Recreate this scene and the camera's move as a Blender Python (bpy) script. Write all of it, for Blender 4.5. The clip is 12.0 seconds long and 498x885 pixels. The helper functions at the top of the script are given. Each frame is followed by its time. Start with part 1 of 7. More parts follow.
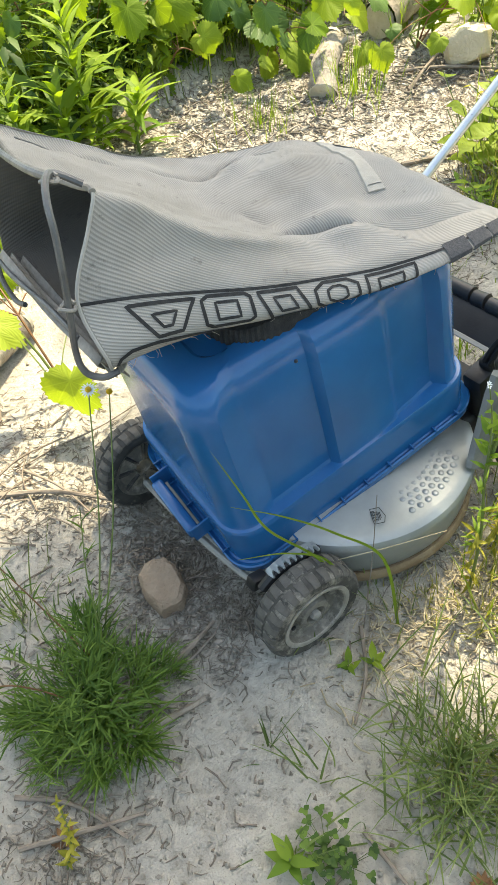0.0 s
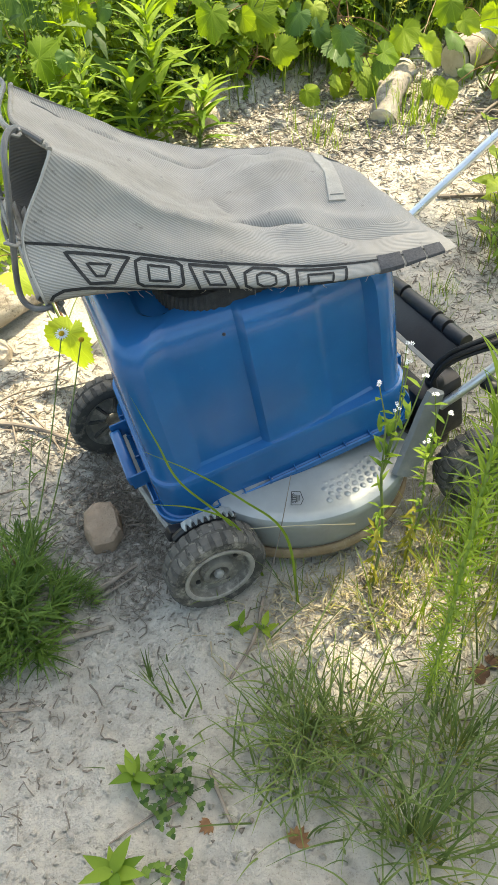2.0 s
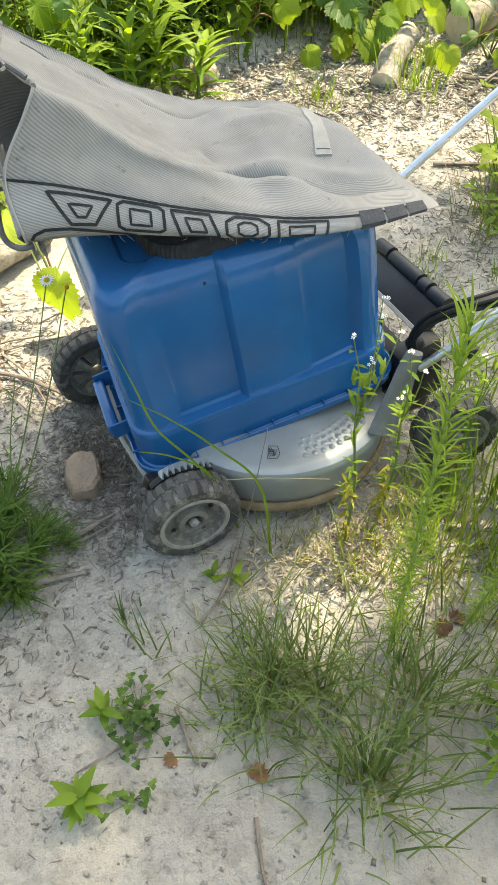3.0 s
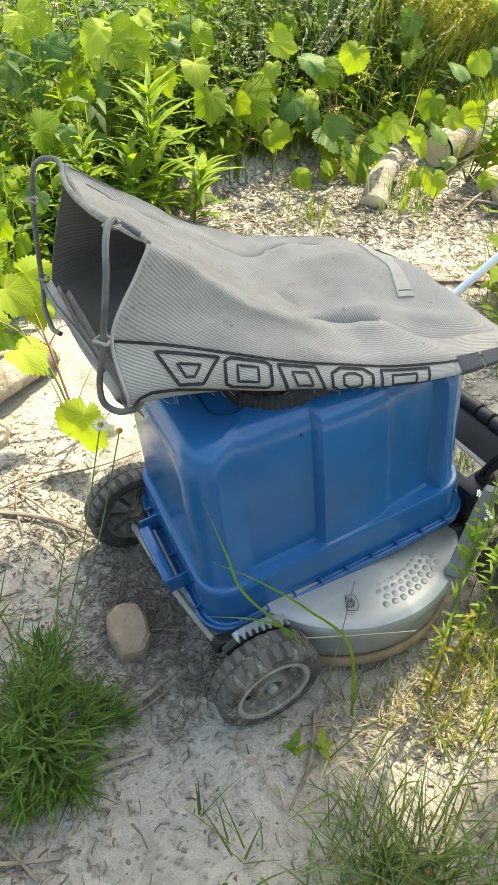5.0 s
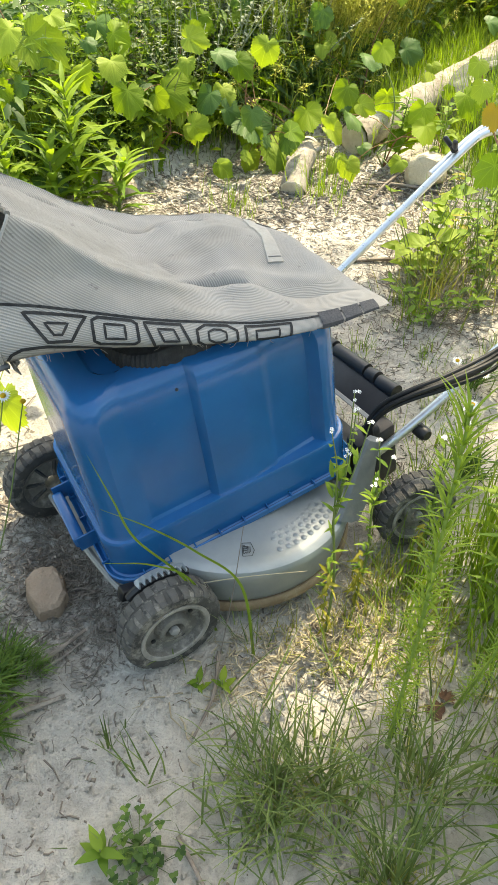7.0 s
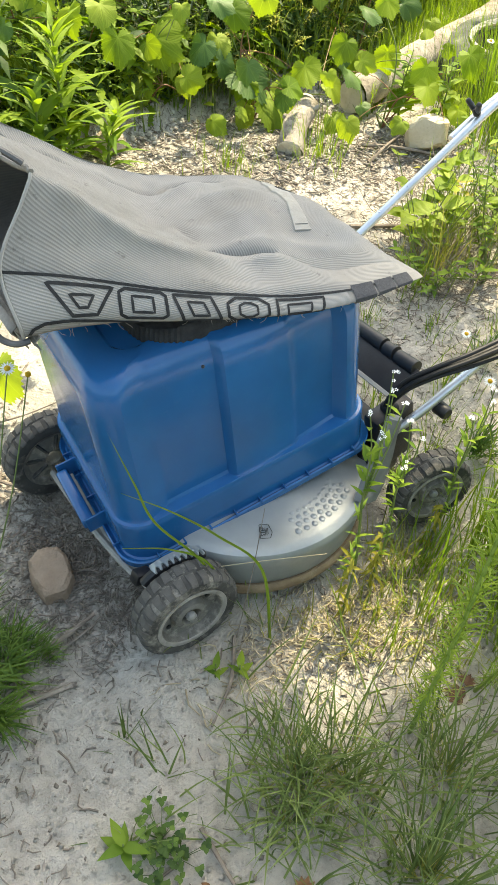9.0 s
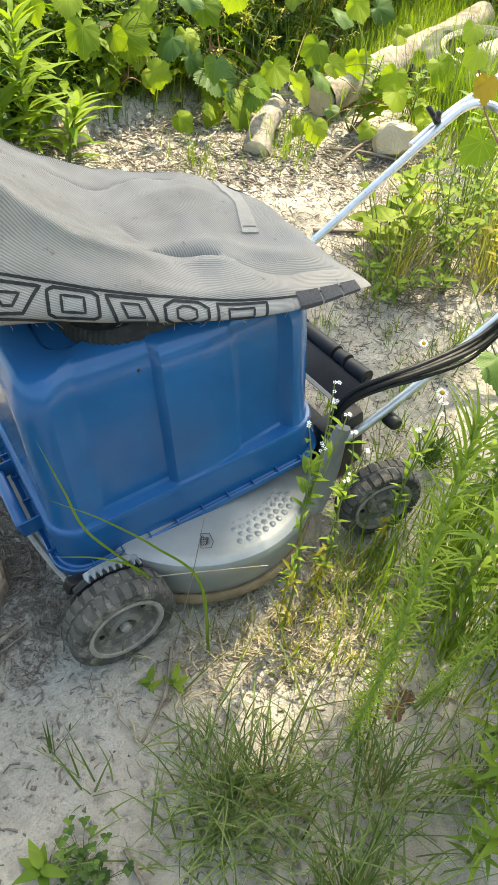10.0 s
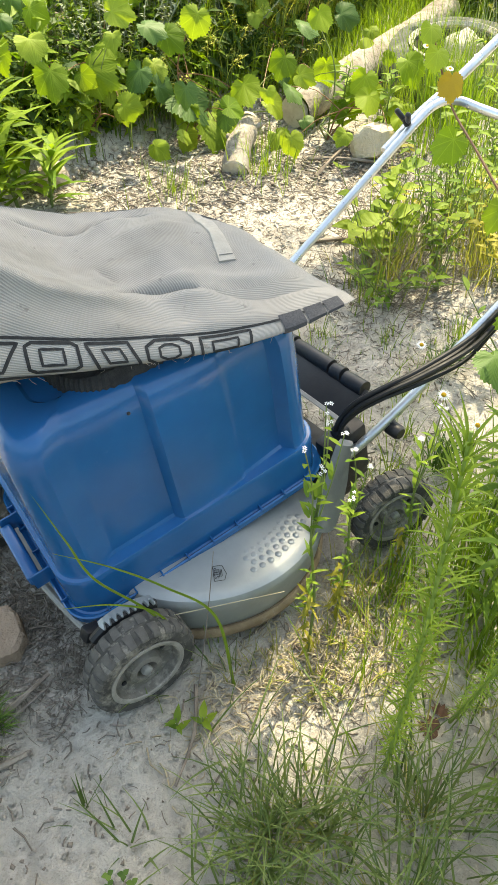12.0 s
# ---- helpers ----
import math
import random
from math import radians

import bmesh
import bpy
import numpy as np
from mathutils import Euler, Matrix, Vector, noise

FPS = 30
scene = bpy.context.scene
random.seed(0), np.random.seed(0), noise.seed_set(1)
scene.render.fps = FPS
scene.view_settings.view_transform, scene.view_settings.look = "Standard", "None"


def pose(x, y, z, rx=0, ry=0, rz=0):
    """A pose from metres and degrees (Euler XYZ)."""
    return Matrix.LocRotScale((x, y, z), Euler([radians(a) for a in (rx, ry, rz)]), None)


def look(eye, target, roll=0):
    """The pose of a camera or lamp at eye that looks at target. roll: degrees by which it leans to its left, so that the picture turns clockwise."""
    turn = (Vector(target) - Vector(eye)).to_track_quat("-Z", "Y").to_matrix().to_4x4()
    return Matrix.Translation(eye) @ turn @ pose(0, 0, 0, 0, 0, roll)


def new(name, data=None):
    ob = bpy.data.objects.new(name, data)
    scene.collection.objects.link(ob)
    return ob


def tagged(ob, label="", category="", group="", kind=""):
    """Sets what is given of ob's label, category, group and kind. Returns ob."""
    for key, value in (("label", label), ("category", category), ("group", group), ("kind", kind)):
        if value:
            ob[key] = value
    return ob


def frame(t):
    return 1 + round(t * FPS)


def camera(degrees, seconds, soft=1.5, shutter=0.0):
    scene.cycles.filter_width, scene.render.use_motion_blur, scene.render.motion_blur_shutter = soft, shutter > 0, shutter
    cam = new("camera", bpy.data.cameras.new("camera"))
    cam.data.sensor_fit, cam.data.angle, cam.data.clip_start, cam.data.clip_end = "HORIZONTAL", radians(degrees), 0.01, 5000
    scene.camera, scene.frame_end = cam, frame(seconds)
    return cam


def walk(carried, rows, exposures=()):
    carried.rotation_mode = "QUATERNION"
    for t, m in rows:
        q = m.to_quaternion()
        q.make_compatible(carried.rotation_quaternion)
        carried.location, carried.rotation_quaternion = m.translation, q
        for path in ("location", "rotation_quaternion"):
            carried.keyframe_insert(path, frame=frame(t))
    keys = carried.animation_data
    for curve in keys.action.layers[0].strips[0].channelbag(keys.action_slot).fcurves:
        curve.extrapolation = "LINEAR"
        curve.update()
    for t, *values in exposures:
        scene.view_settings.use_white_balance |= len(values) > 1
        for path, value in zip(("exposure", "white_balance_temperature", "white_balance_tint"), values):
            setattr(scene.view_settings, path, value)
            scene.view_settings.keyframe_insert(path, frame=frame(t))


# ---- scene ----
import functools

cam = camera(39.7, 12.0, 0.8)
PATH = [
    (0, (-0.303, -0.538, 1.244), (0.267, 0.716, -0.205), -9.7),
    (0.5, (-0.321, -0.629, 1.265), (0.41, 0.595, -0.138), -6.1),
    (1, (-0.352, -0.705, 1.282), (0.433, 0.48, -0.125), -3.6),
    (1.5, (-0.294, -0.728, 1.291), (0.381, 0.56, -0.082), -5.4),
    (2, (-0.15, -0.771, 1.258), (0.277, 0.579, -0.155), -3.2),
    (2.5, (-0.106, -0.825, 1.239), (0.249, 0.5, -0.217), -0.8),
    (2.7, (-0.115, -0.823, 1.243), (0.263, 0.483, -0.224), -0.6),
    (4.3, (-0.251, -0.834, 1.248), (0.358, 0.409, -0.195), 2.9),
    (4.5, (-0.282, -0.795, 1.257), (0.36, 0.467, -0.156), 4.3),
    (5, (-0.325, -0.579, 1.255), (0.327, 0.807, -0.032), 2.3),
    (5.5, (-0.322, -0.519, 1.26), (0.449, 0.853, 0.026), 0.9),
    (6, (-0.324, -0.626, 1.261), (0.559, 0.667, 0.016), 2.0),
    (6.5, (-0.28, -0.721, 1.255), (0.649, 0.537, 0.008), 3.3),
    (7, (-0.234, -0.768, 1.262), (0.483, 0.588, -0.021), 1.1),
    (7.2, (-0.228, -0.778, 1.264), (0.393, 0.614, -0.03), -0.7),
    (8.8, (-0.328, -0.652, 1.251), (0.427, 0.602, -0.112), 2.2),
    (9, (-0.293, -0.661, 1.24), (0.477, 0.588, -0.12), 4.1),
    (9.5, (-0.229, -0.668, 1.231), (0.631, 0.545, -0.107), 8.4),
    (10, (-0.225, -0.656, 1.23), (0.614, 0.553, -0.125), 7.8),
    (10.5, (-0.246, -0.636, 1.233), (0.545, 0.576, -0.148), 2.1),
    (11, (-0.294, -0.606, 1.254), (0.589, 0.556, -0.114), 2.8),
    (11.5, (-0.288, -0.6, 1.252), (0.595, 0.564, -0.114), 2.1),
    (12, (-0.179, -0.646, 1.243), (0.623, 0.61, -0.09), 0.0),
]
walk(cam, [(t, look(eye, target, roll)) for t, eye, target, roll in PATH], [(0, 2.24, 8500, 2), (12, 2.24, 8500, 2)])

# ---- light ----
SUN_TO = Vector((0.72, 0.50, 1.65)).normalized()
world = bpy.data.worlds.new("world")
scene.world = world
world.use_nodes = True
wn = world.node_tree
sky = wn.nodes.new("ShaderNodeTexSky")
sky.sky_type = "NISHITA"
sky.sun_disc = False
sky.sun_elevation = math.asin(SUN_TO.z)
sky.sun_rotation = math.atan2(SUN_TO.x, SUN_TO.y)
sky.air_density, sky.dust_density, sky.ozone_density = 1.0, 2.0, 1.0
wn.links.new(sky.outputs[0], wn.nodes["Background"].inputs[0])
wn.nodes["Background"].inputs[1].default_value = 0.14
sun = new("sun", bpy.data.lights.new("sun", "SUN"))
sun.data.energy, sun.data.angle, sun.data.color = 2.4, radians(0.6), (1.0, 0.95, 0.86)
sun.matrix_world = look(SUN_TO * 20, (0, 0, 0))


# ---- materials ----
class Nodes:
    """A small wrapper to write node materials shortly."""

    def __init__(self, name):
        self.m = bpy.data.materials.new(name)
        self.m.use_nodes = True
        self.t = self.m.node_tree
        self.b = self.t.nodes["Principled BSDF"]
        self.out = self.t.nodes["Material Output"]

    def add(self, kind, **inputs):
        n = self.t.nodes.new(kind)
        for k, v in inputs.items():
            k = k.replace("_", " ")
            if hasattr(v, "is_linked"):
                self.t.links.new(v, n.inputs[k])
            else:
                n.inputs[k].default_value = v
        return n

    def link(self, a, b):
        self.t.links.new(a, b)

    def coord(self, which="Object"):
        return self.t.nodes.new("ShaderNodeTexCoord").outputs[which]

    def noise(self, scale, detail=4.0, rough=0.55, vector=None, distort=0.0):
        n = self.add("ShaderNodeTexNoise", Scale=scale, Detail=detail, Roughness=rough, Distortion=distort)
        self.link(vector if vector else self.coord(), n.inputs["Vector"])
        return n.outputs["Fac"]

    def ramp(self, fac, *stops):
        n = self.t.nodes.new("ShaderNodeValToRGB")
        while len(n.color_ramp.elements) < len(stops):
            n.color_ramp.elements.new(0.5)
        for e, (p, c) in zip(n.color_ramp.elements, stops):
            e.position = p
            e.color = (*c, 1) if len(c) == 3 else c
        self.link(fac, n.inputs[0])
        return n.outputs[0]

    def mix(self, fac, a, b, blend="MIX"):
        n = self.t.nodes.new("ShaderNodeMix")
        n.data_type, n.blend_type = "RGBA", blend
        for v, i in ((fac, n.inputs[0]), (a, n.inputs[6]), (b, n.inputs[7])):
            if hasattr(v, "is_linked"):
                self.link(v, i)
            else:
                i.default_value = v if not isinstance(v, tuple) else ((*v, 1) if len(v) == 3 else v)
        return n.outputs[2]

    def math(self, op, a, b=0.0):
        n = self.t.nodes.new("ShaderNodeMath")
        n.operation = op
        for v, i in ((a, n.inputs[0]), (b, n.inputs[1])):
            if hasattr(v, "is_linked"):
                self.link(v, i)
            else:
                i.default_value = v
        return n.outputs[0]

    def bump(self, height, strength=0.4, distance=0.01):
        n = self.add("ShaderNodeBump", Strength=strength, Distance=distance)
        self.link(height, n.inputs["Height"])
        self.link(n.outputs[0], self.b.inputs["Normal"])
        return n

    def done(self, colour=None, rough=None, metal=None, spec=None):
        for v, k in ((colour, "Base Color"), (rough, "Roughness"), (metal, "Metallic"), (spec, "Specular IOR Level")):
            if v is None:
                continue
            if hasattr(v, "is_linked"):
                self.link(v, self.b.inputs[k])
            else:
                self.b.inputs[k].default_value = (*v, 1) if isinstance(v, tuple) else v
        return self.m


def chalk_ground():
    n = Nodes("chalk_ground")
    big = n.noise(1.6, 5, 0.6)
    mid = n.noise(9, 6, 0.65)
    fine = n.noise(70, 6, 0.7)
    grain = n.noise(420, 3, 0.6)
    c = n.ramp(mid, (0.25, (0.34, 0.30, 0.245)), (0.5, (0.53, 0.485, 0.415)), (0.75, (0.63, 0.585, 0.51)))
    c = n.mix(n.ramp(big, (0.38, (0, 0, 0)), (0.66, (1, 1, 1))), c, (0.58, 0.535, 0.46))
    clods = n.noise(27, 5, 0.6)
    c = n.mix(n.ramp(clods, (0.50, (0, 0, 0)), (0.64, (0.6, 0.6, 0.6))), c, (0.37, 0.335, 0.285))
    c = n.mix(n.ramp(fine, (0.30, (0.7, 0.7, 0.7)), (0.42, (0, 0, 0))), c, (0.22, 0.19, 0.155))
    c = n.mix(n.ramp(grain, (0.30, (0.55, 0.55, 0.55)), (0.42, (0, 0, 0))), c, (0.27, 0.24, 0.20))
    h = n.math("ADD", n.math("MULTIPLY", mid, 1.2), n.math("ADD", n.math("ADD", n.math("MULTIPLY", clods, -0.5), n.math("MULTIPLY", fine, 0.55)), n.math("MULTIPLY", grain, 0.12)))
    n.bump(h, 1.0, 0.03)
    return n.done(c, 0.95, 0.0, 0.15)


def blue_plastic():
    n = Nodes("blue_plastic")
    soft = n.noise(6, 4, 0.6)
    scratch = n.noise(40, 6, 0.7)
    c = n.ramp(soft, (0.3, (0.006, 0.094, 0.255)), (0.7, (0.008, 0.122, 0.318)))
    c = n.mix(n.ramp(scratch, (0.62, (0, 0, 0)), (0.80, (0.28, 0.28, 0.28))), c, (0.08, 0.17, 0.34))
    r = n.ramp(n.noise(14, 5, 0.6), (0.3, (0.13, 0.13, 0.13)), (0.7, (0.24, 0.24, 0.24)))
    n.bump(n.noise(260, 2, 0.5), 0.08, 0.002)
    return n.done(c, r, 0.0, 0.50)


def bag_fabric(inside=False, pale=False):
    n = Nodes("bag_lining" if inside else ("pale_printed_band" if pale else "bag_fabric"))
    uv = n.coord("UV")
    sep = n.add("ShaderNodeSeparateXYZ", Vector=uv)
    wob = n.noise(5, 3, 0.5)
    across = n.math("ADD", n.math("ADD", n.math("MULTIPLY", sep.outputs[1], 1750.0), n.math("MULTIPLY", sep.outputs[0], 420.0)), n.math("MULTIPLY", wob, 1.4))
    rib = n.math("SINE", across)
    yarn = n.math("SINE", n.math("MULTIPLY", sep.outputs[0], 2100.0))
    weave = n.math("ADD", n.math("MULTIPLY", rib, 0.8), n.math("MULTIPLY", yarn, 0.08))
    dirt = n.noise(4.5, 6, 0.65)
    spots = n.noise(26, 6, 0.75)
    if inside:
        c = n.ramp(dirt, (0.3, (0.15, 0.132, 0.11)), (0.7, (0.26, 0.235, 0.20)))
    elif pale:
        c = n.ramp(dirt, (0.28, (0.27, 0.255, 0.232)), (0.5, (0.34, 0.325, 0.298)), (0.75, (0.39, 0.373, 0.345)))
    else:
        c = n.ramp(dirt, (0.28, (0.22, 0.205, 0.182)), (0.5, (0.305, 0.287, 0.26)), (0.75, (0.36, 0.342, 0.312)))
    c = n.mix(n.ramp(rib, (0.0, (0.38, 0.38, 0.38)), (0.5, (0, 0, 0))), c, (0.15, 0.14, 0.125))
    c = n.mix(n.ramp(spots, (0.61, (0, 0, 0)), (0.71, (0.8, 0.8, 0.8))), c, (0.12, 0.11, 0.10))
    n.bump(weave, 0.3, 0.0018)
    return n.done(c, 0.93, 0.0, 0.12)


def plain(name, a, b, scale=12.0, rough=0.6, metal=0.0, bump=0.15, dist=0.004, spec=0.4, dirt=None, dirt_at=0.58):
    """A two-tone material with grain, and dust or rust where dirt is given."""
    n = Nodes(name)
    c = n.ramp(n.noise(scale, 5, 0.6), (0.3, a), (0.7, b))
    r = n.ramp(n.noise(scale * 2.7, 4, 0.6), (0.3, (rough * 0.85,) * 3), (0.7, (min(1, rough * 1.15),) * 3))
    if dirt:
        f = n.ramp(n.noise(scale * 0.8, 7, 0.72), (dirt_at, (0, 0, 0)), (dirt_at + 0.16, (1, 1, 1)))
        c = n.mix(f, c, dirt)
        r = n.mix(f, r, (0.95, 0.95, 0.95))
    n.bump(n.noise(scale * 9, 4, 0.6), bump, dist)
    return n.done(c, r, metal, spec)


def leaf_material(name, dark, light, glow=0.45, vary=0.5, gloss=0.55, veins=False):
    """A thin leaf: it shines a little, and lets light through."""
    n = Nodes(name)
    rnd = n.t.nodes.new("ShaderNodeNewGeometry").outputs["Random Per Island"]
    obj = n.t.nodes.new("ShaderNodeObjectInfo").outputs["Random"]
    pick = n.math("FRACT", n.math("ADD", rnd, obj))
    patch = n.noise(30, 4, 0.6)
    f = n.math("ADD", n.math("MULTIPLY", pick, vary), n.math("MULTIPLY", patch, 1.0 - vary))
    c = n.ramp(f, (0.2, dark), (0.8, light))
    if veins:
        sep = n.add("ShaderNodeSeparateXYZ", Vector=n.coord())
        up = n.math("ADD", sep.outputs[1], 0.16)
        turn = n.math("DIVIDE", n.math("ARCTAN2", sep.outputs[0], up), 0.66)
        off = n.math("ABSOLUTE", n.math("SUBTRACT", n.math("FRACT", n.math("ADD", turn, 0.5)), 0.5))
        far = n.math("SQRT", n.math("ADD", n.math("MULTIPLY", sep.outputs[0], sep.outputs[0]), n.math("MULTIPLY", up, up)))
        line = n.ramp(n.math("MULTIPLY", off, far), (0.004, (1, 1, 1)), (0.022, (0, 0, 0)))
        side = n.math("ABSOLUTE", n.math("SINE", n.math("ADD", n.math("MULTIPLY", far, 26.0), n.math("MULTIPLY", off, 16.0))))
        quilt = n.math("ADD", n.math("MULTIPLY", side, 0.5), n.math("MULTIPLY", line, -1.0))
        c = n.mix(n.math("MULTIPLY", line, 0.24), c, tuple(min(1.0, 1.5 * v + 0.03) for v in light))
        n.bump(quilt, 0.16, 0.02)
    else:
        n.bump(n.noise(160, 3, 0.6), 0.2, 0.003)
    n.done(c, gloss, 0.0, 0.22)
    tr = n.t.nodes.new("ShaderNodeBsdfTranslucent")
    warm = n.mix(1.0, c, (1.35, 1.38, 0.55), "MULTIPLY")
    n.link(warm, tr.inputs["Color"])
    mixer = n.t.nodes.new("ShaderNodeMixShader")
    mixer.inputs[0].default_value = glow
    n.link(n.b.outputs[0], mixer.inputs[1])
    n.link(tr.outputs[0], mixer.inputs[2])
    n.link(mixer.outputs[0], n.out.inputs["Surface"])
    return n.m


def bark(name, a, b, c2, scale):
    n = Nodes(name)
    v = n.add("ShaderNodeMapping", Vector=n.coord())
    v.inputs["Scale"].default_value = (1, 1, 1)
    m1 = n.noise(scale, 7, 0.7, v.outputs[0], 0.6)
    m2 = n.noise(scale * 5, 6, 0.7)
    c = n.ramp(m1, (0.3, a), (0.55, b), (0.75, c2))
    c = n.mix(n.ramp(m2, (0.34, (0.8, 0.8, 0.8)), (0.46, (0, 0, 0))), c, (0.09, 0.075, 0.06))
    n.bump(n.math("ADD", m1, m2), 0.7, 0.012)
    return n.done(c, 0.9, 0.0, 0.15)


M_GROUND = chalk_ground()
M_BLUE = blue_plastic()
M_BAG = bag_fabric()
M_LINING = bag_fabric(True)
M_PRINT = plain("black_print", (0.012, 0.012, 0.013), (0.03, 0.03, 0.03), 60, 0.85, dirt=(0.2, 0.19, 0.17), dirt_at=0.66)
M_PATCH = plain("dark_mesh_patch", (0.05, 0.05, 0.055), (0.09, 0.09, 0.095), 260, 0.9, bump=0.6)
M_PAD = plain("black_ribbed_pad", (0.022, 0.023, 0.025), (0.045, 0.045, 0.046), 45, 0.85, bump=0.5, dirt=(0.11, 0.108, 0.10), dirt_at=0.70)
M_WIRE = plain("grey_steel_wire", (0.075, 0.075, 0.075), (0.16, 0.155, 0.15), 30, 0.5, 0.4, dirt=(0.17, 0.12, 0.08), dirt_at=0.64)
M_DECK = plain("silver_paint", (0.26, 0.285, 0.285), (0.345, 0.37, 0.365), 9, 0.38, 0.38, bump=0.08, dirt=(0.36, 0.335, 0.285), dirt_at=0.60)
M_BRACKET = plain("worn_grey_casting", (0.13, 0.135, 0.135), (0.21, 0.215, 0.21), 16, 0.5, 0.4, dirt=(0.30, 0.28, 0.24), dirt_at=0.58)
M_DUSTY = plain("dusty_grey_metal", (0.26, 0.255, 0.24), (0.37, 0.36, 0.33), 14, 0.7, 0.2, dirt=(0.42, 0.38, 0.32), dirt_at=0.5)
M_LIP = plain("rusty_deck_lip", (0.18, 0.12, 0.07), (0.34, 0.25, 0.15), 22, 0.85, 0.1, bump=0.4, dirt=(0.42, 0.38, 0.3))
M_TYRE = plain("dusty_tyre_rubber", (0.04, 0.038, 0.035), (0.10, 0.094, 0.084), 18, 0.9, bump=0.5, spec=0.2, dirt=(0.33, 0.30, 0.25), dirt_at=0.50)
M_TREAD = plain("dusty_tread", (0.075, 0.07, 0.063), (0.155, 0.145, 0.128), 30, 0.92, bump=0.5, spec=0.15, dirt=(0.31, 0.285, 0.24), dirt_at=0.54)
M_OLDTYRE = plain("weathered_grey_tyre", (0.055, 0.06, 0.05), (0.13, 0.135, 0.115), 12, 0.9, bump=0.6, spec=0.2, dirt=(0.27, 0.27, 0.22), dirt_at=0.56)
M_RIM = plain("chalky_grey_rim", (0.12, 0.11, 0.094), (0.24, 0.22, 0.185), 34, 0.85, bump=0.7, dirt=(0.41, 0.375, 0.315), dirt_at=0.50)
M_BLACK = plain("black_plastic", (0.012, 0.012, 0.013), (0.024, 0.024, 0.025), 20, 0.42, bump=0.1, dirt=(0.10, 0.093, 0.08), dirt_at=0.70)
M_MOSS = leaf_material("low_green_cover", (0.03, 0.06, 0.015), (0.09, 0.14, 0.03), 0.3, 0.8)
M_CABLE = plain("black_cable", (0.008, 0.008, 0.009), (0.016, 0.016, 0.017), 30, 0.62, bump=0.02)
M_CHROME = plain("bright_steel_tube", (0.52, 0.53, 0.54), (0.66, 0.67, 0.67), 22, 0.3, 0.85, bump=0.05, dirt=(0.34, 0.32, 0.29), dirt_at=0.62)
M_STONE = plain("pale_stone", (0.36, 0.29, 0.22), (0.50, 0.42, 0.33), 14, 0.92, bump=0.8, dist=0.01, spec=0.2, dirt=(0.55, 0.51, 0.44), dirt_at=0.55)
M_PINK = plain("pale_brown_stone", (0.27, 0.19, 0.13), (0.38, 0.285, 0.205), 16, 0.92, bump=0.7, dist=0.008, spec=0.2)
M_WHITESTONE = plain("cream_stone", (0.46, 0.41, 0.33), (0.60, 0.55, 0.46), 11, 0.92, bump=0.8, dist=0.012, spec=0.2)
M_CREAM = plain("warm_cream_stone", (0.50, 0.41, 0.28), (0.66, 0.56, 0.41), 9, 0.92, bump=0.7, dist=0.01, spec=0.2)
M_HEM = plain("hem_cloth", (0.21, 0.195, 0.17), (0.30, 0.28, 0.25), 60, 0.92, bump=0.4, spec=0.1)
M_BAND = bag_fabric(False, True)
M_CHALKRING = plain("chalky_rim_edge", (0.24, 0.22, 0.19), (0.38, 0.35, 0.305), 30, 0.9, bump=0.6, dirt=(0.13, 0.115, 0.095), dirt_at=0.52)
M_SOIL = plain("dark_dry_soil", (0.12, 0.102, 0.082), (0.30, 0.262, 0.215), 40, 0.95, bump=0.6)
M_DRYGRASS = leaf_material("drying_grass", (0.20, 0.22, 0.05), (0.40, 0.37, 0.13), 0.4, 0.8)
M_LOG = bark("grey_log_bark", (0.17, 0.14, 0.11), (0.38, 0.335, 0.275), (0.58, 0.53, 0.44), 9)
M_CUT = plain("cut_wood", (0.48, 0.41, 0.30), (0.62, 0.55, 0.43), 26, 0.85, bump=0.4, dirt=(0.24, 0.19, 0.13), dirt_at=0.6)
M_TWIG = plain("dry_twig", (0.14, 0.11, 0.085), (0.27, 0.225, 0.18), 25, 0.9, bump=0.5)
M_STRAW = plain("dry_straw", (0.36, 0.29, 0.18), (0.52, 0.45, 0.31), 20, 0.85, bump=0.2)
M_LITTER = plain("leaf_litter", (0.12, 0.10, 0.078), (0.36, 0.32, 0.27), 30, 0.95, bump=0.4)
M_BROWN = plain("brown_dead_leaf", (0.10, 0.042, 0.018), (0.24, 0.125, 0.05), 40, 0.8, bump=0.4)
M_TRUNK = bark("tree_bark", (0.06, 0.05, 0.04), (0.12, 0.10, 0.08), (0.2, 0.17, 0.14), 7)
M_VINE = leaf_material("vine_leaf", (0.125, 0.215, 0.02), (0.26, 0.35, 0.034), 0.52, 0.6, veins=True)
M_VINE_D = leaf_material("vine_leaf_dark", (0.06, 0.125, 0.03), (0.115, 0.195, 0.05), 0.35, 0.5, 0.45, veins=True)
M_VINE_Y = leaf_material("vine_leaf_yellow", (0.19, 0.27, 0.028), (0.30, 0.375, 0.048), 0.44, 0.5, veins=True)
M_GRASS = leaf_material("grass_blade", (0.092, 0.138, 0.045), (0.205, 0.26, 0.088), 0.35, 0.8)
M_GRASS_B = leaf_material("bright_grass", (0.12, 0.20, 0.025), (0.22, 0.31, 0.045), 0.45, 0.8)
M_WEED = leaf_material("weed_leaf", (0.105, 0.19, 0.024), (0.24, 0.335, 0.044), 0.48, 0.8)
# weed leaf darkened in colour, so gaps between bright leaves read as shade
M_WEED_D = leaf_material("shade_dark_weed_leaf", (0.03, 0.07, 0.016), (0.085, 0.145, 0.03), 0.35, 0.8)
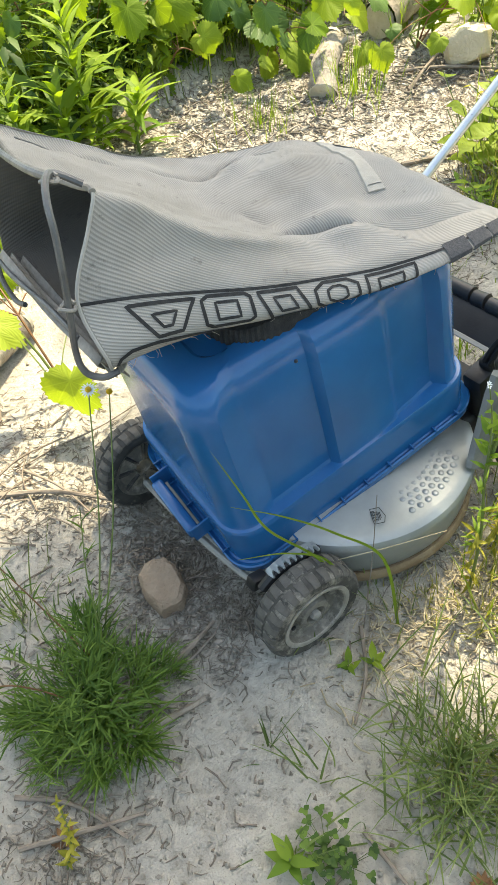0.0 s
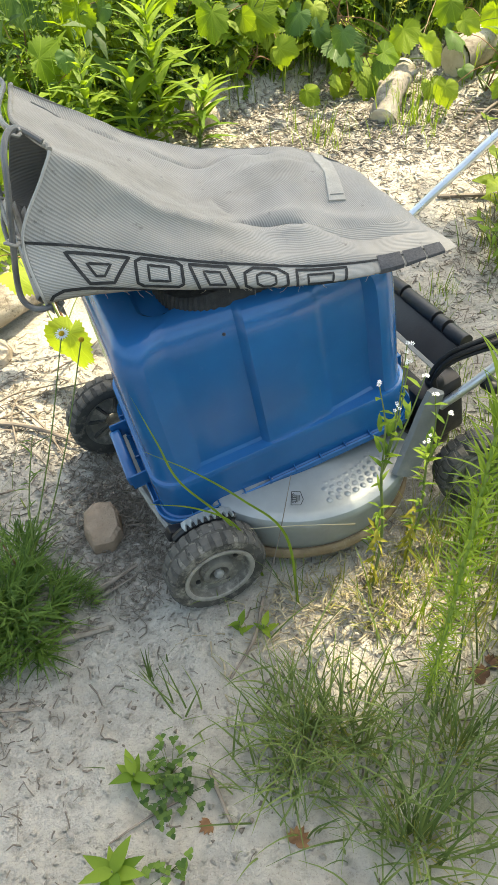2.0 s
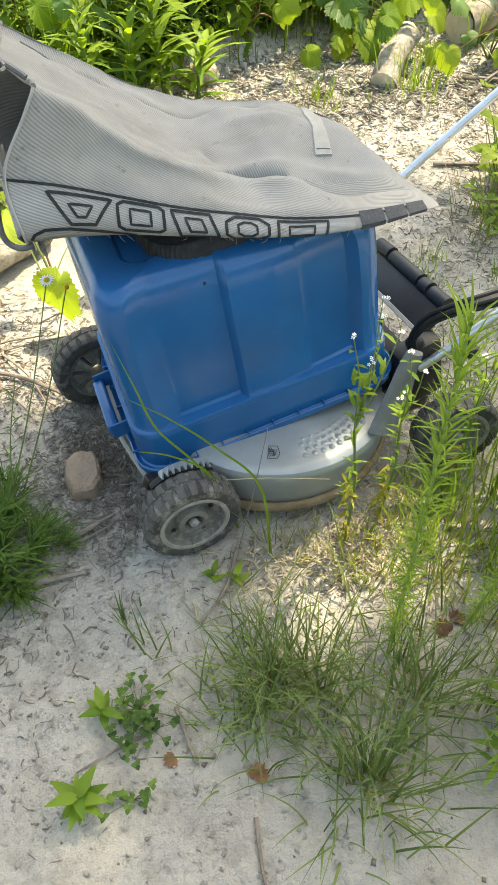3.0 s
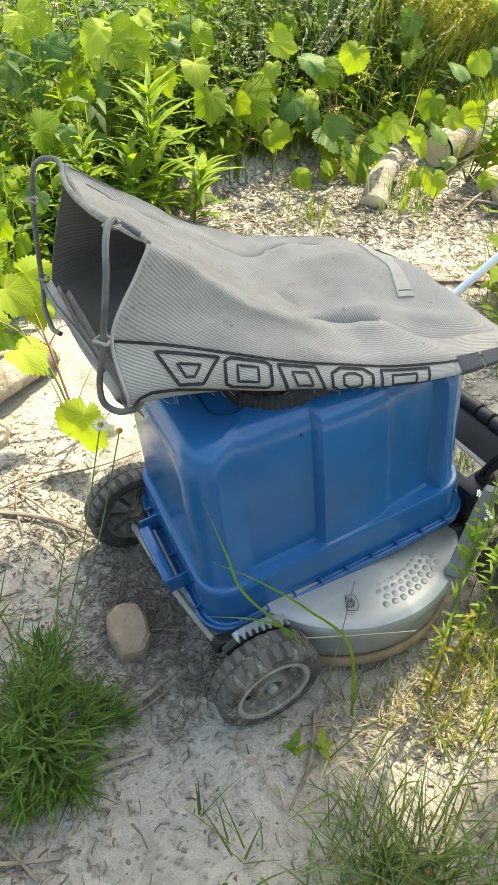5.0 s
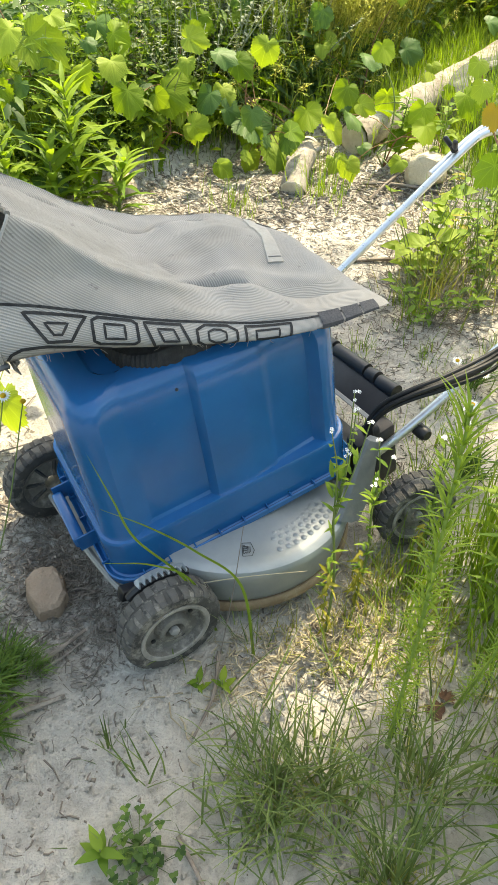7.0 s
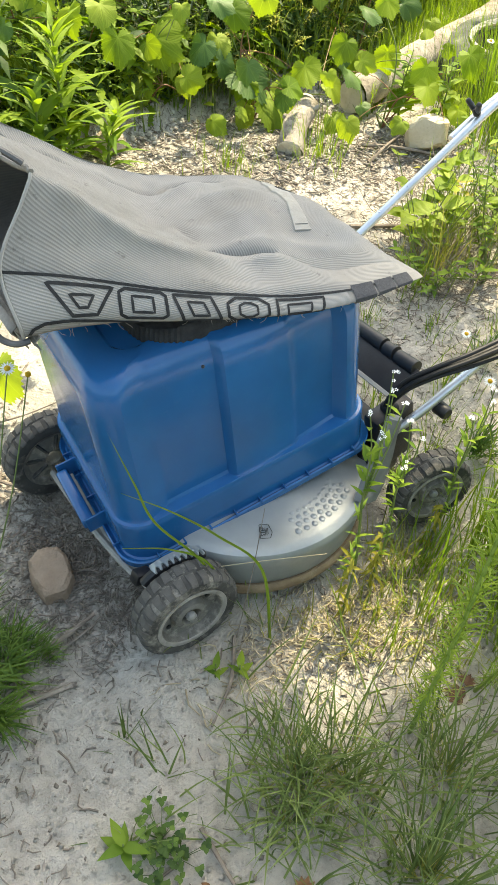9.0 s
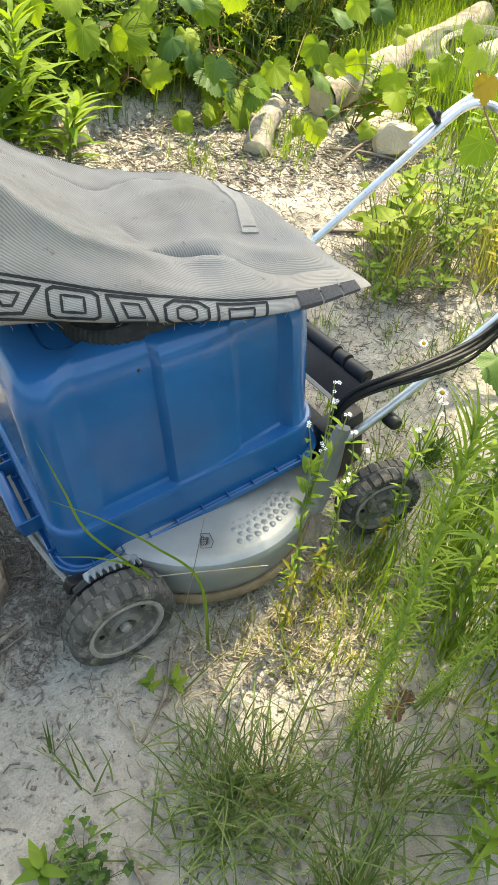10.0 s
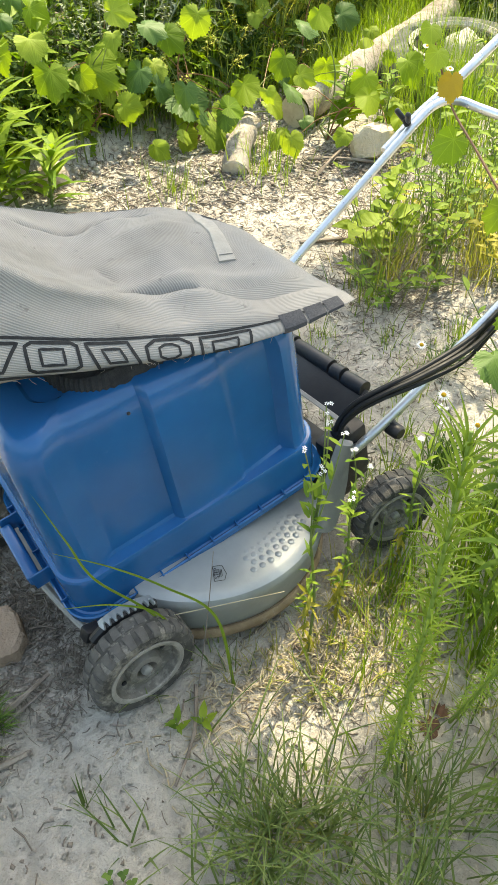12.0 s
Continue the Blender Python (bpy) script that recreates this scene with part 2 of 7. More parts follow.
M_SAGE = leaf_material("grey_green_weed", (0.18, 0.21, 0.14), (0.34, 0.37, 0.27), 0.3, 0.8, 0.7)
M_YWEED = leaf_material("yellowing_weed", (0.24, 0.23, 0.03), (0.42, 0.37, 0.07), 0.45, 0.8)
M_STEM = plain("green_stem", (0.10, 0.15, 0.035), (0.19, 0.23, 0.06), 30, 0.6, bump=0.1)
M_PALESTEM = plain("pale_green_stem", (0.17, 0.25, 0.04), (0.27, 0.35, 0.07), 30, 0.6, bump=0.1)
M_REDSTEM = plain("reddish_stem", (0.16, 0.07, 0.035), (0.26, 0.13, 0.06), 30, 0.6, bump=0.1)
M_PETAL = plain("white_petal", (0.72, 0.72, 0.68), (0.82, 0.82, 0.78), 50, 0.7, bump=0.1)
M_DAISY = plain("yellow_flower_eye", (0.55, 0.30, 0.01), (0.68, 0.42, 0.02), 90, 0.8, bump=0.5)
M_LILAC = plain("lilac_flower", (0.30, 0.26, 0.46), (0.45, 0.40, 0.60), 60, 0.8, bump=0.2)

# ---- builders ----
ABS = {}


def root(name, loc, label, category, group="", kind=""):
    e = new(name)
    e.location = loc
    e.empty_display_size = 0.05
    ABS[e.name] = Vector(loc)
    return tagged(e, label, category, group, kind)


def mesh_of(bm, name, material, sharp=40.0):
    me = bpy.data.meshes.new(name)
    for f in bm.faces:
        f.smooth = True
    bm.to_mesh(me)
    bm.free()
    me.set_sharp_from_angle(angle=radians(sharp))
    for m in material if isinstance(material, (list, tuple)) else (material,):
        me.materials.append(m)
    return me


def part(name, bm, material, parent, label="", sharp=40.0):
    """A part of a thing, its bmesh in world metres."""
    at = ABS[parent.name]
    bmesh.ops.translate(bm, verts=bm.verts, vec=-at)
    ob = new(name, mesh_of(bm, name, material, sharp))
    ob.parent = parent
    ABS[ob.name] = at
    return tagged(ob, label)


def thing(name, bm, material, loc, label, category, group="", kind="", sharp=40.0):
    """A thing of one mesh, its bmesh in world metres, with its origin at loc."""
    bmesh.ops.translate(bm, verts=bm.verts, vec=-Vector(loc))
    ob = new(name, mesh_of(bm, name, material, sharp))
    ob.location = loc
    ABS[ob.name] = Vector(loc)
    return tagged(ob, label, category, group, kind)


def glide(points, steps):
    """A smooth line through points."""
    p = [Vector(q) for q in points]
    p = [p[0] * 2 - p[1], *p, p[-1] * 2 - p[-2]]
    out = []
    for i in range(1, len(p) - 2):
        for k in range(steps):
            t = k / steps
            a, b, c, d = p[i - 1 : i + 3]
            out.append(0.5 * (2 * b + (c - a) * t + (2 * a - 5 * b + 4 * c - d) * t * t + (3 * b - a - 3 * c + d) * t**3))
    return [*out, p[-2]]


def tube(bm, points, radius, segs=8, steps=6, end=None, jitter=0.0):
    """A round tube along a smooth line; end: the radius at its end."""
    line = glide(points, steps) if steps > 1 else [Vector(q) for q in points]
    end = radius if end is None else end
    rings, side = [], None
    for i, q in enumerate(line):
        d = (line[min(i + 1, len(line) - 1)] - line[max(i - 1, 0)]).normalized()
        side = d.orthogonal().normalized() if side is None else (side - d * side.dot(d)).normalized()
        up = d.cross(side)
        r = radius + (end - radius) * i / max(1, len(line) - 1)
        ring = []
        for k in range(segs):
            a = 2 * math.pi * k / segs
            rr = r * (1 + random.uniform(-jitter, jitter))
            ring.append(bm.verts.new(q + (side * math.cos(a) + up * math.sin(a)) * rr))
        rings.append(ring)
    for a, b in zip(rings, rings[1:]):
        for k in range(segs):
            bm.faces.new((a[k], a[(k + 1) % segs], b[(k + 1) % segs], b[k]))
    if segs > 2:
        bm.faces.new(rings[0][::-1])
        bm.faces.new(rings[-1])
    return bm


def block(bm, m, size, bevel=0.004, segs=2):
    """A bevelled box with its centre at the pose m."""
    made = bmesh.ops.create_cube(bm, size=1.0, matrix=m @ Matrix.Diagonal((*size, 1)))
    if bevel:
        edges = list({e for v in made["verts"] for e in v.link_edges})
        bmesh.ops.bevel(bm, geom=edges, offset=bevel, segments=segs, affect="EDGES", profile=0.5)
    return bm


def lathe(bm, profile, m, segs=40, closed=False):
    """A profile of (radius, height) turned round the z axis of the pose m."""
    rings = []
    for r, h in profile:
        rings.append([bm.verts.new(m @ Vector((r * math.cos(2 * math.pi * k / segs), r * math.sin(2 * math.pi * k / segs), h))) for k in range(segs)])
    pairs = list(zip(rings, rings[1:])) + ([(rings[-1], rings[0])] if closed else [])
    for a, b in pairs:
        for k in range(segs):
            bm.faces.new((a[k], a[(k + 1) % segs], b[(k + 1) % segs], b[k]))
    if not closed:
        bm.faces.new(rings[0][::-1])
        bm.faces.new(rings[-1])
    bmesh.ops.recalc_face_normals(bm, faces=bm.faces)
    return bm


class Soup:
    """Loose small pieces gathered into one mesh: blades, leaves, twigs, flakes."""

    def __init__(self, seed):
        self.v, self.f, self.r = [], [], random.Random(seed)

    def strip(self, rows):
        """Rows of two or three points each, joined into quads."""
        k = len(self.v)
        n = len(rows[0])
        for row in rows:
            self.v.extend(tuple(p) for p in row)
        for i in range(len(rows) - 1):
            for j in range(n - 1):
                a = k + i * n + j
                self.f.append((a, a + 1, a + n + 1, a + n))

    def blade(self, base, length, width, az=None, lean=0.15, bend=0.8, segs=4, curl=0.0):
        r = self.r
        az = r.uniform(0, 2 * math.pi) if az is None else az
        out = Vector((math.cos(az), math.sin(az), 0))
        side = Vector((-math.sin(az), math.cos(az), 0))
        p, rows = Vector(base), []
        for i in range(segs + 1):
            t = i / segs
            a = lean + bend * t * t
            w = width * (1 - t) ** 0.7 * (0.75 + 0.25 * min(1, 4 * t)) / 2 + 0.0002
            s = (side + out * curl * t).normalized()
            rows.append((p - s * w, p + s * w))
            p = p + (out * math.sin(a) + Vector((0, 0, 1)) * math.cos(a)) * length / segs
        self.strip(rows)
        return p

    def leaf(self, p, d, n, length, width, segs=4, fold=0.25, droop=0.3):
        """A pointed leaf from p along d, its upper side towards n."""
        d = Vector(d).normalized()
        n = Vector(n)
        n = (n - d * n.dot(d)).normalized()
        s = d.cross(n)
        rows = []
        for i in range(segs + 1):
            t = i / segs
            w = width / 2 * (math.sin(math.pi * min(1, 0.06 + t * 0.94) ** 0.75) + 0.02)
            q = Vector(p) + d * length * t - n * droop * length * t * t
            rows.append((q - s * w + n * fold * w, q, q + s * w + n * fold * w))
        self.strip(rows)

    def stick(self, a, b, r0, r1=None, segs=3, kink=0.0):
        a, b = Vector(a), Vector(b)
        r1 = r0 * 0.6 if r1 is None else r1
        d = (b - a).normalized()
        s = d.orthogonal().normalized()
        u = d.cross(s)
        m = (a + b) / 2 + (s * self.r.uniform(-1, 1) + u * self.r.uniform(-1, 1)) * kink
        k = len(self.v)
        for q, r in ((a, r0), (m, (r0 + r1) / 2), (b, r1)):
            for j in range(segs):
                w = 2 * math.pi * j / segs
                self.v.append(tuple(q + (s * math.cos(w) + u * math.sin(w)) * r))
        for i in range(2):
            for j in range(segs):
                x, y = k + i * segs + j, k + i * segs + (j + 1) % segs
                self.f.append((x, y, y + segs, x + segs))
        self.f.append(tuple(k + 2 * segs + j for j in range(segs)))

    def flower(self, p, n, radius, petals, wide=0.4):
        n = Vector(n).normalized()
        s = n.orthogonal().normalized()
        u = n.cross(s)
        for i in range(petals):
            a = 2 * math.pi * (i + self.r.uniform(-0.15, 0.15)) / petals
            d = s * math.cos(a) + u * math.sin(a)
            self.leaf(Vector(p) + d * radius * 0.25, d + n * 0.1, n, radius * 0.78, radius * wide, 2, 0.1, 0.15)

    def mesh(self, name, material):
        me = bpy.data.meshes.new(name)
        me.from_pydata(self.v, [], self.f)
        me.polygons.foreach_set("use_smooth", [True] * len(self.f))
        me.materials.append(material)
        me.update()
        return me

    def thing(self, name, material, loc, label, category, group="", kind=""):
        self.shift(loc)
        ob = new(name, self.mesh(name, material))
        ob.location = loc
        ABS[ob.name] = Vector(loc)
        return tagged(ob, label, category, group, kind)

    def part(self, name, material, parent, label=""):
        self.shift(ABS[parent.name])
        ob = new(name, self.mesh(name, material))
        ob.parent = parent
        ABS[ob.name] = ABS[parent.name]
        return tagged(ob, label)

    def shift(self, loc):
        x, y, z = loc
        self.v = [(a - x, b - y, c - z) for a, b, c in self.v]


def bank_edge(l):
    """How far ahead the weeds begin, by the distance to the side."""
    return float(np.interp(l, (-2.5, -1.2, -0.95, -0.77, -0.3, 0.15, 0.32, 0.85, 1.2, 1.6, 2.2), (0.7, 0.95, 1.35, 2.0, 2.45, 2.7, 3.0, 4.1, 3.5, 2.7, 2.2)))


def ground_height(x, y):
    s = 0.58 * x + 0.81 * y - 0.8
    z = 0.16 * (s + math.sqrt(s * s + 0.1)) / 2
    if s > 8:
        z = 0.16 * 8 + (s - 8) * 0.02
    l, d = 0.81 * x - 0.58 * y, 0.58 * x + 0.81 * y
    step = min(1, max(0, (d - bank_edge(l) + 0.12) / 0.16)) * min(1, max(0, (l + 1.1) / 0.3)) * min(1, max(0, (0.25 - l) / 0.3))
    z += (0.085 + 0.05 * noise.noise(Vector((x * 4, y * 4, 4.4)))) * step * step * (3 - 2 * step)
    z += 0.030 * noise.noise(Vector((x * 1.7, y * 1.7, 0.3))) + 0.011 * noise.noise(Vector((x * 7, y * 7, 2.1))) + 0.005 * noise.noise(Vector((x * 23, y * 23, 5.0))) + 0.0028 * noise.noise(Vector((x * 61, y * 61, 8.0)))
    return z - 0.006


def at_ground(x, y, dz=0.0):
    return Vector((x, y, ground_height(x, y) + dz))


# ---- ground ----
def graded(lo, hi, step, far):
    mid = list(np.arange(lo, hi + step / 2, step))
    out, d, v = [], step, hi
    while v < far:
        d *= 1.22
        v += d
        out.append(v)
    low, d, v = [], step, lo
    while v > -far:
        d *= 1.22
        v -= d
        low.append(v)
    return low[::-1] + mid + out


def ground():
    xs, ys = graded(-0.8, 2.1, 0.009, 160), graded(-0.8, 2.1, 0.009, 160)
    verts = [(x, y, ground_height(x, y)) for y in ys for x in xs]
    w = len(xs)
    faces = [(j * w + i, j * w + i + 1, (j + 1) * w + i + 1, (j + 1) * w + i) for j in range(len(ys) - 1) for i in range(w - 1)]
    me = bpy.data.meshes.new("ground")
    me.from_pydata(verts, [], faces)
    me.polygons.foreach_set("use_smooth", [True] * len(faces))
    me.materials.append(M_GROUND)
    tagged(new("ground", me), "pale chalky soil strewn with twigs and litter", "ground", "", "structure")


ground()


# ---- storage tote ----
BIN = Matrix.Translation((-0.050, 0.128, 0.126)) @ pose(0, 0, 0, 0, 0, 2) @ pose(0, 0, 0, 0, -10.5, 0) @ pose(0, 0, 0, 4, 0, 0)
BL, BW, BH = 0.588, 0.41, 0.452


def bin_ring(z, inset, radius, recess):
    """One level of the tote's wall: a rounded oblong, with panels set in on its long sides."""
    hx, hy = BL / 2 - inset, BW / 2 - inset
    pts = []
    per = 10
    for cx, cy, a0 in ((hx - radius, hy - radius, 0), (-hx + radius, hy - radius, 90), (-hx + radius, -hy + radius, 180), (hx - radius, -hy + radius, 270)):
        for k in range(per + 1):
            a = radians(a0 + 90 * k / per)
            pts.append((cx + radius * math.cos(a), cy + radius * math.sin(a)))
    out = []
    for i, p in enumerate(pts):
        q = pts[(i + 1) % len(pts)]
        n = 72 if abs(p[0] - q[0]) > 0.1 else (16 if abs(p[1] - q[1]) > 0.1 else 1)
        for k in range(n):
            t = k / n
            out.append((p[0] + (q[0] - p[0]) * t, p[1] + (q[1] - p[1]) * t))
    ring = []
    for x, y in out:
        d = 0.0
        if abs(y) > hy - 0.004 and recess:
            u = x / (hx - radius)
            edge = lambda v, c, w: min(1, max(0, (v - c) / w + 0.5))
            left = edge(-u, 0.20, 0.03) * (1 - edge(-u, 0.93, 0.22))
            right = (0.25 * edge(u, 0.47, 0.06) + 0.75 * min(1, max(0, (u - 0.24) / 0.66))) * (1 - edge(u, 0.96, 0.07))
            d = recess * (1.4 * left + 1.8 * right)
        along = BL / 2 + x
        ring.append(BIN @ Vector((along + 0.032 * z / BH * along / BL, BW / 2 + y - math.copysign(d, y), z * (1 - 0.115 * along / BL))))
    return ring


def tote():
    b = root("storage_tote", BIN @ Vector((BL / 2, BW / 2, 0)), "blue plastic storage tote turned upside down on a lawn mower", "storage tote")
    levels = [
        (0.000, -0.002, 0.060, 0), (0.000, -0.006, 0.062, 0), (0.016, -0.006, 0.062, 0), (0.018, -0.003, 0.060, 0), (0.010, 0.004, 0.058, 0),
        (0.012, 0.007, 0.058, 0), (0.096, 0.010, 0.058, 0), (0.108, 0.011, 0.058, 0), (0.112, 0.013, 0.058, 0.000),
        (0.1135, 0.018, 0.056, 0.011), (0.120, 0.021, 0.055, 0.012), (0.20, 0.026, 0.054, 0.012), (0.30, 0.031, 0.053, 0.012),
        (0.385, 0.037, 0.052, 0.012), (0.405, 0.039, 0.052, 0.012), (0.422, 0.043, 0.052, 0.012), (0.436, 0.050, 0.05, 0.012), (0.446, 0.060, 0.047, 0.012), (BH, 0.074, 0.042, 0.011),
        (BH + 0.001, 0.10, 0.036, 0.009), (BH - 0.001, 0.112, 0.03, 0), (BH - 0.008, 0.118, 0.03, 0),
    ]
    bm = bmesh.new()
    rings = [[bm.verts.new(p) for p in bin_ring(*lv)] for lv in levels]
    n = len(rings[0])
    for a, c in zip(rings, rings[1:]):
        for k in range(n):
            bm.faces.new((a[k], a[(k + 1) % n], c[(k + 1) % n], c[k]))
    bm.faces.new(rings[-1])
    lining = [rings[0]] + [[bm.verts.new(p) for p in bin_ring(*lv)] for lv in ((0.0, 0.013, 0.055, 0), (0.102, 0.016, 0.055, 0), (0.110, 0.046, 0.045, 0), (0.40, 0.062, 0.04, 0))]
    for a, c in zip(lining, lining[1:]):
        for k in range(n):
            bm.faces.new((c[k], c[(k + 1) % n], a[(k + 1) % n], a[k]))
    bm.faces.new(lining[-1][::-1])
    bmesh.ops.recalc_face_normals(bm, faces=bm.faces)
    part("shell", bm, M_BLUE, b, sharp=28)
    # short stiffening ribs under the rim lip
    for i in range(9):
        x = 0.06 + (BL - 0.12) * i / 8
        bm = bmesh.new()
        block(bm, BIN @ pose(x, 0.000, 0.016), (0.003, 0.014, 0.012), 0.0006, 1)
        part("rim_rib", bm, M_BLUE, b)
    for i in range(5):
        bm = bmesh.new()
        block(bm, BIN @ pose(0.000, 0.07 + (BW - 0.14) * i / 4, 0.016), (0.014, 0.003, 0.012), 0.0006, 1)
        part("rim_rib", bm, M_BLUE, b)
    # carrying handles on both ends
    for side in (0, 1):
        bm = bmesh.new()
        x = -0.026 if side == 0 else BL + 0.026
        w = 1 if side == 0 else -1
        block(bm, BIN @ pose(x, BW / 2 + 0.005, 0.030), (0.026, 0.150, 0.032), 0.007, 3)
        for yy in (-0.075, 0.085):
            block(bm, BIN @ pose(x + 0.018 * w, BW / 2 + yy, 0.034), (0.050, 0.005, 0.044), 0.0015, 1)
        part("carry_handle", bm, M_BLUE, b)
    # no hole is cut: a black ball paints its dark inside
    bm = bmesh.new()
    bmesh.ops.create_uvsphere(bm, u_segments=8, v_segments=6, radius=0.0032, matrix=Matrix.Translation(BIN @ Vector((0.235, 0.040, 0.405))))
    part("small_hole", bm, M_BLACK, b, "black ball in place of a small hole's shade")
    return b


tote()

# ---- grass catcher bag ----
# cross-sections from the open mouth to the closed tail; round the bag: near hem, near seam, near shoulder, top, far shoulder, far hem, underside
BAG_SECTIONS = (
    ((-0.160, 0.157, 0.692), (-0.168, 0.180, 0.784), (-0.100, 0.224, 0.884), (-0.135, 0.41, 0.870), (-0.122, 0.630, 0.842), (-0.178, 0.600, 0.650), (-0.165, 0.380, 0.640)),
    ((-0.100, 0.158, 0.690), (-0.095, 0.172, 0.766), (-0.040, 0.226, 0.845), (-0.042, 0.41, 0.802), (-0.024, 0.640, 0.784), (-0.070, 0.640, 0.630), (-0.090, 0.370, 0.628)),
    ((-0.021, 0.165, 0.674), (-0.016, 0.172, 0.736), (0.025, 0.216, 0.790), (0.050, 0.41, 0.740), (0.080, 0.655, 0.724), (0.050, 0.660, 0.625), (0.000, 0.360, 0.615)),
    ((0.075, 0.155, 0.660), (0.078, 0.164, 0.704), (0.108, 0.218, 0.742), (0.138, 0.40, 0.686), (0.180, 0.665, 0.680), (0.150, 0.670, 0.625), (0.100, 0.350, 0.620)),
    ((0.170, 0.150, 0.643), (0.173, 0.160, 0.677), (0.195, 0.240, 0.692), (0.228, 0.40, 0.690), (0.272, 0.655, 0.662), (0.250, 0.660, 0.625), (0.200, 0.340, 0.630)),
    ((0.272, 0.145, 0.630), (0.275, 0.152, 0.655), (0.283, 0.235, 0.688), (0.318, 0.390, 0.711), (0.372, 0.610, 0.664), (0.355, 0.615, 0.630), (0.300, 0.330, 0.640)),
    ((0.385, 0.138, 0.630), (0.388, 0.142, 0.645), (0.385, 0.235, 0.662), (0.410, 0.390, 0.696), (0.446, 0.545, 0.662), (0.436, 0.550, 0.635), (0.390, 0.320, 0.640)),
    ((0.470, 0.138, 0.636), (0.472, 0.142, 0.646), (0.468, 0.215, 0.662), (0.472, 0.350, 0.682), (0.470, 0.450, 0.668), (0.468, 0.460, 0.640), (0.465, 0.300, 0.640)),
    ((0.528, 0.142, 0.640), (0.529, 0.146, 0.645), (0.512, 0.210, 0.650), (0.496, 0.30, 0.660), (0.482, 0.395, 0.656), (0.482, 0.397, 0.644), (0.498, 0.270, 0.642)),
)
# folds of the cloth: two ends, width, height, and 1 where the crease is sharp
FOLDS = (
    ((0.03, 0.30, 0.78), (0.16, 0.285, 0.71), 0.026, -0.006, 0),
    ((-0.050, 0.610, 0.80), (0.080, 0.590, 0.73), 0.0055, -0.010, 1),
    ((0.080, 0.590, 0.73), (0.214, 0.568, 0.66), 0.0055, -0.018, 1),
    ((0.020, 0.560, 0.775), (0.200, 0.540, 0.70), 0.018, 0.005, 0),
    ((0.214, 0.568, 0.66), (0.250, 0.600, 0.67), 0.0055, -0.017, 1),
    ((0.250, 0.600, 0.67), (0.300, 0.610, 0.67), 0.006, -0.010, 1),
    ((0.325, 0.600, 0.67), (0.350, 0.560, 0.67), 0.005, -0.014, 1),
    ((0.235, 0.530, 0.68), (0.310, 0.560, 0.69), 0.020, 0.009, 0),
    ((0.262, 0.470, 0.70), (0.345, 0.440, 0.71), 0.024, 0.006, 0),
    ((0.345, 0.440, 0.71), (0.395, 0.350, 0.69), 0.024, 0.004, 0),
    ((0.176, 0.400, 0.69), (0.182, 0.320, 0.69), 0.010, -0.006, 1),
    ((0.150, 0.258, 0.690), (0.196, 0.284, 0.670), 0.006, -0.010, 1),
    ((0.196, 0.284, 0.670), (0.240, 0.264, 0.690), 0.0042, -0.017, 1),
    ((0.240, 0.264, 0.690), (0.290, 0.245, 0.714), 0.0042, -0.017, 1),
    ((0.222, 0.292, 0.69), (0.305, 0.268, 0.71), 0.012, 0.003, 0),
    ((0.215, 0.240, 0.685), (0.300, 0.222, 0.68), 0.010, 0.002, 0),
    ((0.296, 0.240, 0.70), (0.400, 0.205, 0.66), 0.013, -0.006, 1),
    ((0.330, 0.270, 0.70), (0.450, 0.235, 0.66), 0.018, 0.006, 0),
    ((0.400, 0.205, 0.66), (0.500, 0.180, 0.645), 0.010, -0.005, 1),
    ((0.12, 0.172, 0.704), (0.44, 0.148, 0.650), 0.013, 0.006, 0),
)


def spline(values, t, closed):
    """A smooth value at t among values, counted from 0."""
    n = len(values)
    i = int(math.floor(t))
    i = i if closed else min(max(i, 0), n - 2)
    u = t - i
    pick = (lambda k: values[k % n]) if closed else (lambda k: values[min(max(k, 0), n - 1)])
    a, b, c, d = pick(i - 1), pick(i), pick(i + 1), pick(i + 2)
    return 0.5 * (2 * b + (c - a) * u + (2 * a - 5 * b + 4 * c - d) * u * u + (3 * b - a - 3 * c + d) * u**3)


def with_creases(s):
    """The seven points of a section, with more beside both shoulders to make them crisp."""
    a = [np.array(p) for p in s]
    blend = lambda p, q, t: p + (q - p) * t
    return [a[0], a[1], blend(a[1], a[2], 0.68), a[2], blend(a[2], a[3], 0.22), a[3], blend(a[3], a[4], 0.86), a[4], a[5], a[6]]


BAG_NP = [with_creases(s) for s in BAG_SECTIONS]


@functools.lru_cache(maxsize=None)
def bag_ring(v):
    return [spline(s, v, True) for s in BAG_NP]


@functools.lru_cache(maxsize=None)
def bag_raw(u, v):
    return Vector(spline(bag_ring(v), u, False))


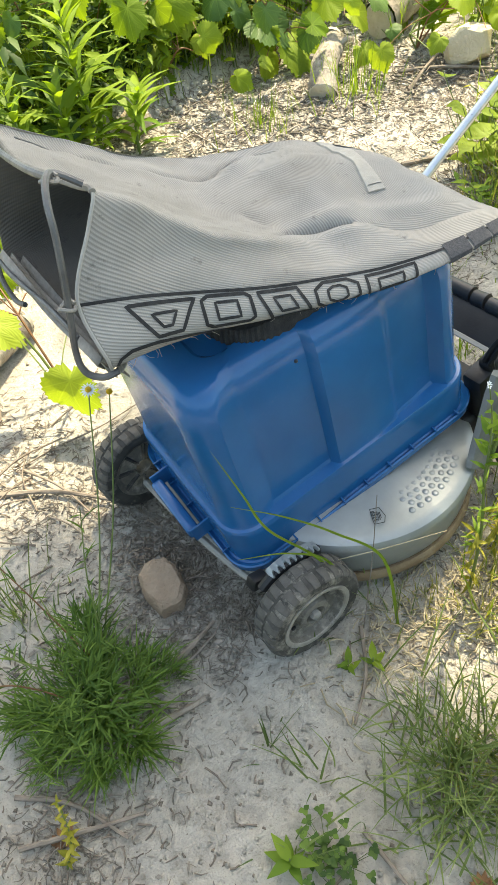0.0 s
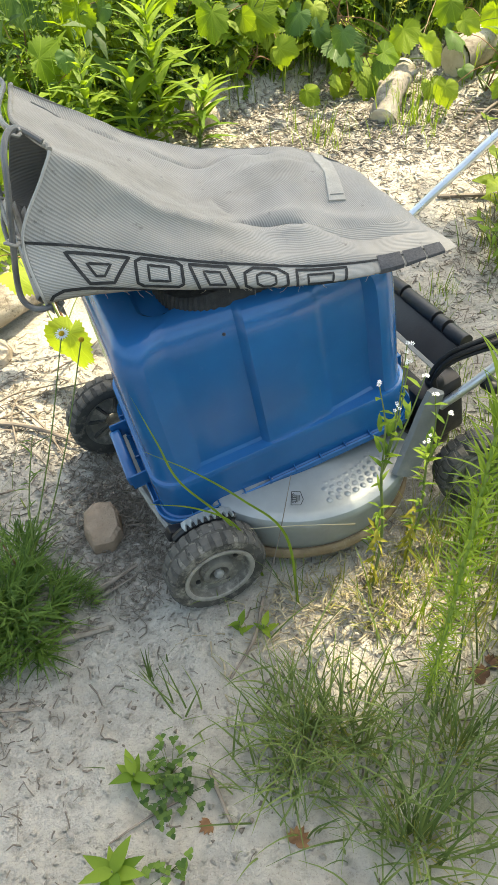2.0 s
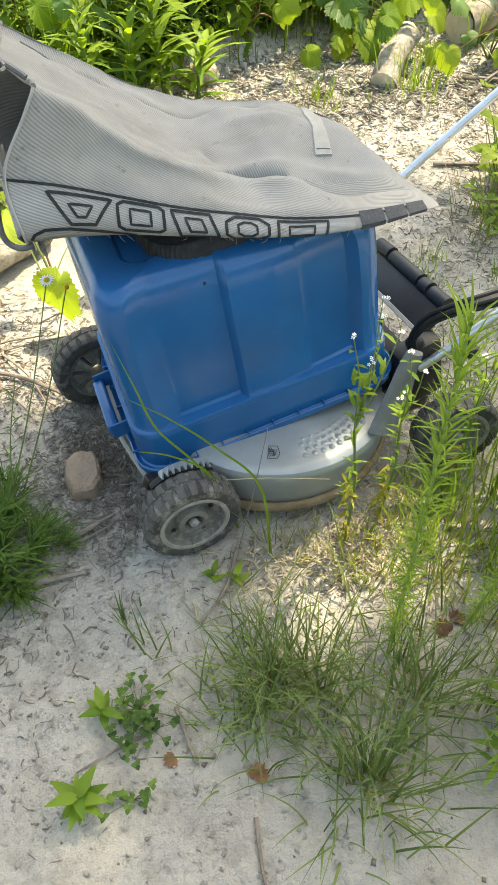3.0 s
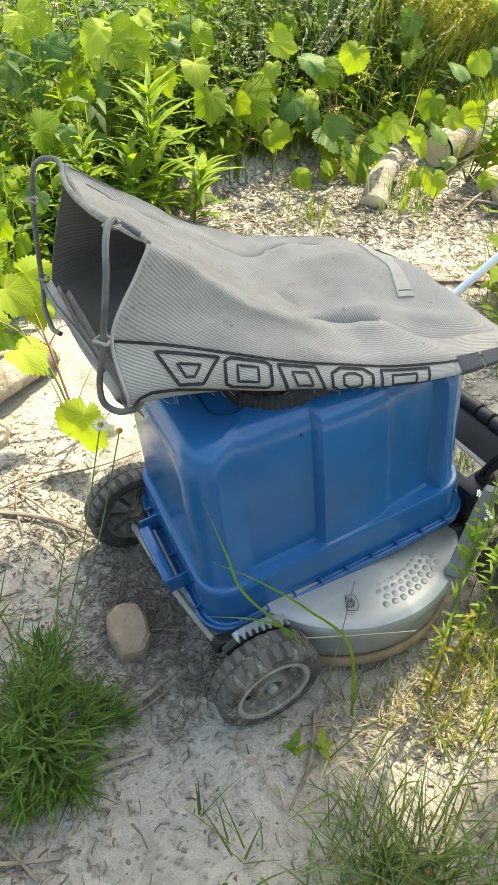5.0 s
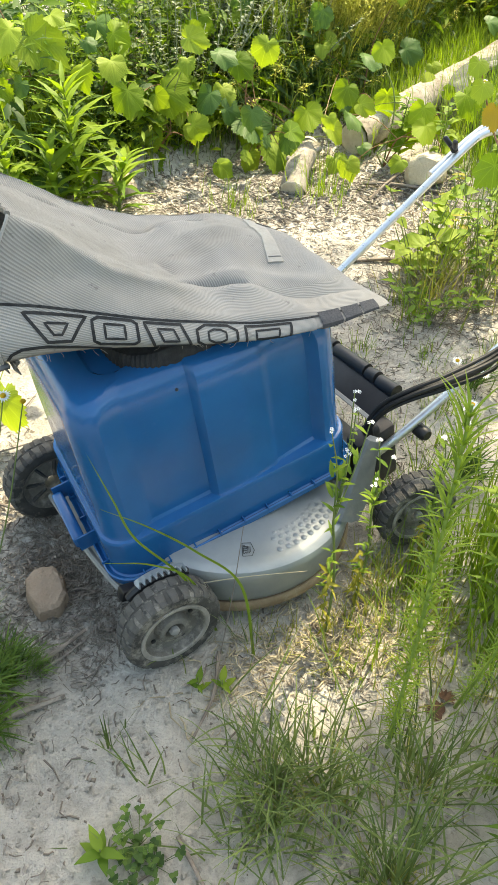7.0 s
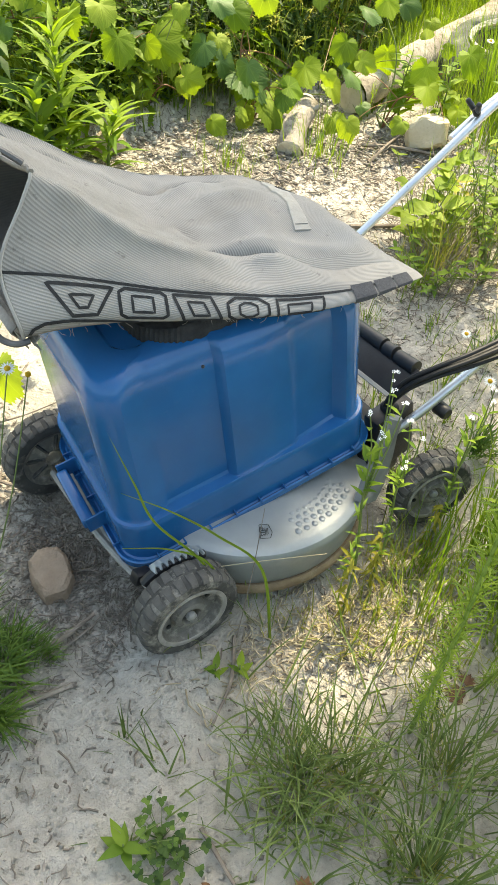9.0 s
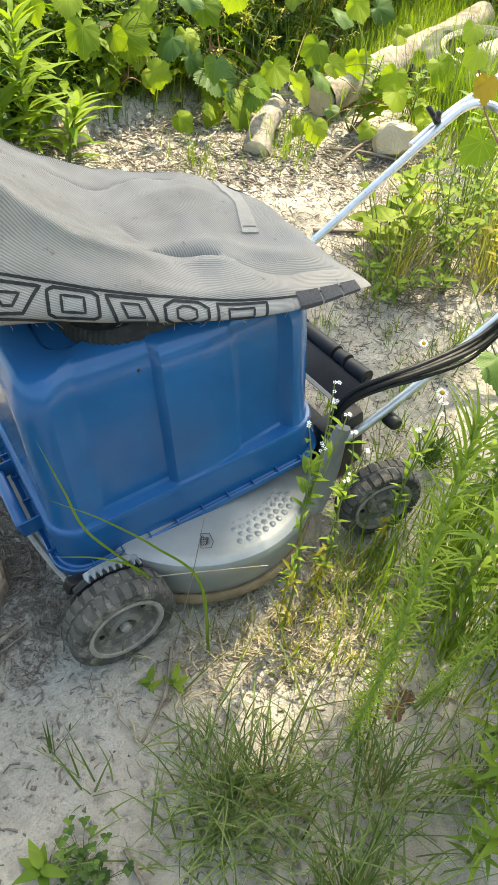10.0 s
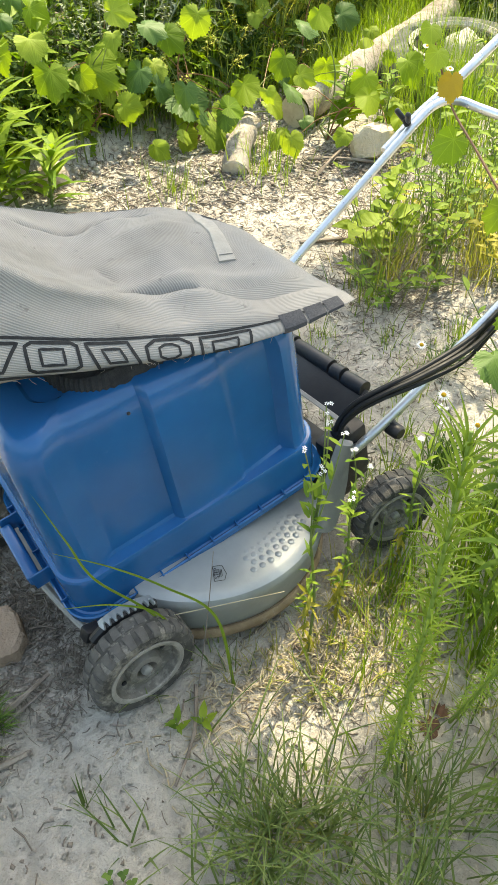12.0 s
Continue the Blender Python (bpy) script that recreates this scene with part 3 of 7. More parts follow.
@functools.lru_cache(maxsize=None)
def bag_at(u, v):
    """The cloth at u (0 the mouth, 8 the tail) and v (0 near hem, 1 near seam, 3 shoulder, 5 top, 7 far shoulder ... 10 near hem again)."""
    p = bag_raw(u, v)
    e = 0.03
    n = (bag_raw(min(u + e, 8), v) - bag_raw(max(u - e, 0), v)).cross(bag_raw(u, v + e) - bag_raw(u, v - e))
    n = n.normalized() if n.length > 1e-12 else Vector((0, 0, 1))
    fade = min(1, max(0, (v - 0.9) / 0.8)) * min(1, max(0, (7.2 - v) / 0.6))
    lift = 0.0
    for a, b, w, h, crisp in FOLDS:
        a, b, q = Vector(a[:2]), Vector(b[:2]), Vector(p[:2])
        k = min(1, max(0, (q - a).dot(b - a) / (b - a).length_squared))
        d = (q - a - (b - a) * k).length
        lift += h * math.exp(-d / w if crisp else -((d / w) ** 2)) * (1 - 0.6 * abs(2 * k - 1) ** 3)
    lift += 0.007 * noise.noise(p * 9) + 0.0025 * noise.noise(p * 24)
    end = min(1, (8 - u) / 0.8) * min(1, 0.3 + u / 1.0)
    lift = max(-0.026, 1.3 * lift * fade * end) + 0.0018 * noise.noise(p * 14)
    return p + n * lift


def catcher_bag():
    b = root("grass_catcher_bag", (0.18, 0.36, 0.62), "grey fabric grass catcher bag lying upside down on a blue tote", "grass catcher")
    nu, nv = 260, 300
    bm = bmesh.new()
    uv = bm.loops.layers.uv.new("UVMap")
    grid, place = [], {}
    vs = [10.0 * j / nv for j in range(nv)]
    for i in range(nu + 1):
        u = 8.0 * i / nu
        row = []
        for j, v in enumerate(vs):
            x = bm.verts.new(bag_at(u, v))
            place[x] = (u * 0.085, v)
            row.append(x)
        grid.append(row)
    # length round the bag at each column for the weave
    girth = [0.0]
    mid = [bag_raw(2.0, v) for v in vs + [10.0]]
    for a, c in zip(mid, mid[1:]):
        girth.append(girth[-1] + (c - a).length)
    for i in range(nu):
        for j in range(nv):
            k = (j + 1) % nv
            f = bm.faces.new((grid[i][j], grid[i + 1][j], grid[i + 1][k], grid[i][k]))
            for lp, (ii, jj) in zip(f.loops, ((i, j), (i + 1, j), (i + 1, j + 1), (i, j + 1))):
                along, round_it = 0.68 * ii / nu, girth[jj]
                lp[uv].uv = (round_it, along + 0.10 * round_it) if 3.0 <= vs[j] < 7.0 else (along, round_it)
    bm.faces.new([grid[nu][j] for j in range(nv)])
    bm.normal_update()
    top = min(bm.faces, key=lambda f: (f.calc_center_median() - Vector((0.30, 0.40, 0.72))).length)
    if top.normal.z < 0:
        bmesh.ops.reverse_faces(bm, faces=bm.faces)
    body = part("cloth_body", bm, [M_BAG, M_LINING], b, sharp=70)
    thick = body.modifiers.new("cloth", "SOLIDIFY")
    thick.thickness, thick.offset, thick.material_offset = 0.0006, -1, 1

    def surface(u, v, out=0.0018):
        p = bag_at(u, v)
        n = (bag_at(u + 0.02, v) - bag_at(u - 0.02, v)).cross(bag_at(u, v + 0.02) - bag_at(u, v - 0.02)).normalized()
        core = (bag_raw(u, 0.0) + bag_raw(u, 3.0) + bag_raw(u, 7.0) + bag_raw(u, 8.0)) / 4
        if n.dot(p - core) < 0:
            n = -n
        return p + n * out

    def ribbon(name, line, width, material, closed=False, label="", out=0.0018):
        """A flat band printed along a line of (u, v), with its width in metres."""
        bm = bmesh.new()
        pts = []
        loop = list(line) + ([line[0]] if closed else [])
        for (u0, v0), (u1, v1) in zip(loop, loop[1:]):
            n = max(2, int(math.hypot((u1 - u0) * 0.085, (v1 - v0) * 0.06) / 0.004))
            pts += [(u0 + (u1 - u0) * k / n, v0 + (v1 - v0) * k / n) for k in range(n)]
        if not closed:
            pts.append(loop[-1])
        p3 = [surface(u, v, out) for u, v in pts]
        n = len(p3)
        rows = []
        for i in range(n):
            a = p3[(i - 1) % n] if closed else p3[max(i - 1, 0)]
            c = p3[(i + 1) % n] if closed else p3[min(i + 1, n - 1)]
            d = (c - a).normalized()
            u, v = pts[i]
            nn = (bag_at(u + 0.02, v) - bag_at(u - 0.02, v)).cross(bag_at(u, v + 0.02) - bag_at(u, v - 0.02)).normalized()
            s = d.cross(nn).normalized() * width / 2
            rows.append((bm.verts.new(p3[i] + s), bm.verts.new(p3[i] - s)))
        for i in range(n if closed else n - 1):
            a, c = rows[i], rows[(i + 1) % n]
            bm.faces.new((a[0], a[1], c[1], c[0]))
        part(name, bm, material, b, label)

    # the printed band: two black lines and five outlined blocks between them
    ribbon("printed_line", [(0.05 + 0.2 * k, 0.98) for k in range(37)], 0.0042, M_PRINT, label="black printed line")
    ribbon("printed_line", [(0.22, 0.12), (0.34, 0.22), (0.6, 0.29), (1.1, 0.285), (1.7, 0.22), (2.3, 0.13)], 0.0052, M_PRINT, label="black printed line")
    blocks = (
        ((0.78, 0.86), (1.92, 0.86), (1.60, 0.37), (1.14, 0.37)),
        ((2.02, 0.80), (2.12, 0.88), (2.66, 0.88), (2.74, 0.80), (2.74, 0.36), (2.66, 0.28), (2.12, 0.28), (2.02, 0.36)),
        ((2.86, 0.86), (3.50, 0.86), (3.66, 0.20), (3.00, 0.20)),
        ((3.78, 0.70), (3.94, 0.86), (4.34, 0.86), (4.50, 0.70), (4.50, 0.34), (4.34, 0.16), (3.94, 0.16), (3.78, 0.34)),
        ((4.66, 0.84), (5.44, 0.84), (5.40, 0.18), (4.66, 0.18)),
    )
    inner = (
        ((1.14, 0.70), (1.58, 0.70), (1.44, 0.50), (1.28, 0.50)),
        ((2.22, 0.74), (2.54, 0.74), (2.54, 0.42), (2.22, 0.42)),
        ((3.08, 0.70), (3.36, 0.70), (3.44, 0.36), (3.16, 0.36)),
        ((3.98, 0.64), (4.08, 0.72), (4.20, 0.72), (4.30, 0.64), (4.30, 0.40), (4.20, 0.30), (4.08, 0.30), (3.98, 0.40)),
        ((4.84, 0.68), (5.24, 0.68), (5.22, 0.34), (4.84, 0.34)),
    )
    for shape in blocks:
        ribbon("printed_block", shape, 0.0050, M_PRINT, True, "black outlined block printed on cloth")
    for shape in inner:
        ribbon("printed_block", shape, 0.0040, M_PRINT, True, "black outlined block printed on cloth")
    # dark mesh patches near the tail
    for u0, u1 in ((5.95, 6.42), (6.47, 6.95), (7.0, 7.5)):
        bm = bmesh.new()
        rows = [[bm.verts.new(surface(u0 + (u1 - u0) * i / 6, -0.15 + 1.3 * j / 6, 0.0022)) for j in range(7)] for i in range(7)]
        for i in range(6):
            for j in range(6):
                bm.faces.new((rows[i][j], rows[i + 1][j], rows[i + 1][j + 1], rows[i][j + 1]))
        part("mesh_patch", bm, M_PATCH, b, "dark woven patch")
    # stitched strap across the top near the tail
    bm = bmesh.new()
    rows = []
    ends = [(5.86 + 0.008 * k, 4.32 + 0.1 * k) for k in range(21)]
    for u, v in ends:
        rows.append([bm.verts.new(surface(u + d, v, o)) for d, o in ((-0.175, 0.0), (-0.165, 0.0034), (0.0, 0.0036), (0.165, 0.0034), (0.175, 0.0))])
    for a, c in zip(rows, rows[1:]):
        for k in range(4):
            bm.faces.new((a[k], c[k], c[k + 1], a[k + 1]))
    bm.faces.new(rows[0])
    strap = part("strap", bm, M_STRAP, b, "pale grey webbing strap")
    # stitching across the strap's end, and the pale band under the print
    bm = bmesh.new()
    tube(bm, [surface(5.73 + 0.07 * k, 4.42, 0.0042) for k in range(5)], 0.0009, 5, 2)
    part("stitching", bm, M_SEAM, strap, "dark stitching")
    bm = bmesh.new()
    band_uv = bm.loops.layers.uv.new("UVMap")
    rows = [[bm.verts.new(surface(0.10 + 5.75 * i / 90, 0.12 + 0.85 * j / 8, 0.0009)) for j in range(9)] for i in range(91)]
    for i in range(90):
        for j in range(8):
            f = bm.faces.new((rows[i][j], rows[i + 1][j], rows[i + 1][j + 1], rows[i][j + 1]))
            for lp, (ii, jj) in zip(f.loops, ((i, j), (i + 1, j), (i + 1, j + 1), (i, j + 1))):
                lp[band_uv].uv = (0.085 * 5.75 * ii / 90, 0.062 * jj / 8)
    part("printed_band", bm, M_BAND, b, "pale woven band under the print")
    # loose strips of cloth along the lower edge of the mouth
    for dx, z0, z1, w in ((0.0, 0.672, 0.690, 0.020), (0.012, 0.655, 0.676, 0.026), (0.028, 0.648, 0.662, 0.024)):
        bm = bmesh.new()
        rows = []
        for k in range(15):
            t = k / 14
            p = Vector((-0.186 + dx + 0.018 * t, 0.575 - 0.40 * t, z0 + (z1 - z0) * t - 0.012 * math.sin(math.pi * t) + 0.003 * math.sin(9 * t + dx * 200)))
            rows.append([bm.verts.new(p + q) for q in (Vector((0.004, 0, -w / 2)), Vector((-0.004, 0, 0)), Vector((0.006, 0, w / 2)))])
        for a, c in zip(rows, rows[1:]):
            for k in range(2):
                bm.faces.new((a[k], c[k], c[k + 1], a[k + 1]))
        strip = part("cloth_strip", bm, M_HEM, b, "frayed loose cloth strip")
        strip.modifiers.new("cloth", "SOLIDIFY").thickness = 0.002
    bm = bmesh.new()
    tube(bm, [surface(0.02, 0.05 + 2.9 * k / 12, 0.001) for k in range(13)], 0.0024, 6, 2)
    part("mouth_hem", bm, M_BAND, b)
    bm = bmesh.new()
    tube(bm, [surface(0.02, 3.02 + 3.98 * k / 12, 0.001) for k in range(13)], 0.0045, 8, 2)
    part("mouth_hem", bm, M_HEM, b)
    # steel wire that holds the mouth open
    for name, pts in (
        ("mouth_wire", ((-0.152, 0.150, 0.690), (-0.172, 0.155, 0.687), (-0.189, 0.166, 0.697), (-0.191, 0.173, 0.725), (-0.180, 0.172, 0.79), (-0.165, 0.185, 0.865), (-0.158, 0.20, 0.900), (-0.146, 0.225, 0.915), (-0.130, 0.245, 0.910), (-0.105, 0.232, 0.893))),
        ("mouth_wire", ((-0.140, 0.232, 0.912), (-0.150, 0.30, 0.904), (-0.150, 0.42, 0.884), (-0.140, 0.54, 0.866), (-0.130, 0.600, 0.864), (-0.136, 0.628, 0.868), (-0.155, 0.650, 0.862), (-0.172, 0.655, 0.835), (-0.185, 0.640, 0.74), (-0.192, 0.610, 0.655), (-0.200, 0.57, 0.632), (-0.198, 0.52, 0.618), (-0.19, 0.49, 0.622))),
        ("mouth_wire", ((-0.190, 0.612, 0.660), (-0.190, 0.50, 0.672), (-0.176, 0.36, 0.684), (-0.168, 0.25, 0.688))),
    ):
        bm = bmesh.new()
        tube(bm, pts, 0.0046, 8, 6)
        part(name, bm, M_WIRE, b, "bent grey steel wire")
    # stitched seam between the top panel and the far side
    spots = [(u * 0.1, 4.0 + v * 0.05) for u in range(0, 61) for v in range(0, 62)]
    flat = [(bag_at(*q).to_2d(), q) for q in spots]
    seam_line = glide([Vector((x, y, 0)) for x, y in ((-0.090, 0.612), (-0.030, 0.606), (0.080, 0.590), (0.160, 0.578), (0.214, 0.568), (0.250, 0.598), (0.300, 0.612))], 4)
    seam_at = [min(flat, key=lambda q: (q[0] - p.to_2d()).length_squared)[1] for p in seam_line]
    bm = bmesh.new()
    tube(bm, [surface(u, v, 0.0008) for u, v in seam_at[::2]], 0.0017, 6, 3, 0.0010)
    part("seam", bm, M_SEAM, b, "dark stitched seam")
    # loops of cloth that tie the wire to the mouth
    for q in ((-0.181, 0.176, 0.788), (-0.140, 0.236, 0.910), (-0.182, 0.638, 0.80), (-0.189, 0.612, 0.668)):
        bm = bmesh.new()
        tube(bm, [Vector(q) + Vector((0.010 * math.cos(a), 0.010 * math.sin(a), 0.003 * math.sin(2 * a))) for a in np.linspace(0, 6.0, 9)], 0.0026, 6, 2)
        part("tie_loop", bm, M_HEM, b)
    s = Soup(77)
    for k in range(30):
        u = s.r.uniform(0.3, 6.0)
        p = surface(u, s.r.uniform(-0.06, 0.10), 0.001)
        s.stick(p, p + Vector((s.r.gauss(0, 0.006), -0.003, -s.r.uniform(0.003, 0.012))), 0.00045, 0.0003, 3, 0.002)
    tagged(s.part("frayed_threads", M_STRAP, b, "frayed pale threads"), kind="stuff")
    # stiff dark pad on the underside
    bm = bmesh.new()
    rings = []
    for h, k in ((0.0, 0.96), (0.004, 1.0), (0.030, 1.0), (0.036, 0.97)):
        ring = []
        for i in range(144):
            a = 2 * math.pi * i / 144
            p = Vector((0.140 + 0.120 * k * math.copysign(abs(math.cos(a)) ** 0.6, math.cos(a)), 0.345 + 0.160 * k * math.copysign(abs(math.sin(a)) ** 0.6, math.sin(a)), 0))
            ridge = 1 + (0.016 if i % 2 else 0)
            p = Vector((0.140 + (p.x - 0.140) * ridge, 0.345 + (p.y - 0.345) * ridge, 0.585 + (p.x - 0.09) * 0.175 + (p.y - 0.16) * 0.03 + h))
            ring.append(bm.verts.new(p))
        rings.append(ring)
    for a, c in zip(rings, rings[1:]):
        for k in range(144):
            bm.faces.new((a[k], a[(k + 1) % 144], c[(k + 1) % 144], c[k]))
    bm.faces.new(rings[0][::-1])
    bm.faces.new(rings[-1])
    part("base_pad", bm, M_PAD, b, "black ribbed base pad")


M_STRAP = plain("pale_webbing", (0.32, 0.30, 0.262), (0.39, 0.362, 0.32), 60, 0.9, bump=0.3, spec=0.15)
M_SEAM = plain("dark_seam", (0.14, 0.135, 0.125), (0.22, 0.21, 0.195), 60, 0.9, bump=0.3, spec=0.15)
catcher_bag()


# ---- lawn mower ----
def lug_mesh():
    """One tread block: it lies on the tyre and bends over its shoulder."""
    line = ((-0.004, 0.002), (0.0032, 0.003), (0.0042, 0.014), (0.0034, 0.0215), (-0.003, 0.0285), (-0.010, 0.0315), (-0.013, 0.0300), (-0.006, 0.018))
    bm = bmesh.new()
    ends = []
    for y, k in ((-0.0090, 0.0015), (0.0090, -0.0015)):
        ends.append([bm.verts.new((x, y + k * (h / 0.02), h)) for x, h in line])
    n = len(line)
    for k in range(n):
        bm.faces.new((ends[0][k], ends[0][(k + 1) % n], ends[1][(k + 1) % n], ends[1][k]))
    bm.faces.new(ends[0][::-1])
    bm.faces.new(ends[1])
    bmesh.ops.recalc_face_normals(bm, faces=bm.faces)
    bmesh.ops.bevel(bm, geom=list(bm.edges), offset=0.0009, segments=1, affect="EDGES")
    return mesh_of(bm, "tread_lug", M_TREAD, 30)


LUG = lug_mesh()


def wheel(parent, centre, radius, width, turn, lugs=26, dark_back=False):
    """A wheel under the mower: tyre with tread blocks, rim, hub; its axle lies along y, turned by some degrees."""
    base = Matrix.Translation(centre) @ pose(0, 0, 0, 0, 0, turn) @ pose(0, 0, 0, 90, 0, 0)
    h = width / 2
    bm = bmesh.new()
    r = radius - 0.004
    lathe(bm, [(r * 0.68, -h * 0.80), (r * 0.76, -h * 0.97), (r * 0.86, -h * 1.0), (r * 0.95, -h * 0.93), (r, -h * 0.68), (r, h * 0.68), (r * 0.95, h * 0.93), (r * 0.86, h), (r * 0.76, h * 0.97), (r * 0.68, h * 0.80)], base, 56, True)
    w = part("wheel", bm, M_TYRE, parent, "dusty black treaded tyre on a grey rim", sharp=35)
    for i in range(lugs):
        for side in (-1, 1):
            a = 2 * math.pi * (i + (0.25 if side > 0 else -0.25)) / lugs
            ob = new("tread_lug", LUG)
            ob.parent = w
            ob.matrix_local = Matrix.Translation(-ABS[w.name]) @ base @ Matrix.Rotation(a, 4, "Z") @ Matrix.Translation((r, 0, 0)) @ Matrix.Diagonal((0.62, 1, side, 1))
    bm = bmesh.new()
    rr = r * 0.70
    lathe(bm, [(rr, -h * 0.86), (rr * 1.01, h * 0.86), (rr * 1.03, h * 0.95), (rr * 0.96, h * 0.99), (rr * 0.90, h * 0.90), (rr * 0.86, h * 0.36), (rr * 0.52, h * 0.26), (rr * 0.45, h * 0.72), (rr * 0.30, h * 0.80), (rr * 0.26, h * 0.62), (rr * 0.26, -h * 0.6), (rr * 0.8, -h * 0.5)], base, 44, True)
    part("rim", bm, M_RIM, w, "chalk-dusted grey rim")
    bm = bmesh.new()
    lathe(bm, [(rr * 1.045, h * 0.90), (rr * 1.05, h * 1.0), (rr * 1.0, h * 1.03), (rr * 0.93, h * 0.98), (rr * 0.90, h * 0.86), (rr * 1.0, h * 0.85)], base, 44, True)
    part("rim_edge", bm, M_CHALKRING, w, "pale chalky rim edge")
    for i in range(8):
        if i % 2 == 0:
            # raised black disc that paints the dark of a bolt hole
            bm = bmesh.new()
            q = base @ Matrix.Rotation(2 * math.pi * (i + 0.6) / 8, 4, "Z") @ Matrix.Translation((rr * 0.66, 0, h * 0.30))
            lathe(bm, [(0.0052, 0), (0.0052, 0.0030), (0.0040, 0.0036)], q, 10)
            part("bolt_hole", bm, M_BLACK, w, "black disc in place of a bolt hole's shade")
        bm = bmesh.new()
        m = base @ Matrix.Rotation(2 * math.pi * (i + 0.3) / 8, 4, "Z") @ Matrix.Translation((rr * 0.60, 0, -h * 0.55))
        block(bm, m, (rr * 0.62, 0.006, 0.016), 0.0015, 1)
        part("spoke", bm, M_TYRE, w)
    bm = bmesh.new()
    lathe(bm, [(0.0105, h * 0.6), (0.0105, h * 0.86), (0.008, h * 0.94), (0.004, h * 0.96)], base, 6)
    part("hub_nut", bm, M_DUSTY, w)
    return w


def mower():
    m = root("lawn_mower", (0.28, 0.28, 0.0), "dusty silver walk-behind lawn mower with a tubular steel handle", "lawn mower")
    wheel(m, (0.017, 0.032, 0.101), 0.106, 0.064, 4)
    wheel(m, (-0.088, 0.545, 0.112), 0.109, 0.062, 8 + 180)
    wheel(m, (0.655, 0.072, 0.100), 0.101, 0.058, -8)
    wheel(m, (0.585, 0.600, 0.105), 0.104, 0.062, 6 + 180)
    # round blade housing
    c = Matrix.Translation((0.283, 0.283, 0))
    bm = bmesh.new()
    lathe(bm, [(0.263, 0.064), (0.267, 0.072), (0.269, 0.085), (0.273, 0.120), (0.2765, 0.146), (0.2755, 0.155), (0.271, 0.1625), (0.262, 0.1675), (0.252, 0.1705), (0.19, 0.178), (0.12, 0.186), (0.10, 0.20), (0.02, 0.20), (0.02, 0.19), (0.1, 0.175), (0.25, 0.160), (0.268, 0.14), (0.261, 0.066)], c, 96, True)
    deck = part("deck_housing", bm, M_DECK, m, "silver painted deck housing", sharp=28)
    bm = bmesh.new()
    lathe(bm, [(0.262, 0.040), (0.272, 0.040), (0.277, 0.048), (0.276, 0.062), (0.271, 0.068), (0.262, 0.064)], c, 96, True)
    part("deck_lip", bm, M_LIP, deck, "rust and dirt stained lower lip")
    # raised foot dimples on the step
    for i in range(9):
        for j in range(4):
            a = radians(-92 + i * 5.0 + (2.5 if j % 2 else 0))
            r = 0.236 - j * 0.0150
            z = 0.1728 + (0.254 - r) * 0.08
            bm = bmesh.new()
            lathe(bm, [(0.0070, -0.0010), (0.0056, -0.0001), (0.0036, 0.0004), (0.0014, 0.0005)], Matrix.Translation((0.283 + r * math.cos(a), 0.283 + r * math.sin(a), z)), 12)
            part("dimple", bm, M_DECK, deck)
    # step decal with its word
    dm = Matrix.Translation((0.212, 0.073, 0.1778)) @ pose(0, 0, 0, -3, 1, 66) @ Matrix.Diagonal((0.82, 0.82, 1, 1))
    bm = bmesh.new()
    for a, b2 in (((-0.022, 0.013), (0.022, 0.013)), ((0.022, 0.013), (0.022, -0.009)), ((0.022, -0.009), (-0.004, -0.017)), ((-0.004, -0.017), (-0.022, -0.011)), ((-0.022, -0.011), (-0.022, 0.013))):
        a, b2 = Vector((*a, 0)), Vector((*b2, 0))
        d = (b2 - a).normalized()
        s = Vector((-d.y, d.x, 0)) * 0.0008
        bm.faces.new([bm.verts.new(dm @ q) for q in (a + s, a - s, b2 - s, b2 + s)])
    for y, x0, x1 in ((-0.0015, -0.012, 0.012), (-0.0045, -0.013, 0.010), (-0.0075, -0.009, 0.010)):
        bm.faces.new([bm.verts.new(dm @ Vector(q)) for q in ((x0, y, 0), (x1, y, 0), (x1, y + 0.0016, 0), (x0, y + 0.0016, 0))])
    part("step_decal", bm, M_PRINT, deck, "black outlined step decal")
    text = bpy.data.curves.new("step_word", "FONT")
    text.body, text.size, text.align_x, text.extrude = "STEP", 0.0150, "CENTER", 0.0002
    text.materials.append(M_PRINT)
    word = new("step_word", text)
    word.parent = deck
    word.matrix_local = Matrix.Translation(-ABS[deck.name]) @ dm @ pose(0, 0.0010, 0.0004)
    # front apron between the front wheels
    bm = bmesh.new()
    outline = ((-0.028, 0.098), (-0.062, 0.25), (-0.080, 0.37), (-0.092, 0.47), (0.08, 0.50), (0.14, 0.30), (0.13, 0.095), (0.04, 0.088))
    lo = [bm.verts.new((x, y, 0.088)) for x, y in outline]
    hi = [bm.verts.new((x, y, 0.106 + max(0, x) * 0.4)) for x, y in outline]
    for k in range(len(outline)):
        j = (k + 1) % len(outline)
        bm.faces.new((lo[k], lo[j], hi[j], hi[k]))
    bm.faces.new(hi)
    bm.faces.new(lo[::-1])
    bmesh.ops.recalc_face_normals(bm, faces=bm.faces)
    bmesh.ops.bevel(bm, geom=list(bm.edges), offset=0.004, segments=2, affect="EDGES")
    part("front_apron", bm, M_DUSTY, m, "dusty grey front apron")
    bm = bmesh.new()
    tube(bm, ((-0.020, 0.086, 0.100), (-0.050, 0.18, 0.100), (-0.078, 0.32, 0.100), (-0.100, 0.49, 0.102)), 0.0075, 8, 6)
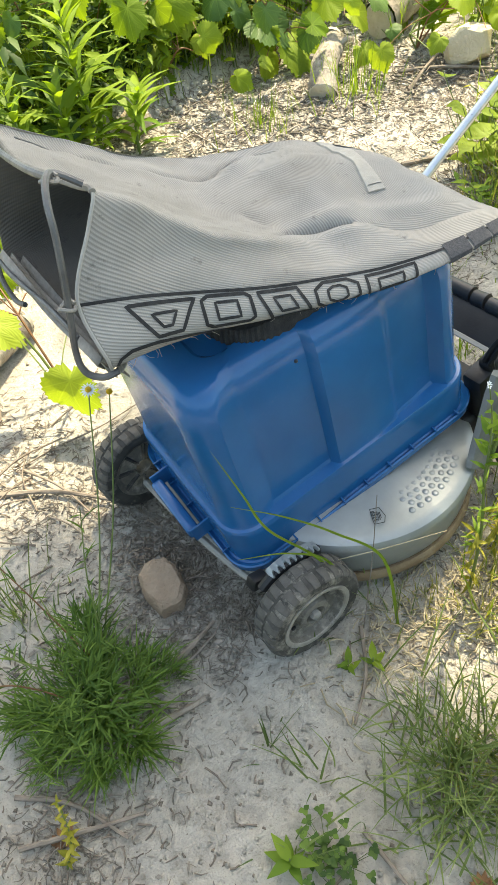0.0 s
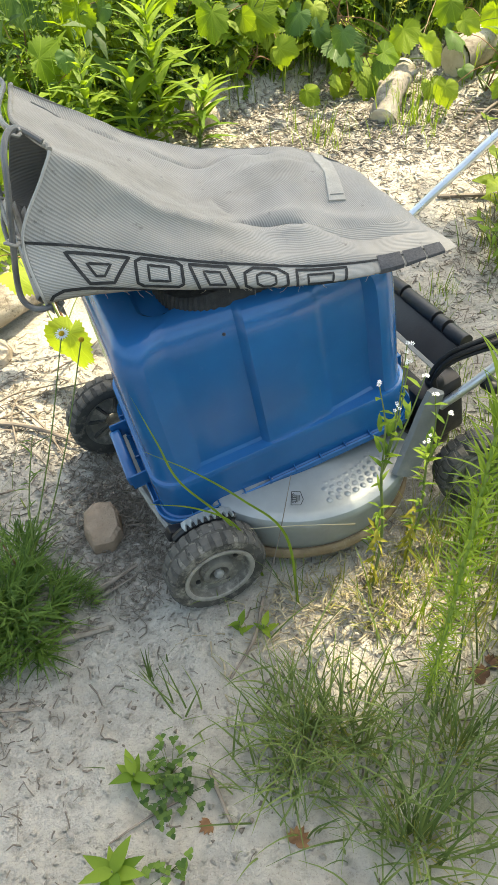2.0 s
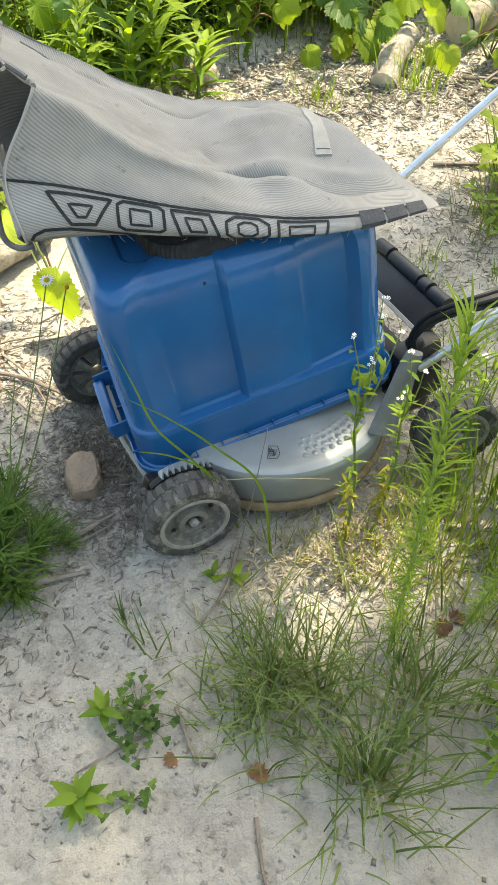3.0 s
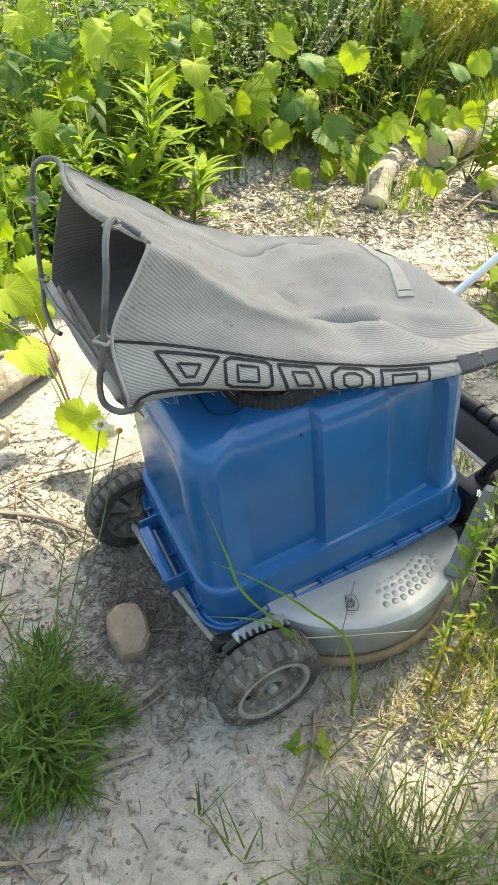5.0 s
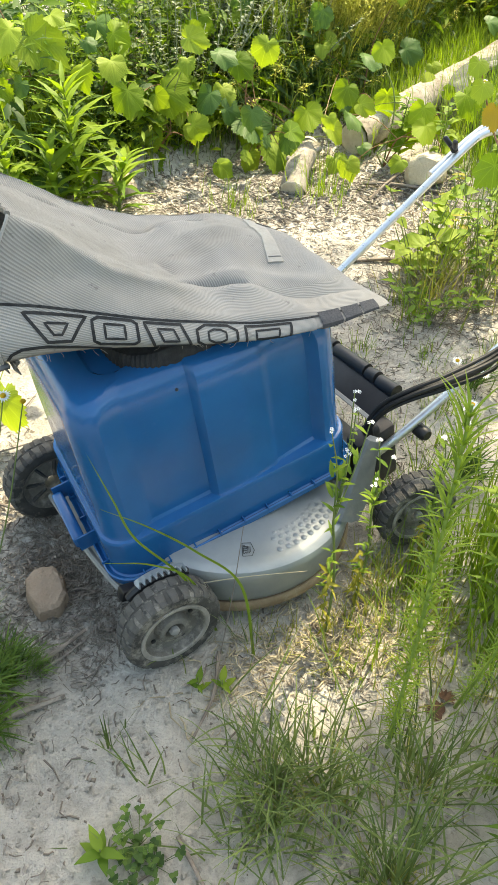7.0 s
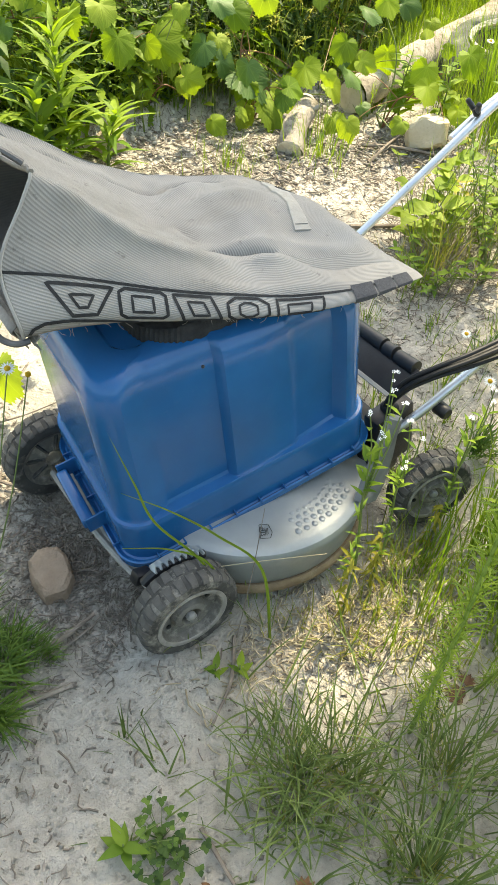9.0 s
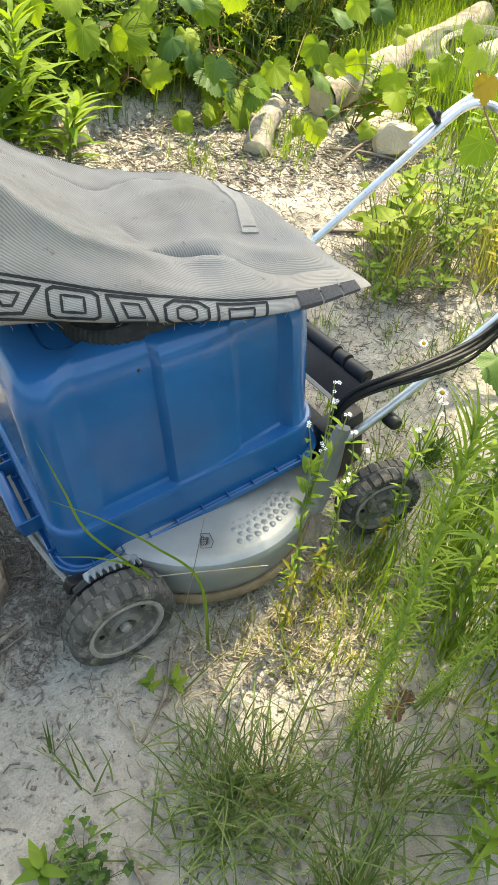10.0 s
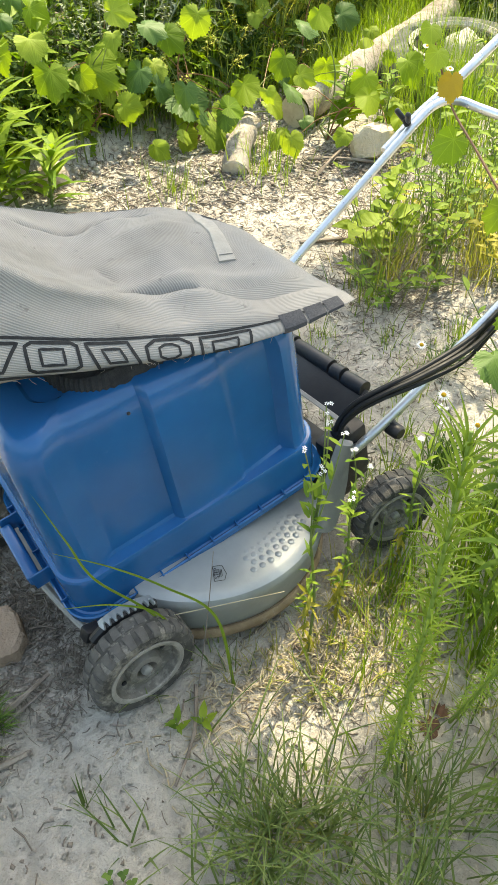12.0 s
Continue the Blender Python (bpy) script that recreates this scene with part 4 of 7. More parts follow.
    part("front_bar", bm, M_DUSTY, m)
    # height adjuster: a toothed arch over each near wheel
    for ox, oy, oz in ((0.026, 0.076, 0.096),):
        bm = bmesh.new()
        steps = 34
        rings = []
        for k in range(steps + 1):
            a = radians(64 + 56 * k / steps)
            y0 = -0.010 if k % 4 < 2 else 0.001
            ca, sa = math.cos(a), math.sin(a)
            rings.append([bm.verts.new((ox + r * ca, oy + y, oz + r * sa * 0.97)) for r, y in ((0.107, y0), (0.111, y0), (0.113, y0 + 0.002), (0.110, 0.014), (0.104, 0.014))])
        for p, q in zip(rings, rings[1:]):
            for j in range(5):
                bm.faces.new((p[j], p[(j + 1) % 5], q[(j + 1) % 5], q[j]))
        bm.faces.new(rings[0])
        bm.faces.new(rings[-1][::-1])
        bmesh.ops.recalc_face_normals(bm, faces=bm.faces)
        part("adjuster_quadrant", bm, M_DECK, m, "silver toothed height adjuster", sharp=30)
        bm = bmesh.new()
        tube(bm, [(ox + 0.096 * math.cos(radians(w)), oy + 0.002, oz + 0.093 * math.sin(radians(w))) for w in range(58, 140, 8)], 0.0105, 8, 2)
        part("adjuster_backing", bm, M_BLACK, m)
    bm = bmesh.new()
    block(bm, pose(-0.040, 0.108, 0.142, 0, 20, 10), (0.036, 0.026, 0.028), 0.005, 2)
    part("lever_block", bm, M_BLACK, m)
    # rear: engine shroud, casting, chute door with its hinge roll
    bm = bmesh.new()
    block(bm, pose(0.30, 0.335, 0.235, 0, 0, 5), (0.36, 0.30, 0.11), 0.03, 3)
    part("engine_shroud", bm, M_BLACK, m, "black engine shroud under the tote")
    # casting given black so the gap behind the tote looks shaded
    bm = bmesh.new()
    block(bm, pose(0.540, 0.37, 0.125, 0, 0, 6), (0.17, 0.42, 0.09), 0.018, 3)
    part("rear_casting", bm, M_BLACK, m, "rear casting coloured black for the shaded gap")
    bm = bmesh.new()
    rows = []
    for x, y, z, w in ((0.455, 0.060, 0.165, 0.030), (0.480, 0.075, 0.195, 0.034), (0.505, 0.092, 0.245, 0.030), (0.520, 0.104, 0.290, 0.024), (0.535, 0.112, 0.325, 0.020)):
        rows.append([bm.verts.new((x + dx * w, y + dy, z + dz * w)) for dx, dy, dz in ((-1, 0.006, 0.35), (-0.8, -0.004, 0.30), (0.0, -0.010, 0.0), (0.8, -0.004, -0.30), (1, 0.006, -0.35), (0, 0.018, 0))])
    for p, q in zip(rows, rows[1:]):
        for k in range(6):
            bm.faces.new((p[k], p[(k + 1) % 6], q[(k + 1) % 6], q[k]))
    bm.faces.new(rows[0])
    bm.faces.new(rows[-1][::-1])
    bmesh.ops.recalc_face_normals(bm, faces=bm.faces)
    part("handle_bracket", bm, M_BRACKET, m, "curved grey handle bracket")
    bm = bmesh.new()
    block(bm, pose(0.545, 0.36, 0.190, 0, 0, 6), (0.11, 0.34, 0.05), 0.012, 2)
    part("rear_cover", bm, M_CABLE, m, "black plastic rear cover")
    bm = bmesh.new()
    block(bm, pose(0.612, 0.345, 0.322, 0, -38, 6), (0.085, 0.31, 0.008), 0.003, 2)
    door = part("chute_door", bm, M_BLACK, m, "black plastic chute door")
    bm = bmesh.new()
    block(bm, pose(0.577, 0.342, 0.298, 0, -38, 6), (0.010, 0.30, 0.006), 0.001, 1)
    part("door_edge", bm, M_DUSTY, door)
    for y0, y1 in ((0.205, 0.262), (0.268, 0.300), (0.306, 0.420), (0.426, 0.480)):
        bm = bmesh.new()
        tube(bm, ((0.660 - (y0 - 0.17) * 0.1, y0, 0.352), (0.660 - (y1 - 0.17) * 0.1, y1, 0.348)), 0.017, 14, 1)
        part("hinge_roll", bm, M_BLACK, door)
    bm = bmesh.new()
    block(bm, pose(0.590, 0.175, 0.215, 0, -14, 6), (0.11, 0.05, 0.17), 0.012, 2)
    part("side_cover", bm, M_BLACK, m, "black plastic side cover")
    bm = bmesh.new()
    lathe(bm, [(0.0, 0.0), (0.013, 0.0), (0.016, 0.004), (0.016, 0.030), (0.012, 0.036), (0.0, 0.036)], pose(0.665, 0.130, 0.300, 90, 0, 6), 18)
    part("pivot_knob", bm, M_BLACK, m, "black pivot knob")
    # handle: far and near arms joined by a bend, and the upper handle
    far = ((0.600, 0.575, 0.330), (0.66, 0.578, 0.405), (0.735, 0.580, 0.468), (0.90, 0.580, 0.595), (1.058, 0.580, 0.716), (1.120, 0.578, 0.755), (1.165, 0.556, 0.764), (1.190, 0.50, 0.755), (1.205, 0.36, 0.748), (1.205, 0.22, 0.748), (1.19, 0.14, 0.745), (1.15, 0.105, 0.725), (1.05, 0.100, 0.660), (0.90, 0.106, 0.530), (0.76, 0.118, 0.408), (0.69, 0.124, 0.348), (0.63, 0.132, 0.296), (0.575, 0.146, 0.245))
    bm = bmesh.new()
    tube(bm, far, 0.0104, 12, 8)
    part("lower_handle", bm, M_CHROME, m, "bright bent steel lower handle")
    for y, w in ((0.602, 1), (0.078, -1)):
        bm = bmesh.new()
        tube(bm, ((1.00, y, 0.665), (1.10, y, 0.735), (1.20, y, 0.790), (1.45, y, 0.945), (1.7, y, 1.10)), 0.0115, 12, 5)
        part("upper_handle", bm, M_CHROME, m, "bright steel upper handle")
        bm = bmesh.new()
        at = pose(1.046, y - 0.018 * w, 0.724, 0, -38, 0)
        lathe(bm, [(0.0, 0.0), (0.009, 0.0), (0.009, 0.014), (0.006, 0.018), (0.0, 0.018)], at, 14)
        for side in (-1, 1):
            block(bm, at @ pose(0, side * 0.013, 0.024, side * -28, 0, 0), (0.012, 0.013, 0.034), 0.005, 3)
        part("clamp_knob", bm, M_BLACK, m, "black clamp knob")
    bm = bmesh.new()
    tube(bm, ((1.7, 0.078, 1.10), (1.76, 0.12, 1.135), (1.77, 0.34, 1.14), (1.76, 0.56, 1.135), (1.7, 0.602, 1.10)), 0.0115, 12, 6)
    part("handle_grip", bm, M_CHROME, m)
    # control cables along the near arm
    for k, (dy, dz, r) in enumerate(((0.0, 0.0, 0.0056), (-0.014, 0.006, 0.0050), (0.004, -0.012, 0.0050), (-0.010, -0.010, 0.0046), (-0.004, 0.012, 0.0046))):
        bm = bmesh.new()
        pts = ((0.575, 0.170 + dy, 0.270), (0.553, 0.165 + dy, 0.325 + dz), (0.562, 0.140 + dy, 0.385 + dz), (0.605, 0.112 + dy, 0.425 + dz), (0.680, 0.094 + dy, 0.446 + dz * 1.4), (0.785, 0.086 + dy * 1.3, 0.472 + dz * 1.9), (0.850, 0.084 + dy * 1.2, 0.515 + dz * 1.4), (0.95, 0.082 + dy, 0.600 + dz), (1.12, 0.080 + dy, 0.740 + dz), (1.35, 0.070 + dy, 0.890 + dz))
        tube(bm, pts, r, 8, 8)
        part("control_cable", bm, M_CABLE, m, "black control cable")
    bm = bmesh.new()
    block(bm, pose(0.572, 0.168, 0.285, 0, -18, 0), (0.036, 0.034, 0.060), 0.010, 3)
    part("cable_boot", bm, M_CABLE, m)
    return m


mower()


# ---- plants, stones and litter ----
def round_stone(name, x, y, size, turn, seed, material, label, sink=0.3, angular=0.35, group=""):
    r = random.Random(seed)
    bm = bmesh.new()
    bmesh.ops.create_icosphere(bm, subdivisions=3, radius=0.5)
    cuts = [(Vector((r.gauss(0, 1), r.gauss(0, 1), r.gauss(0, 1))).normalized(), r.uniform(0.28, 0.42)) for _ in range(11)]
    off = Vector((r.uniform(0, 9), r.uniform(0, 9), 0))
    for v in bm.verts:
        for n, d in cuts:
            k = v.co.dot(n) - d
            if k > 0:
                v.co -= n * k * (angular + 0.5)
        v.co *= 1 + 0.10 * noise.noise(v.co * 3 + off) + 0.05 * noise.noise(v.co * 9 + off)
    loc = at_ground(x, y, size[2] * (0.5 - sink))
    m = Matrix.Translation(loc) @ pose(0, 0, 0, r.uniform(-10, 10), r.uniform(-10, 10), turn) @ Matrix.Diagonal((*size, 1))
    bmesh.ops.transform(bm, matrix=m, verts=bm.verts)
    return thing(name, bm, material, at_ground(x, y), label, "stone", group, sharp=30)


def slab_stone(x, y, outline, height, seed, material, label):
    """A blocky stone with a flat worn top and broken sides, sunk into the soil."""
    r = random.Random(seed)
    bm = bmesh.new()
    g = at_ground(x, y)
    rings = []
    for z, k in ((-0.02, 0.98), (0.35 * height, 1.06), (0.82 * height, 0.98), (height, 0.82), (1.04 * height, 0.45)):
        ring = []
        for i in range(28):
            t = i / 28 * len(outline)
            p, q = Vector(outline[int(t)]), Vector(outline[(int(t) + 1) % len(outline)])
            c = (p + (q - p) * (t % 1)) * k
            w = 1 + 0.05 * noise.noise(Vector((c.x * 40, c.y * 40, z * 40 + seed)))
            ring.append(bm.verts.new(g + Vector((c.x * w, c.y * w, z + 0.10 * (c.x + 0.4 * c.y) + r.uniform(-0.0012, 0.0012)))))
        rings.append(ring)
    for p, q in zip(rings, rings[1:]):
        for i in range(28):
            bm.faces.new((p[i], p[(i + 1) % 28], q[(i + 1) % 28], q[i]))
    bm.faces.new(rings[-1])
    return thing("stone", bm, material, g, label, "stone", sharp=34)


slab_stone(-0.178, 0.283, ((0.030, 0.052), (-0.006, 0.066), (-0.036, 0.046), (-0.044, -0.004), (-0.030, -0.054), (0.010, -0.064), (0.038, -0.034), (0.042, 0.018)), 0.042, 5, M_PINK, "pale brown flat-topped stone on bare soil beside a mower")
round_stone("stone", 1.80, 1.52, (0.21, 0.18, 0.19), 20, 8, M_CREAM, "cream rounded stone among twigs", 0.25, 0.3)
round_stone("stone", 2.92, 1.62, (0.34, 0.26, 0.22), 35, 12, M_WHITESTONE, "large pale rock beside an old tyre", 0.2, 0.4)
round_stone("stone", 2.58, 1.84, (0.26, 0.22, 0.24), 15, 19, M_WHITESTONE, "pale rock inside an old tyre", 0.1, 0.4)
round_stone("stone", 0.62, 2.02, (0.16, 0.12, 0.16), 30, 22, M_STONE, "grey-brown stone at the foot of vines", 0.3, 0.4)
round_stone("stone", -0.35, 1.02, (0.12, 0.10, 0.10), 0, 27, M_STONE, "brown stone beside a log", 0.3, 0.4)


def log(name, a, b, r0, r1, label, knots=5, seed=1):
    """A log with lumpy bark, knots and cut ends."""
    r = random.Random(seed)
    a, b = Vector(a), Vector(b)
    base = root(name, (a + b) / 2 - Vector((0, 0, r0)), label, "log", "old logs")
    d = (b - a).normalized()
    s = d.orthogonal().normalized()
    u = d.cross(s)
    bm = bmesh.new()
    n, seg = 40, 26
    rings = []
    for i in range(n + 1):
        t = i / n
        c = a + (b - a) * t + u * 0.012 * math.sin(t * 5 + seed)
        ring = []
        for k in range(seg):
            w = 2 * math.pi * k / seg
            q = s * math.cos(w) + u * math.sin(w)
            rr = (r0 + (r1 - r0) * t) * (1 + 0.10 * noise.noise(q * 1.3 + d * t * 5 + Vector((seed, 0, 0))) + 0.05 * noise.noise(q * 5 + d * t * 22))
            ring.append(bm.verts.new(c + q * rr))
        rings.append(ring)
    for x, y in zip(rings, rings[1:]):
        for k in range(seg):
            bm.faces.new((x[k], x[(k + 1) % seg], y[(k + 1) % seg], y[k]))
    bark_part = part("bark", bm, M_LOG, base, "grey peeling bark")
    for end, ring_at, way in ((a, 0.0, -d), (b, 1.0, d)):
        bm = bmesh.new()
        rr = r0 if ring_at == 0 else r1
        rows = []
        for q, o in ((0.94, -0.012), (0.90, 0.001), (0.6, 0.005), (0.2, 0.006)):
            rows.append([bm.verts.new(end + (s * math.cos(2 * math.pi * k / 24) + u * math.sin(2 * math.pi * k / 24)) * rr * q * (1 + 0.06 * noise.noise(Vector((k * 0.4, seed, 0)))) + way * (o + 0.004 * r.random())) for k in range(24)])
        for x, y in zip(rows, rows[1:]):
            for k in range(24):
                bm.faces.new((x[k], x[(k + 1) % 24], y[(k + 1) % 24], y[k]))
        bm.faces.new(rows[-1])
        part("cut_end", bm, M_CUT, base, "pale sawn end")
    for i in range(knots):
        t, w = r.uniform(0.05, 0.95), r.uniform(0, 6.28)
        q = s * math.cos(w) + u * math.sin(w)
        c = a + (b - a) * t + q * (r0 + (r1 - r0) * t) * 0.9
        bm = bmesh.new()
        tube(bm, (c, c + q * 0.025 + d * 0.01), 0.016, 8, 1, 0.009, 0.2)
        part("knot", bm, M_LOG, base)
    return base


log("log", at_ground(1.66, 1.88, 0.068), at_ground(2.95, 2.34, 0.075), 0.072, 0.080, "grey weathered log half hidden by weeds", seed=2)
log("log", at_ground(-0.75, 0.92, 0.05), at_ground(-0.13, 1.30, 0.055), 0.062, 0.05, "pale weathered log lying beside vines", seed=5)
log("log", at_ground(1.24, 1.68, 0.015), at_ground(1.42, 1.86, 0.095), 0.055, 0.046, "short piece of log leaning among vines", 2, 9)
log("log", at_ground(0.93, 2.62, 0.16), at_ground(1.25, 3.5, 0.16), 0.085, 0.085, "grey log end showing among weeds", 2, 13)


def old_tyre(x, y):
    """A weathered car tyre lying flat, half grown over, with pale stones in its hole."""
    g = at_ground(x, y)
    base = root("old_tyre", g, "weathered grey tyre lying flat among weeds", "tyre")
    m = Matrix.Translation(g) @ pose(0, 0, -0.06, 7, -8, 0)
    bm = bmesh.new()
    lathe(bm, [(0.20, 0.03), (0.235, 0.0), (0.30, 0.005), (0.345, 0.04), (0.352, 0.10), (0.345, 0.16), (0.30, 0.205), (0.245, 0.215), (0.212, 0.20), (0.200, 0.185), (0.215, 0.17), (0.27, 0.15), (0.28, 0.10), (0.27, 0.05)], m, 64, True)
    part("casing", bm, M_OLDTYRE, base, "grey cracked tyre casing")
    for k in range(44):
        bm = bmesh.new()
        a = 2 * math.pi * k / 44
        for z, w in ((0.07, 12), (0.135, -12)):
            block(bm, m @ Matrix.Rotation(a, 4, "Z") @ Matrix.Translation((0.350, 0, z)) @ Matrix.Rotation(radians(w), 4, "X"), (0.010, 0.030, 0.055), 0.002, 1)
        part("tread_block", bm, M_OLDTYRE, base)
    bm = bmesh.new()
    lathe(bm, [(0.206, 0.194), (0.216, 0.206), (0.222, 0.218), (0.210, 0.222), (0.198, 0.206)], m, 48, True)
    part("bead", bm, M_WHITESTONE, base, "pale chalky bead")


old_tyre(2.60, 1.90)


# large lobed leaves, shared by all vines
def vine_leaf_mesh(name, seed, material, lobes=1.0):
    """A grape leaf, one metre across, its stalk end at -y and its tip at +y: five pointed lobes, saw teeth, sunk veins."""
    r = random.Random(seed)
    n = 60
    cup, twist, tipfall = r.uniform(-0.10, 0.30), r.uniform(-0.25, 0.25), r.uniform(0.25, 0.75)
    angles = (0, 12, 30, 52, 64, 82, 108, 122, 150, 168, 176, 180)
    radii = (0.58, 0.51, 0.455 - 0.035 * lobes, 0.475 + 0.015 * lobes, 0.465, 0.435 - 0.02 * lobes, 0.455, 0.445, 0.42, 0.38, 0.28, 0.16)
    phase = r.uniform(0, 9)

    def point(a, k, rad):
        x, y = rad * math.sin(a) * k, rad * math.cos(a) * k
        y -= 0.16 * (1 - k)
        z = 0.22 * abs(x) * (1 - abs(x)) * cup * 3 - tipfall * max(0, y + 0.1) ** 2 - 0.25 * x * x + twist * x * y
        z += k * 0.014 * math.cos(a * 5.45) + 0.035 * k * math.sin(3 * a + phase) + 0.08 * k * k * math.sin(2 * a + phase * 2)
        return x, y, z

    verts, faces = [(0, -0.16, 0.0)], []
    for k in (0.35, 0.70, 1.0):
        for i in range(n):
            a = 2 * math.pi * (i + 0.5) / n - math.pi
            rad = float(np.interp(abs(math.degrees(a)), angles, radii))
            if k == 1.0:
                rad *= 1 + (0.06 if i % 2 else -0.05) + r.uniform(-0.025, 0.025)
            verts.append(point(a, k, rad))
    for i in range(n):
        j = (i + 1) % n
        faces.append((0, 1 + j, 1 + i))
        for ring in (0, 1):
            b = 1 + ring * n
            faces.append((b + i, b + j, b + n + j, b + n + i))
    me = bpy.data.meshes.new(name)
    me.from_pydata(verts, [], faces)
    me.polygons.foreach_set("use_smooth", [True] * len(faces))
    me.materials.append(material)
    return me


M_RUSTLEAF = leaf_material("rusty_vine_leaf", (0.30, 0.20, 0.03), (0.40, 0.28, 0.05), 0.5, 0.5)
LEAF = {
    "g": [vine_leaf_mesh("leaf", k, M_VINE, v) for k, v in ((1, 1.0), (2, 0.3), (11, 0.7), (12, 1.4))],
    "d": [vine_leaf_mesh("leaf", k, M_VINE_D, v) for k, v in ((3, 1.0), (4, 1.5), (13, 0.6))],
    "o": [vine_leaf_mesh("leaf", 7, M_RUSTLEAF, 1.2)],
    "y": [vine_leaf_mesh("leaf", k, M_VINE_Y, v) for k, v in ((5, 0.9), (6, 0.3), (14, 1.3), (15, 0.7))],
}


def put_leaf(parent, p, size, kind, face, spin, r):
    """A large leaf with its middle at p, facing the way face."""
    f = Vector(face).normalized()
    m = f.to_track_quat("Z", "Y").to_matrix().to_4x4()
    ob = new("leaf", r.choice(LEAF[kind]))
    ob.parent = parent
    size *= 0.96
    ob.matrix_local = Matrix.Translation(Vector(p) - ABS[parent.name]) @ m @ pose(0, 0, 0, 0, 0, spin) @ Matrix.Diagonal((size, size * r.uniform(0.9, 1.1), size, 1))
    return ob


def grapevine(foot, leaves, extra, spread, seed, label="wild grapevine with broad yellow-green lobed leaves"):
    """A sprawling vine: leaves given as (x, y, z, size, kind), more strewn round them, and stems from the foot."""
    r = random.Random(seed)
    v = root("grapevine", foot, label, "vine", "grapevines on the bank")
    every = list(leaves)
    for _ in range(extra):
        q = (foot[0] + r.gauss(0, spread[0]), foot[1] + r.gauss(0, spread[1]))
        every.append((*q, ground_height(*q) + abs(r.gauss(0, spread[2])) + 0.05, r.uniform(0.07, 0.15), r.choice("ggydgy")))
    knots = []
    for k, (x, y, z, size, kind) in enumerate(every):
        out = Vector((-0.35 + r.uniform(-0.65, 0.6), -0.70 + r.uniform(-0.4, 0.5), 0.62 + r.uniform(-0.40, 0.4)))
        put_leaf(v, (x, y, z), size, kind, out, r.uniform(140, 260), r)
        knots.append(Vector((x, y, z)) + Vector((r.uniform(-0.03, 0.03), 0.04, -0.04)))
    for i in range(0, len(knots), 4):
        bm = bmesh.new()
        q = knots[i]
        mid = (Vector(foot) + q) / 2 + Vector((r.uniform(-0.05, 0.05), r.uniform(-0.05, 0.05), 0.06))
        tube(bm, (foot, mid, q), 0.0042, 5, 4, 0.0018)
        for w in knots[i + 1 : i + 4]:
            if (w - q).length < 0.6:
                tube(bm, (mid, (mid + w) / 2 + Vector((0, 0, 0.03)), w), 0.0022, 4, 3, 0.0012)
        part("stem", bm, M_REDSTEM if i % 8 else M_STEM, v)
    return v


grapevine(at_ground(1.24, 2.0), (
    (1.21, 2.00, 0.42, 0.20, "d"), (1.31, 1.93, 0.32, 0.22, "g"), (1.02, 2.03, 0.53, 0.15, "d"), (1.08, 2.00, 0.69, 0.12, "d"), (1.26, 1.98, 0.70, 0.14, "y"),
    (1.37, 1.88, 0.27, 0.10, "y"), (1.51, 1.76, 0.28, 0.14, "y"), (1.41, 1.87, 0.46, 0.15, "g"), (1.50, 1.80, 0.41, 0.13, "y"), (1.13, 2.04, 0.47, 0.13, "d")), 14, (0.22, 0.16, 0.22), 41)
grapevine(at_ground(0.84, 2.16), (
    (0.89, 2.12, 0.54, 0.20, "g"), (0.81, 2.16, 0.41, 0.15, "y"), (0.80, 2.15, 0.28, 0.14, "g"), (0.98, 2.06, 0.74, 0.12, "y"), (0.96, 2.06, 0.41, 0.10, "y"), (0.86, 2.2, 0.46, 0.14, "d")), 16, (0.16, 0.16, 0.22), 42)
grapevine(at_ground(0.38, 2.2), (
    (0.40, 2.15, 0.75, 0.21, "y"), (0.30, 2.22, 0.48, 0.19, "y"), (0.41, 2.15, 0.45, 0.15, "y"), (0.46, 2.11, 0.84, 0.09, "y"), (0.29, 2.22, 0.94, 0.15, "y"), (0.20, 2.1, 0.62, 0.16, "g")), 22, (0.20, 0.16, 0.28), 43)
grapevine(at_ground(0.02, 1.95), ((0.05, 1.9, 0.55, 0.17, "g"), (-0.05, 1.85, 0.40, 0.18, "g"), (0.10, 1.8, 0.30, 0.16, "y")), 26, (0.22, 0.20, 0.24), 44)
grapevine(at_ground(-0.12, 0.95), ((-0.135, 0.800, 0.172, 0.175, "y"), (-0.22, 1.00, 0.285, 0.130, "y"), (-0.217, 1.10, 0.40, 0.12, "y"), (0.03, 1.00, 0.272, 0.12, "y"), (-0.15, 1.15, 0.413, 0.13, "g"), (-0.30, 1.06, 0.33, 0.12, "g"), (-0.27, 1.16, 0.46, 0.13, "y"), (-0.05, 1.08, 0.30, 0.11, "g"), (-0.36, 1.12, 0.42, 0.14, "y")), 0, (0.16, 0.10, 0.10), 45, "low grapevine with glowing yellow-green leaves beside a log")
grapevine(at_ground(-0.35, 1.5), ((-0.28, 1.4, 0.42, 0.15, "g"), (-0.45, 1.45, 0.5, 0.16, "y")), 24, (0.20, 0.16, 0.24), 46)
grapevine(at_ground(1.72, 1.72), ((1.65, 1.72, 0.71, 0.11, "g"), (1.80, 1.61, 0.49, 0.13, "g"), (1.92, 1.66, 0.42, 0.12, "g")), 12, (0.16, 0.14, 0.14), 47)
grapevine(at_ground(1.95, 2.25), (), 22, (0.35, 0.25, 0.22), 48)
